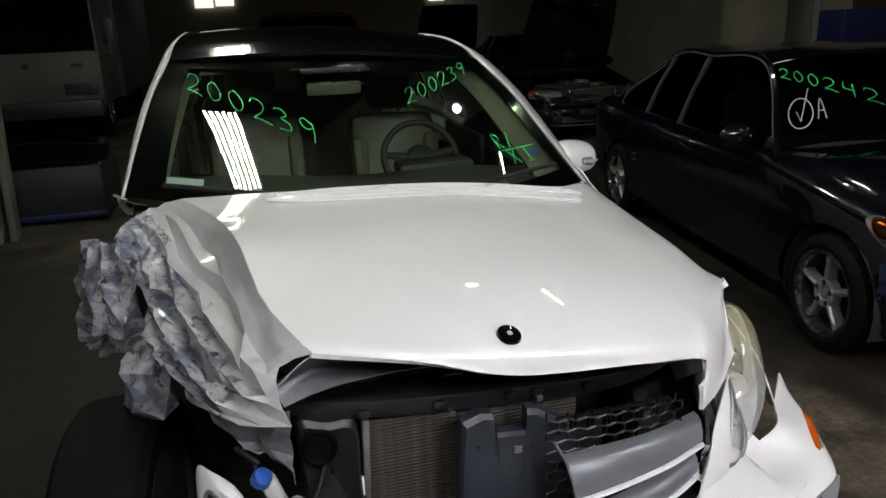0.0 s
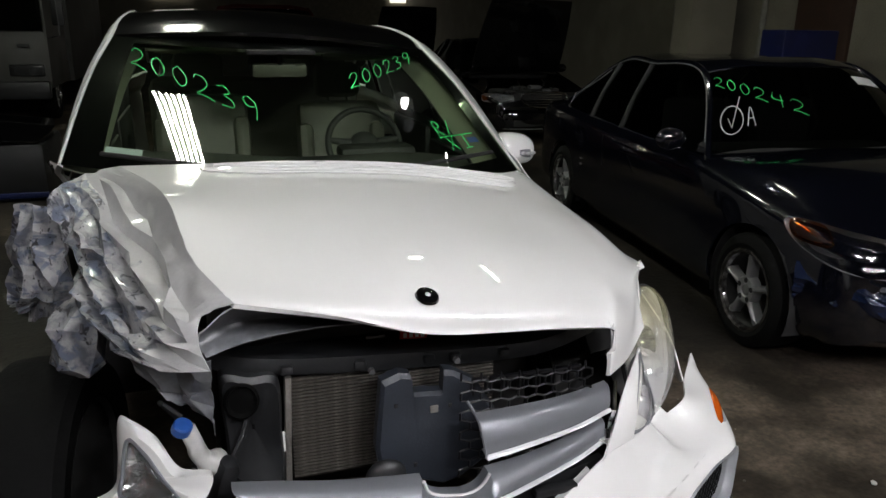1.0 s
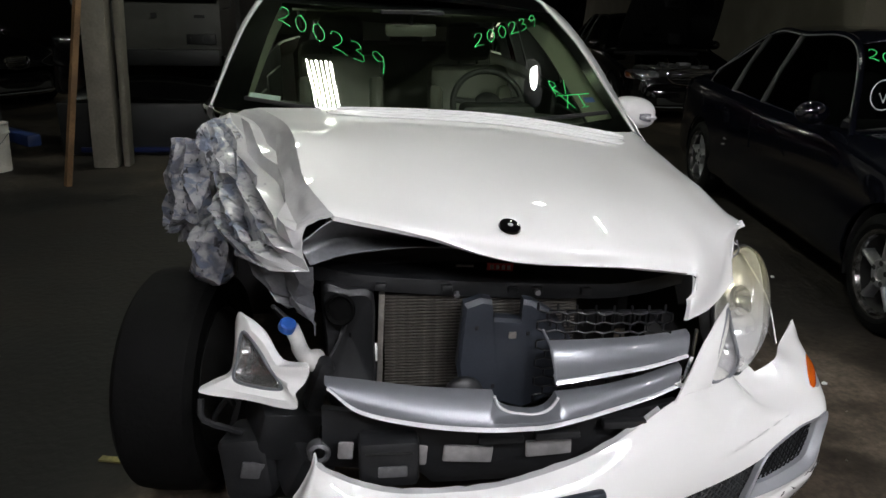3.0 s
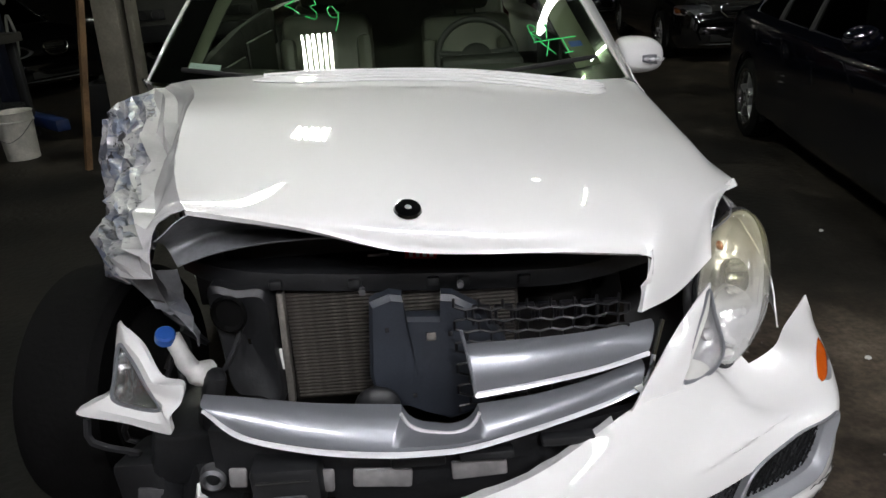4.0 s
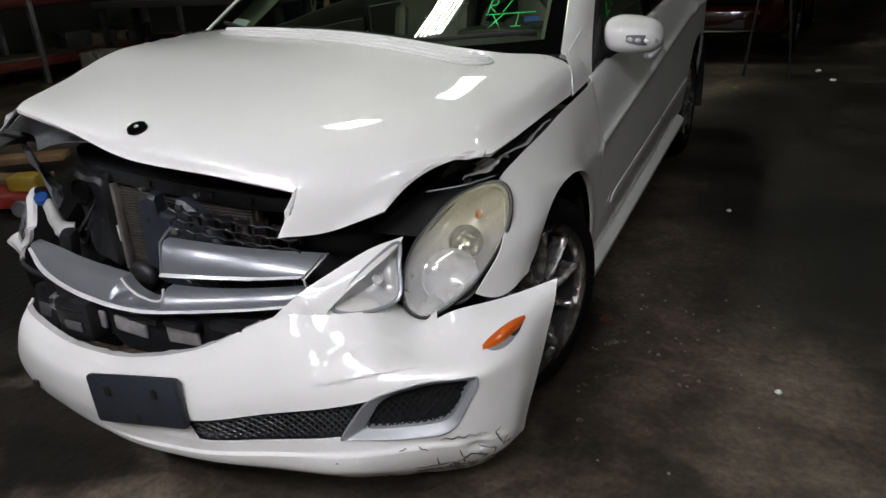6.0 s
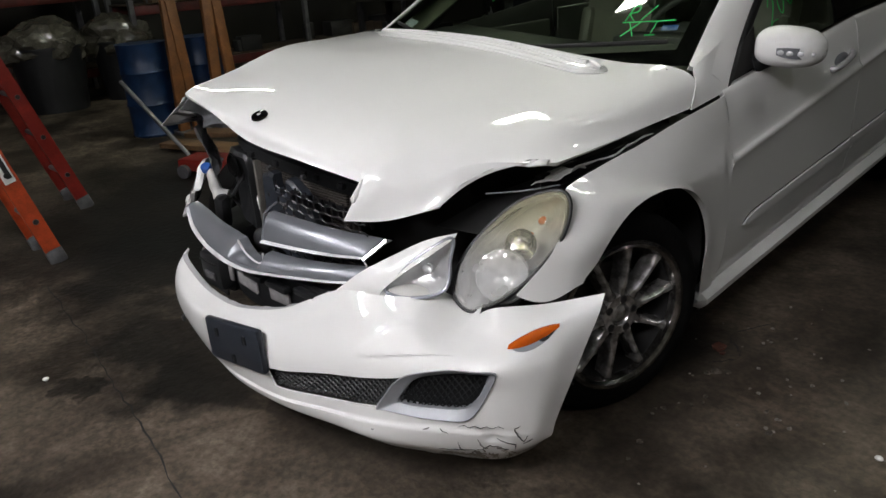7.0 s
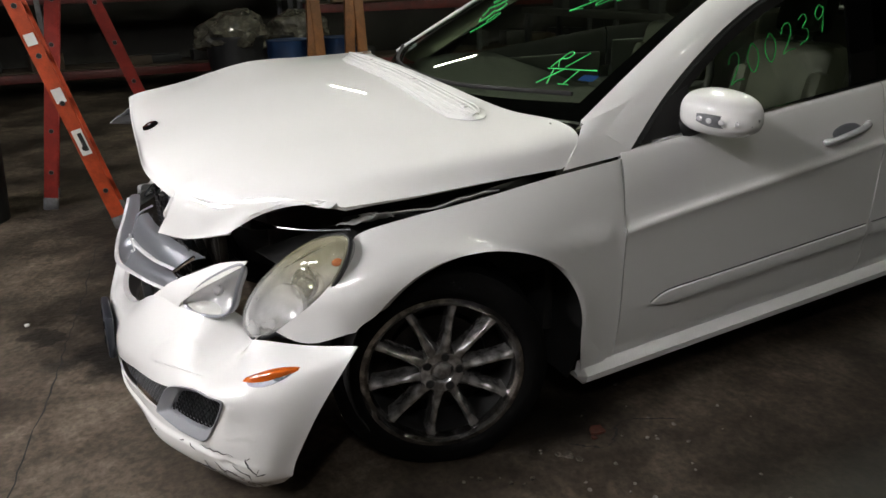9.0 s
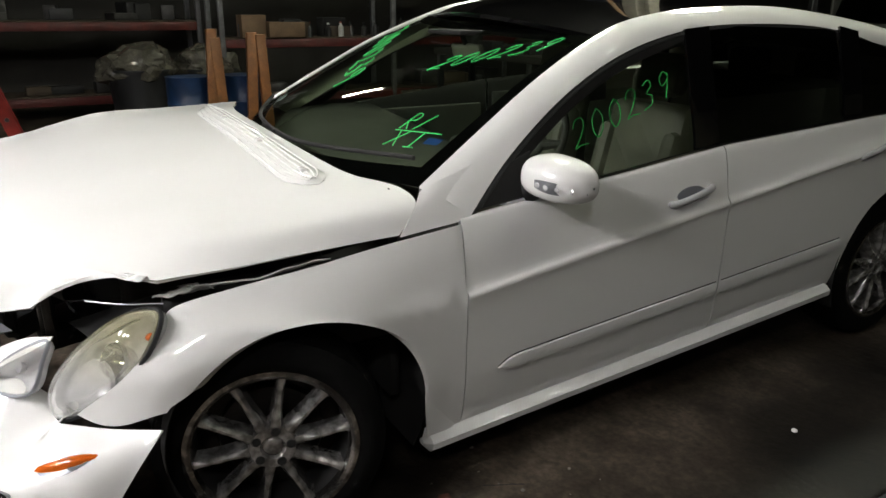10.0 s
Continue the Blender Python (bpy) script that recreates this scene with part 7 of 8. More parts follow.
        boxed("engine", (0, yh * 0.5, nose - 0.08), (W * 1.1, yh * 0.55, 0.18), INTERIOR, e, 0.05)
        random.seed(9)
        for k in range(8):
            boxed("engine_part", (random.uniform(-0.5, 0.5) * W, random.uniform(0.2, 0.8) * yh, nose + 0.02), (random.uniform(0.08, 0.2), random.uniform(0.08, 0.2), random.uniform(0.04, 0.1)), random.choice((PLASTIC, STEEL, INTERIOR)), e, 0.015)
    return e


SILVER_ALLOY = surf("silver_alloy", (0.34, 0.34, 0.35), 0.3, metal=0.5, var=0.15, scale=10)
SEDAN = dict(w=0.905, l=4.52, sill=0.20, belt=0.93, hood=0.97, nose=0.74, cowl=1.22, top=1.80, roof_end=3.10, deck=3.85, roof=1.45, ax=(0.63, 3.56), wheel=0.315, lamp=[(0.40, -0.04, -0.10), (0.58, -0.02, -0.005), (0.82, 0.09, 0.045), (0.955, 0.40, 0.045), (0.950, 0.32, -0.06), (0.86, 0.08, -0.14), (0.60, -0.04, -0.16)], grille=(0.16, 0.07, 0.66), alloy=SILVER_ALLOY)
sedan = other_car("black_sedan", "glossy black sedan with a damaged front bumper, parked beside the aisle", pose(3.075, 0.895, 0, 0, 0, -7.7), NAVY, SEDAN, trim=STEEL)
OLD = dict(w=0.90, l=4.8, sill=0.20, belt=0.92, hood=0.95, nose=0.72, cowl=1.45, top=2.25, roof_end=3.4, deck=4.0, roof=1.42, ax=(0.85, 3.68), wheel=0.315, lamp=[(0.52, 0.0, 0.0), (0.70, 0.02, 0.02), (0.95, 0.12, 0.02), (0.97, 0.18, -0.03), (0.95, 0.12, -0.09), (0.70, 0.02, -0.10), (0.52, 0.0, -0.09)], grille=(0.30, 0.085, 0.66), alloy=SILVER_ALLOY)
other_car("black_saloon", "black saloon with its bonnet raised, parked further back", pose(4.22, 8.15, 0, 0, 0, -4), BLACK, OLD, open_bonnet=True)
other_car("black_saloon", "dark saloon with its bonnet raised, far down the hall", pose(4.1, 14.2, 0, 0, 0, -2), BLACK, OLD, open_bonnet=True, dark_lamps=True)
SUV = dict(w=0.98, l=4.7, sill=0.34, belt=1.22, hood=1.22, nose=1.04, cowl=1.35, top=1.95, roof_end=3.9, deck=4.5, roof=1.86, ax=(0.90, 3.65), wheel=0.38, lamp=[(0.50, 0.0, 0.02), (0.70, 0.01, 0.05), (0.93, 0.10, 0.05), (0.97, 0.22, 0.0), (0.94, 0.12, -0.10), (0.70, 0.01, -0.11), (0.50, 0.0, -0.10)], grille=(0.36, 0.10, 0.95), alloy=SILVER_ALLOY)
other_car("red_truck", "dark red off-road car parked behind the wreck", pose(0.45, 7.9, 0, 0, 0, -3), MAROON, SUV)
other_car("black_car", "black car in the dark beyond the posts", pose(-5.0, 9.4, 0, 0, 0, 60), BLACK, SEDAN, dark_lamps=True)

# torn front corner of the sedan
TORN = surf("torn_blue_paint", (0.010, 0.018, 0.055), 0.25, var=0.3, scale=12, grain=80, coat=0.6)
folded("torn_bumper_corner", [[(-0.86, 0.30, 0.60), (-0.62, 0.02, 0.58), (-0.36, -0.06, 0.56)], [(-0.88, 0.26, 0.50), (-0.64, -0.04, 0.48), (-0.36, -0.09, 0.47)], [(-0.86, 0.28, 0.40), (-0.62, -0.01, 0.37), (-0.36, -0.05, 0.38)]], 8, 6, 0.03, 0.01, 5.0, TORN, sedan, "torn and folded dark blue bumper skin")
for k in range(3):
    boxed("broken_trim", (-0.62 + 0.10 * k, -0.05 - 0.015 * k, 0.545 - 0.05 * k), (0.16, 0.012, 0.022), STEEL, sedan, 0.004, Euler((0.2, 0.25 - 0.2 * k, 0.3)).to_matrix())

# writing on the sedan's windscreen


def on_sedan(u, v):
    """Across from the car's right to its left, and up the screen."""
    g = SKINS["black_sedan"]
    a, b = min(max(u, 0.0), 1.0) * 24, 1 + min(max(v, 0.0), 1.0) * 14
    i, j = min(int(a), 23), min(int(b), 59)
    f, h2 = a - i, b - j
    p = g[i][j].lerp(g[i][j + 1], h2).lerp(g[i + 1][j].lerp(g[i + 1][j + 1], h2), f)
    n_ = (g[i + 1][j] - g[i][j]).cross(g[i][j + 1] - g[i][j]).normalized()
    if n_.z < 0:
        n_ = -n_
    return p + n_ * 0.004


scrawl("marker_number", "200242", on_sedan, (0.040, 0.74), (0.070, -0.070), (0.0, 0.14), 1.0, 0.0024, GREEN, sedan, "green marker number 200242 on the glass")
scrawl("marker_note", "A", on_sedan, (0.20, 0.24), (0.06, 0.0), (0.0, 0.20), 1.0, 0.003, WHITEPEN, sedan)
bm = bmesh.new()
tube(bm, [on_sedan(0.12 + 0.06 * math.cos(k / 20 * math.tau), 0.32 + 0.15 * math.sin(k / 20 * math.tau)) for k in range(21)], 0.003, 5)
part("marker_note", bm, WHITEPEN, sedan)
bm = bmesh.new()
tube(bm, [on_sedan(0.10, 0.34), on_sedan(0.12, 0.24), on_sedan(0.17, 0.56)], 0.003, 5)
part("marker_note", bm, WHITEPEN, sedan)
bm = bmesh.new()
sheet(bm, [[on_sedan(0.74 + 0.17 * k / 5, v) for k in range(6)] for v in (0.70, 0.82)])
paper = part("windscreen_paper", bm, PAPER, sedan, "white paper strip with printed lines", thick=0.002)

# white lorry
# white paint taken down to near-black for the dim back of the hall
LORRY = surf("dimmed_white", (0.085, 0.085, 0.078), 0.5, var=0.2, scale=2)
lorry = thing("white_lorry", "white cab-over lorry standing at the back", "truck", m=pose(-3.75, 12.0, 0))
bm = bmesh.new()
rows = patch([[(-1.05, 0.05, 0.55), (-0.6, 0, 0.55), (0, -0.02, 0.55), (0.6, 0, 0.55), (1.05, 0.05, 0.55)], [(-1.08, 0.03, 1.0), (-0.6, -0.03, 1.0), (0, -0.05, 1.0), (0.6, -0.03, 1.0), (1.08, 0.03, 1.0)], [(-1.08, 0.06, 1.45), (-0.6, 0.0, 1.45), (0, -0.02, 1.45), (0.6, 0.0, 1.45), (1.08, 0.06, 1.45)]], 20, 12)
sheet(bm, rows)
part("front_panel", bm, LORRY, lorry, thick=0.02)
bm = bmesh.new()
sheet(bm, patch([[(-1.0, 0.04, 1.47), (0, -0.02, 1.47), (1.0, 0.04, 1.47)], [(-0.95, 0.30, 2.25), (0, 0.22, 2.25), (0.95, 0.30, 2.25)]], 12, 6))
part("windscreen", bm, DARKGLASS, lorry)
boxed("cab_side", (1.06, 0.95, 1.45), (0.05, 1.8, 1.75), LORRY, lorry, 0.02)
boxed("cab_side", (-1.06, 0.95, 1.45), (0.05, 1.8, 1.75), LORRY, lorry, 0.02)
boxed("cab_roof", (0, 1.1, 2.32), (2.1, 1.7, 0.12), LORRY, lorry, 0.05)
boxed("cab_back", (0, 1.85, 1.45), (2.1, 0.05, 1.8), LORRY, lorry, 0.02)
boxed("bumper", (0, 0.0, 0.55), (2.1, 0.18, 0.28), PLASTIC, lorry, 0.03)
for sx in (-1, 1):
    boxed("lamp_panel", (sx * 0.75, -0.02, 0.86), (0.5, 0.06, 0.18), PLASTIC, lorry, 0.02)
    for k in (-0.1, 0.1):
        bowl(Vector((sx * 0.75 + k, -0.06, 0.86)), 0.075, 0.05, CHROME, "lamp", lorry, Vector((0, -1, 0.05)).normalized())
    bm = bmesh.new()
    tube(bm, [(sx * 1.08, 0.1, 2.1), (sx * 1.30, -0.1, 2.0), (sx * 1.30, -0.1, 1.4), (sx * 1.10, 0.1, 1.35)], 0.015, 6)
    part("mirror_arm", bm, STEEL, lorry)
    boxed("door_mirror", (sx * 1.30, -0.08, 1.75), (0.18, 0.06, 0.40), PLASTIC, lorry, 0.02)
    wheel(lorry, pose(sx * 0.9, 0.9, 0.42, 0, 0, 0 if sx > 0 else 180), 0.42, 0.27, 0.22, 6)
boxed("badge", (0.0, -0.075, 1.25), (0.10, 0.01, 0.08), PLASTIC, lorry, 0.0)
boxed("name_bars", (0.75, -0.045, 1.24), (0.18, 0.01, 0.05), PLASTIC, lorry, 0.0)
bm = bmesh.new()
box(bm, (0, 4.6, 1.75), (2.3, 5.2, 2.4), 0.02)
# box painted darker still, for the little light on its side
part("box_body", bm, surf("dimmed_box", (0.05, 0.05, 0.045), 0.6, var=0.3, scale=2), lorry)
for sx in (-1, 1):
    wheel(lorry, pose(sx * 0.9, 5.6, 0.42, 0, 0, 0 if sx > 0 else 180), 0.42, 0.27, 0.22, 6)


# ---- things in the workshop ----
def ladder(m, label, paint, length, width=0.38, stickers=True):
    """A leaning ladder in its own frame: foot at the origin, rails along z, rungs along x."""
    e = thing("ladder", label, "ladder", "ladders", m)
    for sx in (0, 1):
        bm = bmesh.new()
        prof = [(-0.045, 0.0), (0.045, 0.0), (0.045, 0.022), (0.037, 0.022), (0.037, 0.006), (-0.037, 0.006), (-0.037, 0.022), (-0.045, 0.022)]
        f = 1 if sx == 0 else -1
        rows = [[Vector((sx * width + f * b, a, z)) for a, b in prof] for z in (0.07, length)]
        sheet(bm, rows, closed=True)
        r = part("rail", bm, paint, e, smooth=False)
        bm = bmesh.new()
        box(bm, (sx * width + f * 0.012, 0, 0.045), (0.030, 0.10, 0.10), 0.012)
        part("foot", bm, STEEL, e, "worn grey rubber foot")
        if sx == 1 and stickers:
            for z, hh in ((0.62, 0.17), (0.93, 0.09), (1.28, 0.07)):
                s = boxed("sticker", (width + 0.003, 0.0, z), (0.003, 0.06, hh), PAPER, r, 0.0)
                if hh > 0.1:
                    boxed("sticker_bar", (width + 0.0055, 0.008, z), (0.002, 0.026, hh * 0.7), PLASTIC, s, 0.0)
    k = 0
    z = 0.28
    while z < length:
        bm = bmesh.new()
        tube(bm, [(-0.006, 0, z), (width + 0.006, 0, z)], 0.017, 10)
        part("rung", bm, STEEL, e)
        bm = bmesh.new()
        tube(bm, [(width + 0.001, 0, z), (width + 0.007, 0, z)], 0.014, 10)
        part("rung_end", bm, INTERIOR, e)
        z += 0.30
    return e


def lean(foot, top, roll=0.0):
    """A frame at foot whose z runs towards top and whose x lies level."""
    f, t = Vector(foot), Vector(top)
    z = (t - f).normalized()
    x = Vector((1, 0, 0))
    x = (x - z * x.dot(z)).normalized()
    y = z.cross(x)
    r = Matrix((x, y, z)).transposed().to_4x4()
    return Matrix.Translation(f) @ r @ pose(0, 0, 0, 0, 0, roll)


ladder(lean((-2.68, -0.01, 0), (-2.68, -0.60, 2.33)), "orange fibreglass ladder leaning with its feet on the floor", LADDER_ORANGE, 2.6)
ladder(lean((-3.68, 0.49, 0), (-3.68, -0.05, 1.8)), "dark red ladder leaning behind the orange one", RED, 2.6, stickers=False)
ladder(lean((-3.35, -0.48, 0), (-3.35, -0.20, 1.45)), "red ladder legs propped up behind the orange ladder", RED, 2.4, 0.34, False)


def bucket(x, y, label, r=0.150, hgt=0.37, dirty=True):
    e = thing("bucket", label, "bucket", "buckets", pose(x, y, 0))
    bm = bmesh.new()
    rows = []
    for rr, z in ((0.01, 0.012), (r * 0.84, 0.012), (r * 0.84, 0.0), (r * 0.86, 0.0), (r * 0.93, hgt * 0.55), (r * 0.97, hgt * 0.78), (r * 1.04, hgt * 0.79), (r * 1.04, hgt * 0.82), (r * 0.99, hgt * 0.83), (r * 1.01, hgt * 0.97), (r * 1.06, hgt), (r * 1.0, hgt), (r * 0.95, hgt * 0.9), (r * 0.86, 0.03), (0.01, 0.03)):
        rows.append([Vector((rr * math.cos(k / 32 * math.tau), rr * math.sin(k / 32 * math.tau), z)) for k in range(32)])
    sheet(bm, rows, closed=True)
    part("tub", bm, BUCKET, e)
    bm = bmesh.new()
    tube(bm, cr([(-r * 1.05, 0, hgt * 0.8), (-r * 0.7, -r * 0.9, hgt * 0.55), (0, -r * 1.15, hgt * 0.42), (r * 0.7, -r * 0.9, hgt * 0.55), (r * 1.05, 0, hgt * 0.8)], 18), 0.004, 5)
    part("wire_handle", bm, STEEL, e)
    return e


b = bucket(-3.63, 4.42, "dirty white plastic bucket with a dark rag over the rim", 0.165, 0.44)
bm = bmesh.new()
sheet(bm, patch([[(-3.60, 4.28, 0.40), (-3.56, 4.26, 0.38), (-3.50, 4.28, 0.36)], [(-3.62, 4.36, 0.455), (-3.55, 4.34, 0.46), (-3.47, 4.36, 0.44)], [(-3.60, 4.50, 0.40), (-3.55, 4.50, 0.42), (-3.50, 4.48, 0.41)]], 8, 8))
tagged(part("rag", bm, INTERIOR, thick=0.006), "dark rag hanging over the bucket rim", "rag")
bucket(-3.72, 5.56, "white plastic bucket standing by the post", 0.165, 0.44)

# stack of dark body panels behind the post
stack = thing("panel_stack", "glossy black body panels stacked on a dark crate", "car parts", m=pose(-2.62, 6.75, 0))
boxed("crate", (0.0, 0.0, 0.27), (1.50, 1.0, 0.54), PLASTIC, stack, 0.03)
bm = bmesh.new()
sheet(bm, patch([[(-0.60, -0.50, 0.56), (0.0, -0.54, 0.60), (0.72, -0.50, 0.56)], [(-0.60, 0.0, 0.66), (0.05, 0.0, 0.69), (0.78, 0.0, 0.63)], [(-0.60, 0.50, 0.70), (0.0, 0.50, 0.72), (0.70, 0.50, 0.66)]], 18, 12))
part("bonnet_panel", bm, BLACK, stack, "loose glossy black bonnet", thick=0.012)
boxed("door_panel", (-0.62, 0.15, 0.85), (0.60, 0.30, 0.62), BLACK, stack, 0.06, Euler((radians(-8), 0, 0)).to_matrix(), "black door stood on edge")
boxed("crate_rail", (0.1, -0.515, 0.06), (1.3, 0.03, 0.05), BLUE, stack, 0.006)

# white post and timber
post = thing("white_post", "white-painted timber post with boards", "post", m=pose(-2.73, 5.72, 0))
bm = bmesh.new()
for v in box(bm, (0, 0, 2.6), (0.22, 0.20, 5.2), 0.012):
    v.co.x += 0.06 * v.co.z / 1.6 - 0.02
part("post_core", bm, surf("white_wood", (0.25, 0.23, 0.19), 0.7, var=0.25, scale=5, grain=40), post)
bm = bmesh.new()
for v in box(bm, (0.16, 0.04, 2.6), (0.06, 0.16, 5.2), 0.01):
    v.co.x += 0.075 * v.co.z / 1.6
part("side_board", bm, surf("white_board", (0.20, 0.185, 0.15), 0.7, var=0.25, scale=5, grain=40), post)
bm = bmesh.new()
tube(bm, [(-2.85, 4.92, 0.0), (-2.28, 5.2, 3.6)], 0.034, 4)
tagged(part("timber_stick", bm, WOOD, smooth=False), "bare brown timber leaning by the white post", "timber")
# lift column with painted letters
col = thing("lift_column", "dark blue vehicle lift column with pale letters", "lift", m=pose(-4.62, 7.0, 0, 0, 0, 6))
bm = bmesh.new()
box(bm, (0, 0, 1.9), (0.40, 0.34, 3.8), 0.02)
part("column", bm, surf("navy_steel", (0.006, 0.010, 0.030), 0.5, var=0.3, scale=4), col)
boxed("base_plate", (0, 0, 0.015), (0.7, 0.6, 0.03), STEEL, col, 0.005)
boxed("lift_arm", (0.55, -0.45, 0.16), (0.14, 1.2, 0.12), surf("blue_arm", (0.012, 0.03, 0.12), 0.5, var=0.3), col, 0.02, Euler((0, 0, 0.7)).to_matrix())
PALE = surf("pale_letters", (0.14, 0.14, 0.13), 0.7, var=0.3, scale=20)
for k, ch in enumerate("DPAR"):
    cu = bpy.data.curves.new("letter", "FONT")
    cu.body, cu.size, cu.extrude, cu.align_x = ch, 0.24, 0.003, "CENTER"
    tmp = bpy.data.objects.new("letter", cu)
    scene.collection.objects.link(tmp)
    me = bpy.data.meshes.new_from_object(tmp.evaluated_get(bpy.context.evaluated_depsgraph_get()))
    bpy.data.objects.remove(tmp)
    me.materials.clear()
    me.materials.append(PALE)
    o = new("letter", me)
    o.parent = col
    o.matrix_basis = pose(-0.02, -0.176, (1.75, 1.40, 1.17, 0.95)[k], 90, 0, 0)
for z in (1.55, 1.0):
    bm = bmesh.new()
    tube(bm, [*loop([(0.36, -0.1, z + 0.22), (0.40, -0.1, z), (0.36, -0.1, z - 0.22), (0.32, -0.1, z)], 20), (0.36, -0.1, z + 0.22)], 0.015, 6, False)
    part("cable_loop", bm, surf("grey_cable", (0.16, 0.16, 0.15), 0.6), col)


# workbench and crate beyond
bench = thing("workbench", "low workbench with a pale worn edge", "bench", m=pose(-5.6, 6.3, 0))
boxed("bench_top", (0, 0, 1.02), (3.2, 0.7, 0.09), surf("worn_bench", (0.032, 0.030, 0.027), 0.7, var=0.3, scale=4), bench, 0.01)
for x in (-1.5, 1.5):
    for y in (-0.28, 0.28):
        boxed("leg", (x, y, 0.49), (0.08, 0.08, 0.98), PLASTIC, bench, 0.005)
boxed("shelf", (0, 0, 0.35), (3.0, 0.6, 0.04), PLASTIC, bench, 0.005)
random.seed(21)
for k in range(12):
    s = (random.uniform(0.12, 0.35), random.uniform(0.12, 0.3), random.uniform(0.08, 0.28))
    low = k % 2
    o = boxed(random.choice(("toolbox", "parts_box", "tin")), (-5.6 + random.uniform(-1.35, 1.35), 6.3 + random.uniform(-0.15, 0.15), (0.37 if low else 1.065) + s[2] / 2), s, random.choice((PLASTIC, RUBBER, INTERIOR, INTERIOR)), None, 0.012)
    tagged(o, "dark box of parts lying on the workbench", "box", "bench clutter")
crate = thing("white_crate", "pale open crate standing on the floor", "crate", m=pose(-6.3, 5.3, 0, 0, 0, 20))
for c, s in (((0, 0, 0.03), (0.5, 0.4, 0.05)), ((0.24, 0, 0.28), (0.05, 0.4, 0.5)), ((-0.24, 0, 0.28), (0.05, 0.4, 0.5)), ((0, 0.19, 0.28), (0.5, 0.03, 0.5))):
    boxed("panel", c, s, BAG, crate, 0.008)


# west side: racking with red beams, bin, orange stands
def rack(x, y0, y1, levels, label):
    e = thing("parts_rack", label, "shelving", "racks", pose(x, 0, 0))
    for y in (y0, (y0 + y1) / 2, y1):
        for dx in (-0.4, 0.4):
            boxed("upright", (dx, y, 1.5), (0.07, 0.07, 3.0), STEEL, e, 0.004)
    for z in levels:
        for dx in (-0.4, 0.4):
            boxed("beam", (dx, (y0 + y1) / 2, z), (0.05, y1 - y0, 0.12), RACKRED, e, 0.006)
        boxed("deck", (0, (y0 + y1) / 2, z + 0.075), (0.85, y1 - y0, 0.02), DARKBOX, e, 0.004)
    return e


# darker copies of metal, cardboard and red: the racks' dim light is in the colour
DARKJUNK = surf("dimmed_metal", (0.06, 0.058, 0.055), 0.5, metal=0.3, var=0.4, scale=9)
DARKBOX = surf("dimmed_cardboard", (0.075, 0.052, 0.032), 0.8, var=0.3, scale=7)
RACKRED = surf("dimmed_red_beam", (0.13, 0.014, 0.010), 0.55, var=0.35, scale=6)
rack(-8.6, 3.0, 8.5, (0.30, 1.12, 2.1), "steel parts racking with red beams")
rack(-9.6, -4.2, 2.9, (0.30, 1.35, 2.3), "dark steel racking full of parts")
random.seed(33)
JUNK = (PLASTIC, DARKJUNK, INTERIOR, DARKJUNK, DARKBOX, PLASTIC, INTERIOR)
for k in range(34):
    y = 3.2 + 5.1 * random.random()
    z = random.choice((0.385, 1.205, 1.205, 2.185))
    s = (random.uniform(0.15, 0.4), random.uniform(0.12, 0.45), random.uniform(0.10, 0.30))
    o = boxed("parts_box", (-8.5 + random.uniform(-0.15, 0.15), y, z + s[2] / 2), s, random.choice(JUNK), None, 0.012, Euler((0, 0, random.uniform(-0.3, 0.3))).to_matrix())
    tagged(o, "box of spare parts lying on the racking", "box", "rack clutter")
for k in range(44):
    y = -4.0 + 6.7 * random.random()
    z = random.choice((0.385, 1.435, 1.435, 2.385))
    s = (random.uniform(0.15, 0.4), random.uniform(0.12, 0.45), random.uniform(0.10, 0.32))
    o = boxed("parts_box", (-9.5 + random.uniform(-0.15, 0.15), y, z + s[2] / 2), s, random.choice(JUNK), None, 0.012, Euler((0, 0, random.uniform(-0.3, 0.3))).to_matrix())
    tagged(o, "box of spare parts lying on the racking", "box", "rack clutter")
for k in range(16):
    y = 3.3 + 0.22 * k + random.uniform(-0.05, 0.05)
    e = thing("bottle", "small fluid bottle standing on the red-beamed shelf", "bottle", "bottles", pose(-8.28, y, 1.205))
    bm = bmesh.new()
    hgt = random.uniform(0.16, 0.26)
    rows = [[Vector((r * math.cos(q / 12 * math.tau), r * math.sin(q / 12 * math.tau), z)) for q in range(12)] for r, z in ((0.002, 0), (0.045, 0), (0.045, hgt * 0.7), (0.018, hgt * 0.88), (0.018, hgt), (0.002, hgt))]
    sheet(bm, rows, closed=True)
    part("bottle_body", bm, random.choice((BAG, STEEL, MILKY, PLASTIC, INTERIOR)), e)
    boxed("cap", (0, 0, hgt + 0.01), (0.034, 0.034, 0.03), random.choice((PLASTIC, RED, PAPER)), e, 0.006)
for y, w, hh in ((3.45, 0.36, 0.32), (3.95, 0.55, 0.22)):
    tagged(boxed("cardboard_box", (-8.25, y, 1.205 + hh / 2), (0.3, w, hh), CARDBOARD, None, 0.008), "brown cardboard box on the red-beamed shelf", "box", "cardboard boxes")


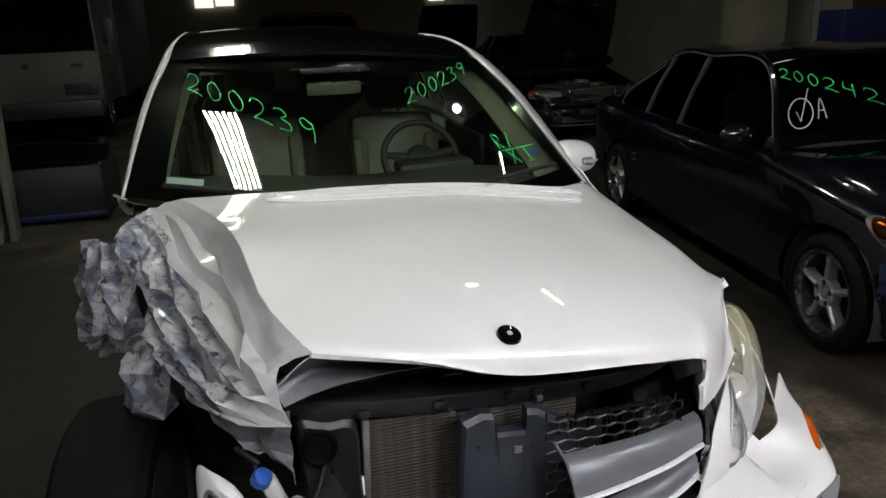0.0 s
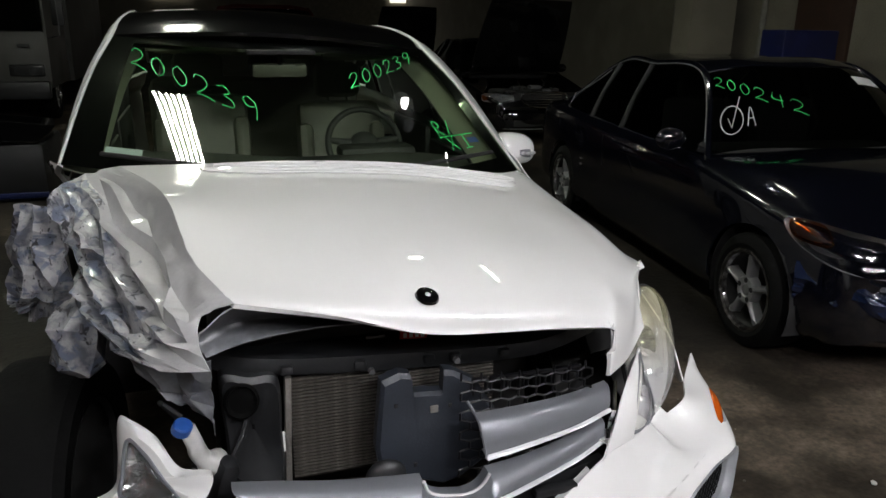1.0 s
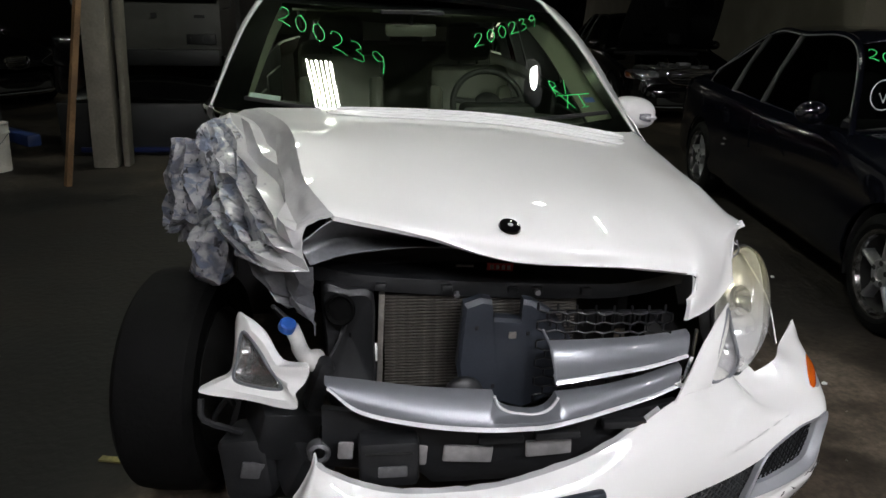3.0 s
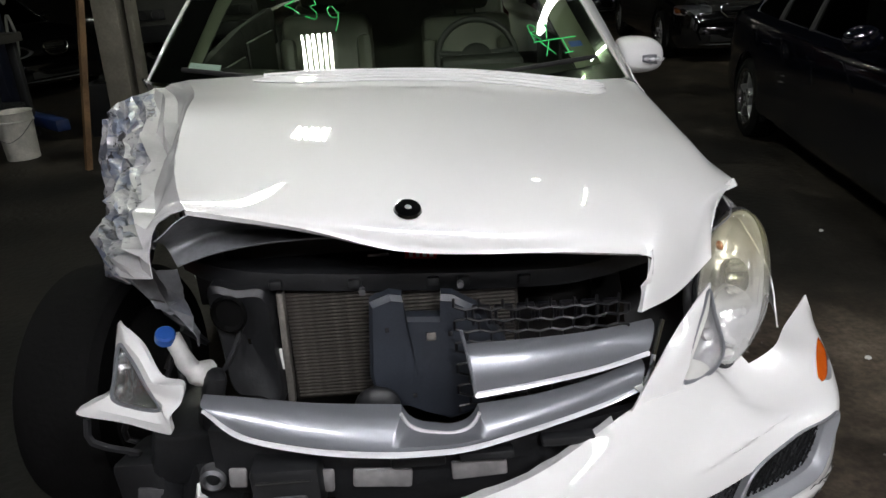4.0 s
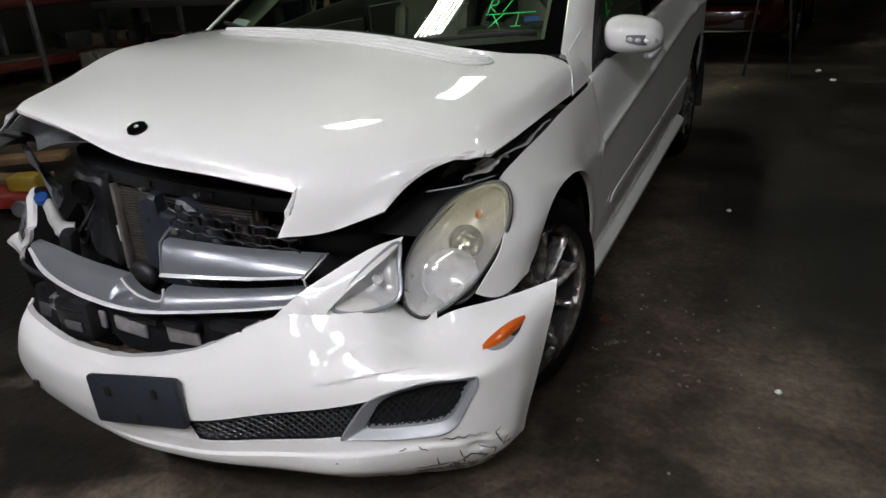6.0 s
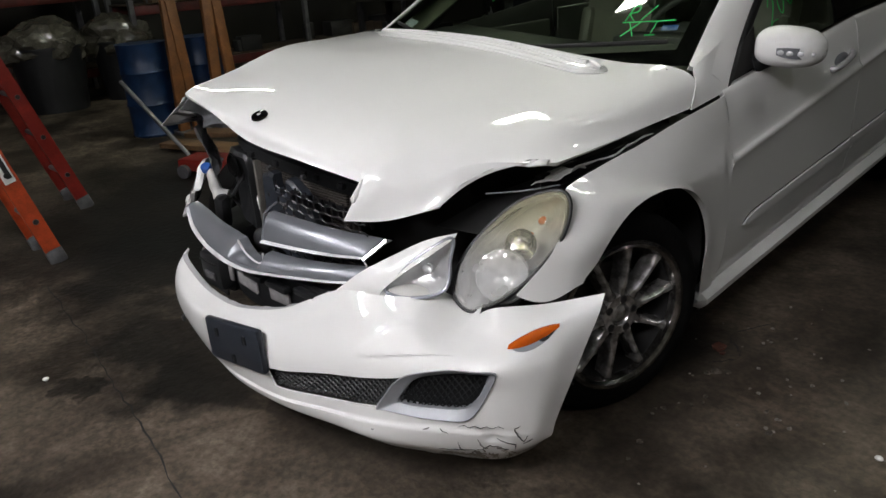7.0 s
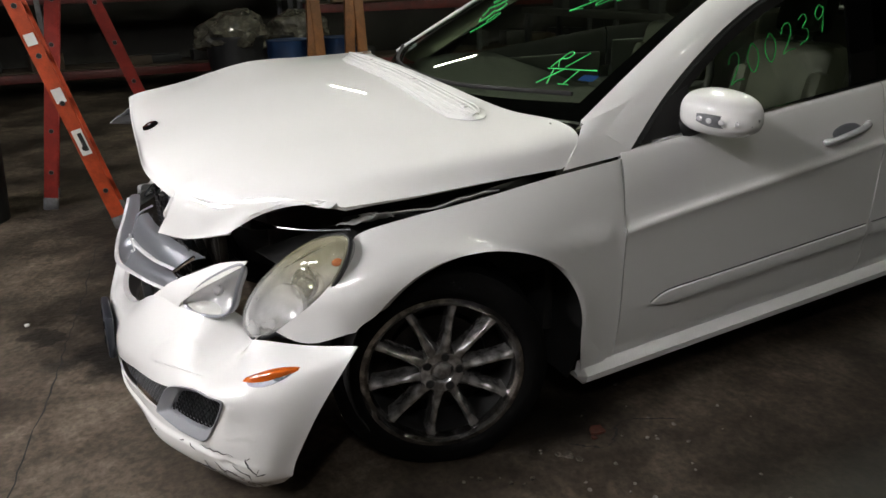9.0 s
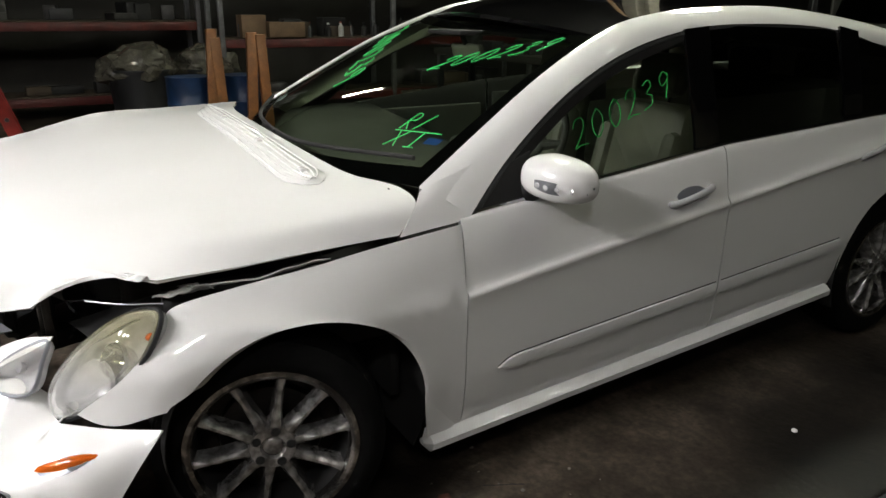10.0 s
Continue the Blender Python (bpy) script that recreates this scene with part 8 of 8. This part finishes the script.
def waste_bin(x, y, label, r=0.34, hgt=0.85, bag=True):
    e = thing("waste_bin", label, "bin", "bins", pose(x, y, 0))
    bm = bmesh.new()
    rows = [[Vector((rr * math.cos(q / 24 * math.tau), rr * math.sin(q / 24 * math.tau), z)) for q in range(24)] for rr, z in ((0.01, 0.0), (r * 0.8, 0.0), (r, hgt), (r * 1.06, hgt), (r * 1.06, hgt + 0.03), (r * 0.97, hgt + 0.02), (r * 0.8, 0.05), (0.01, 0.05))]
    sheet(bm, rows, closed=True)
    part("bin_body", bm, PLASTIC, e)
    if bag:
        bm = bmesh.new()
        bmesh.ops.create_icosphere(bm, subdivisions=4, radius=1)
        for v in bm.verts:
            n_ = 1 + 0.35 * noise.noise(v.co * 1.7 + Vector((x, y, 0))) + 0.22 * (noise.voronoi(v.co * 2.6)[0][0] - 0.4)
            v.co = Vector((v.co.x * r * 1.05, v.co.y * r * 1.1, v.co.z * 0.30)) * n_ + Vector((0, 0, hgt + 0.03))
        part("rubbish_bag", bm, BAG, e, "bulging clear plastic rubbish bag", sharp=14)
    return e


waste_bin(-8.3, 1.85, "dark bin overflowing with a plastic bag", 0.45, 0.78)
waste_bin(-8.4, 2.85, "dark bin with a grey plastic bag", 0.40, 0.75)
waste_bin(-2.95, -0.95, "black round bin on the floor by the ladders", 0.27, 0.62, False)

for k, (y, z1) in enumerate(((2.08, 1.42), (2.24, 1.33), (2.50, 1.38), (2.72, 1.36))):
    o = thing("orange_stand", "worn orange upright of a folded stand", "stand", "orange stands", pose(-5.1, y, 0, 0, 0, 8 * (k % 2)))
    bm = bmesh.new()
    for v in box(bm, (0, 0, z1 / 2), (0.06, 0.11, z1), 0.008):
        v.co.y += 0.10 * v.co.z * (-1 if k % 2 else 1) * 0.5
    part("upright", bm, surf("orange_timber", (0.30, 0.115, 0.03), 0.6, var=0.35, scale=6, grain=60), o)
    boxed("foot", (0, 0, 0.02), (0.3, 0.14, 0.04), STEEL, o, 0.006)
for y in (1.95, 2.55):
    o = thing("blue_drum", "blue steel drum between the orange stands", "drum", "drums", pose(-5.45, y, 0))
    bm = bmesh.new()
    rows = [[Vector((rr * math.cos(q / 28 * math.tau), rr * math.sin(q / 28 * math.tau), z)) for q in range(28)] for rr, z in ((0.01, 0.0), (0.24, 0.0), (0.25, 0.02), (0.24, 0.04), (0.24, 0.30), (0.252, 0.32), (0.24, 0.34), (0.24, 0.62), (0.252, 0.64), (0.24, 0.66), (0.24, 0.90), (0.25, 0.92), (0.22, 0.92), (0.01, 0.91))]
    sheet(bm, rows, closed=True)
    part("drum_shell", bm, surf("drum_blue", (0.012, 0.045, 0.13), 0.45, var=0.3, scale=6), o)

# low jack and planks on the floor behind the wreck's crushed corner
jack = thing("trolley_jack", "low trolley jack with red and yellow paint", "jack", m=pose(-3.2, 1.55, 0, 0, 0, 25))
boxed("frame", (0, 0, 0.10), (0.75, 0.26, 0.10), RED, jack, 0.02)
boxed("lift_pad", (0.30, 0, 0.20), (0.20, 0.16, 0.10), surf("jack_yellow", (0.42, 0.28, 0.02), 0.5, var=0.3), jack, 0.02)
for x in (-0.3, 0.3):
    for y in (-0.15, 0.15):
        bm = bmesh.new()
        lathe(bm, [(0.0, -0.02), (0.055, -0.02), (0.055, 0.02), (0.0, 0.02)], 16, pose(x, y, 0.055, 0, 0, 90))
        part("wheel", bm, STEEL, jack)
bm = bmesh.new()
tube(bm, [(-0.35, 0, 0.15), (-0.9, 0, 0.75)], 0.018, 8)
part("handle", bm, STEEL, jack)
for k, (x, y, l, a) in enumerate(((-4.0, 1.9, 1.3, 20), (-4.1, 2.2, 1.1, 35))):
    o = boxed("plank", (x, y, 0.05 + 0.06 * k), (l, 0.20, 0.05), WOOD, None, 0.006, Euler((0, 0, radians(a))).to_matrix())
    tagged(o, "dirty timber plank lying on the floor", "plank", "planks")
# axle stand frame in the aisle
st_ = thing("floor_stand", "thin dark metal stand in the aisle", "stand", m=pose(1.25, 7.35, 0))
for sx in (-0.15, 0.15):
    bm = bmesh.new()
    tube(bm, cr([(sx * 1.5, -0.1, 0.0), (sx * 1.3, -0.05, 0.35), (sx, 0, 0.8)], 10), 0.014, 6)
    part("leg", bm, PLASTIC, st_)
bm = bmesh.new()
tube(bm, [(-0.17, 0, 0.8), (0.17, 0, 0.8)], 0.016, 6)
part("top_bar", bm, PLASTIC, st_)
GRIT = surf("pale_grit", (0.30, 0.28, 0.25), 0.8, var=0.4, scale=30)
# white scraps on the floor
random.seed(4)
for x, y in ((1.74, 7.60), (1.88, 7.05), (1.70, 1.11), (1.35, 2.9), (1.9, 0.4), (2.2, 2.4), (1.56, 0.25), (-0.9, -0.5)):
    bm = bmesh.new()
    bmesh.ops.create_icosphere(bm, subdivisions=2, radius=0.012 if y < 5 else 0.03)
    for v in bm.verts:
        v.co *= 1 + 0.4 * noise.noise(v.co * 60 + Vector((x, y, 0)))
        v.co.z *= 0.6
    bmesh.ops.translate(bm, vec=(x, y, 0.006), verts=bm.verts)
    tagged(part("scrap", bm, PAPER), "small pale scrap lying on the dirty floor", "scrap", "scraps")
# cracks in the floor
def crack(pts, r, seed, name="floor_crack"):
    random.seed(seed)
    bm = bmesh.new()
    line = cr([(x, y, 0.0) for x, y in pts], 40)
    ql, qr = [], []
    for i, p in enumerate(line):
        w = r * random.uniform(0.4, 1.3)
        j = Vector((0, random.uniform(-0.010, 0.010), 0))
        ql.append(p + j + Vector((0, w, 0.0022)))
        qr.append(p + j + Vector((0, -w, 0.0022)))
    sheet(bm, [ql, qr])
    return tagged(part(name, bm, INTERIOR, smooth=False), "dark crack across the concrete floor", "crack", kind="structure")


crack([(-2.0, -0.18), (-1.2, -0.25), (-0.7, -0.31), (-0.2, -0.37), (0.3, -0.445), (0.8, -0.50)], 0.0032, 1)
crack([(1.05, 1.30), (1.12, 1.42), (1.02, 1.55), (1.10, 1.75)], 0.006, 2)
# pale grit near the wheel and bumper
random.seed(17)
for k in range(46):
    bm = bmesh.new()
    r = random.uniform(0.003, 0.009)
    bmesh.ops.create_icosphere(bm, subdivisions=1, radius=r)
    a, d = random.uniform(0, 6.28), random.random() ** 0.7
    for v in bm.verts:
        v.co *= 1 + random.uniform(-0.3, 0.3)
        v.co.z *= 0.6
    bmesh.ops.translate(bm, vec=(1.25 + 0.55 * d * math.cos(a), 1.25 + 0.75 * d * math.sin(a), r * 0.4), verts=bm.verts)
    tagged(part("grit", bm, GRIT), "pale crumb of grit on the dirty floor", "grit", "grit on the floor")
# broken floor chips by the wheel
PALE_CHIP = surf("pale_broken_concrete", (0.20, 0.175, 0.145), 0.85, var=0.5, scale=60, grain=150, dark=(0.07, 0.058, 0.045))
RUST_CHIP = surf("rusty_red_scrap", (0.16, 0.05, 0.03), 0.8, var=0.4, scale=40, grain=150)
random.seed(8)


def chip(x, y, r, material, label):
    bm = bmesh.new()
    vs = [bm.verts.new((x + math.cos(t) * r * random.uniform(0.5, 1.1), y + math.sin(t) * r * random.uniform(0.5, 1.1), random.uniform(0.004, 0.004 + r * 0.25))) for t in (0, 1.0, 2.1, 3.2, 4.1, 5.2)]
    bm.faces.new(vs)
    tagged(part("concrete_chip", bm, material, smooth=False, thick=0.006 + r * 0.1), label, "chip", "concrete chips")


for x, y, r in ((1.106, 1.262, 0.035), (1.085, 1.235, 0.020), (1.135, 1.285, 0.018), (1.152, 1.091, 0.016), (1.141, 1.016, 0.013), (1.165, 1.05, 0.010), (1.08, 0.933, 0.014), (1.06, 0.915, 0.010), (1.407, 1.027, 0.020), (1.311, 1.005, 0.010), (1.119, 0.721, 0.018), (1.141, 0.625, 0.010), (1.348, 1.134, 0.012)):
    chip(x, y, r * 0.75, PALE_CHIP, "pale loose chip of broken concrete")
for x, y, r in ((1.029, 1.43, 0.035), (1.06, 1.40, 0.014)):
    chip(x, y, r, RUST_CHIP, "rusty red scrap on the concrete floor")
for c, s in (((-1.22, 0.795, 0.006), (0.16, 0.03, 0.008)),):
    tagged(boxed("yellow_strip", c, s, surf("faded_yellow", (0.40, 0.36, 0.12), 0.7, var=0.4, scale=20), None, 0.002, Euler((0, 0, -0.25)).to_matrix()), "faded yellow strip on the floor", "strip")
# walls: doors, pipes, board, daylight
cab = thing("blue_cabinet", "blue steel cabinet on thin legs by the cream wall", "cabinet", m=pose(7.5, 7.0, 0))
boxed("cabinet_body", (0, 0, 1.44), (0.92, 0.45, 0.44), surf("dark_blue_steel", (0.006, 0.012, 0.09), 0.5, var=0.2), cab, 0.02)
for x in (-0.42, 0.42):
    for y in (-0.18, 0.18):
        boxed("leg", (x, y, 0.61), (0.04, 0.04, 1.22), STEEL, cab, 0.004)
for y, w in ((6.0, 0.12), (9.5, 0.10), (12.0, 0.14)):
    bm = bmesh.new()
    tube(bm, [(9.02, y, 0), (9.02, y, 5.2)], w / 2, 10)
    tagged(part("wall_pipe", bm, surf("pipe_cream", (0.36, 0.35, 0.30), 0.6, var=0.2), smooth=True), "painted pipe running up the wall", "pipe", kind="structure")
tagged(boxed("door_1", (9.06, 8.2, 1.3), (0.08, 1.1, 2.6), surf("brown_door", (0.07, 0.035, 0.022), 0.6, var=0.2), None, 0.01), "dark brown door in the cream wall", "door", kind="structure")
tagged(boxed("fire_extinguisher_box", (9.0, 10.6, 1.7), (0.16, 0.25, 0.5), RED, None, 0.02), "small red box fixed to the wall", "box")
slab("wall_corner", (8.1, 9.9, 2.6), (0.9, 0.5, 5.4), CREAM, "cream wall pier", "wall")
tagged(boxed("far_door", (6.3, 32.70, 0.42), (3.0, 0.06, 0.84), DAYLIGHT, None), "half-raised far door with daylight under it", "door", kind="structure")
tagged(boxed("roller_door", (6.3, 32.72, 2.3), (3.4, 0.06, 2.9), surf("beige_roller", (0.30, 0.28, 0.22), 0.7, var=0.2), None), "beige roller door raised a little", "door", kind="structure")
for x, z in ((-1.6, 2.85), (-0.75, 2.9), (8.6, 2.85)):
    tagged(boxed("window_1", (x, 32.70, z), (0.75, 0.05, 0.6), DAYLIGHT, None), "bright high window in the far wall", "window", kind="structure")
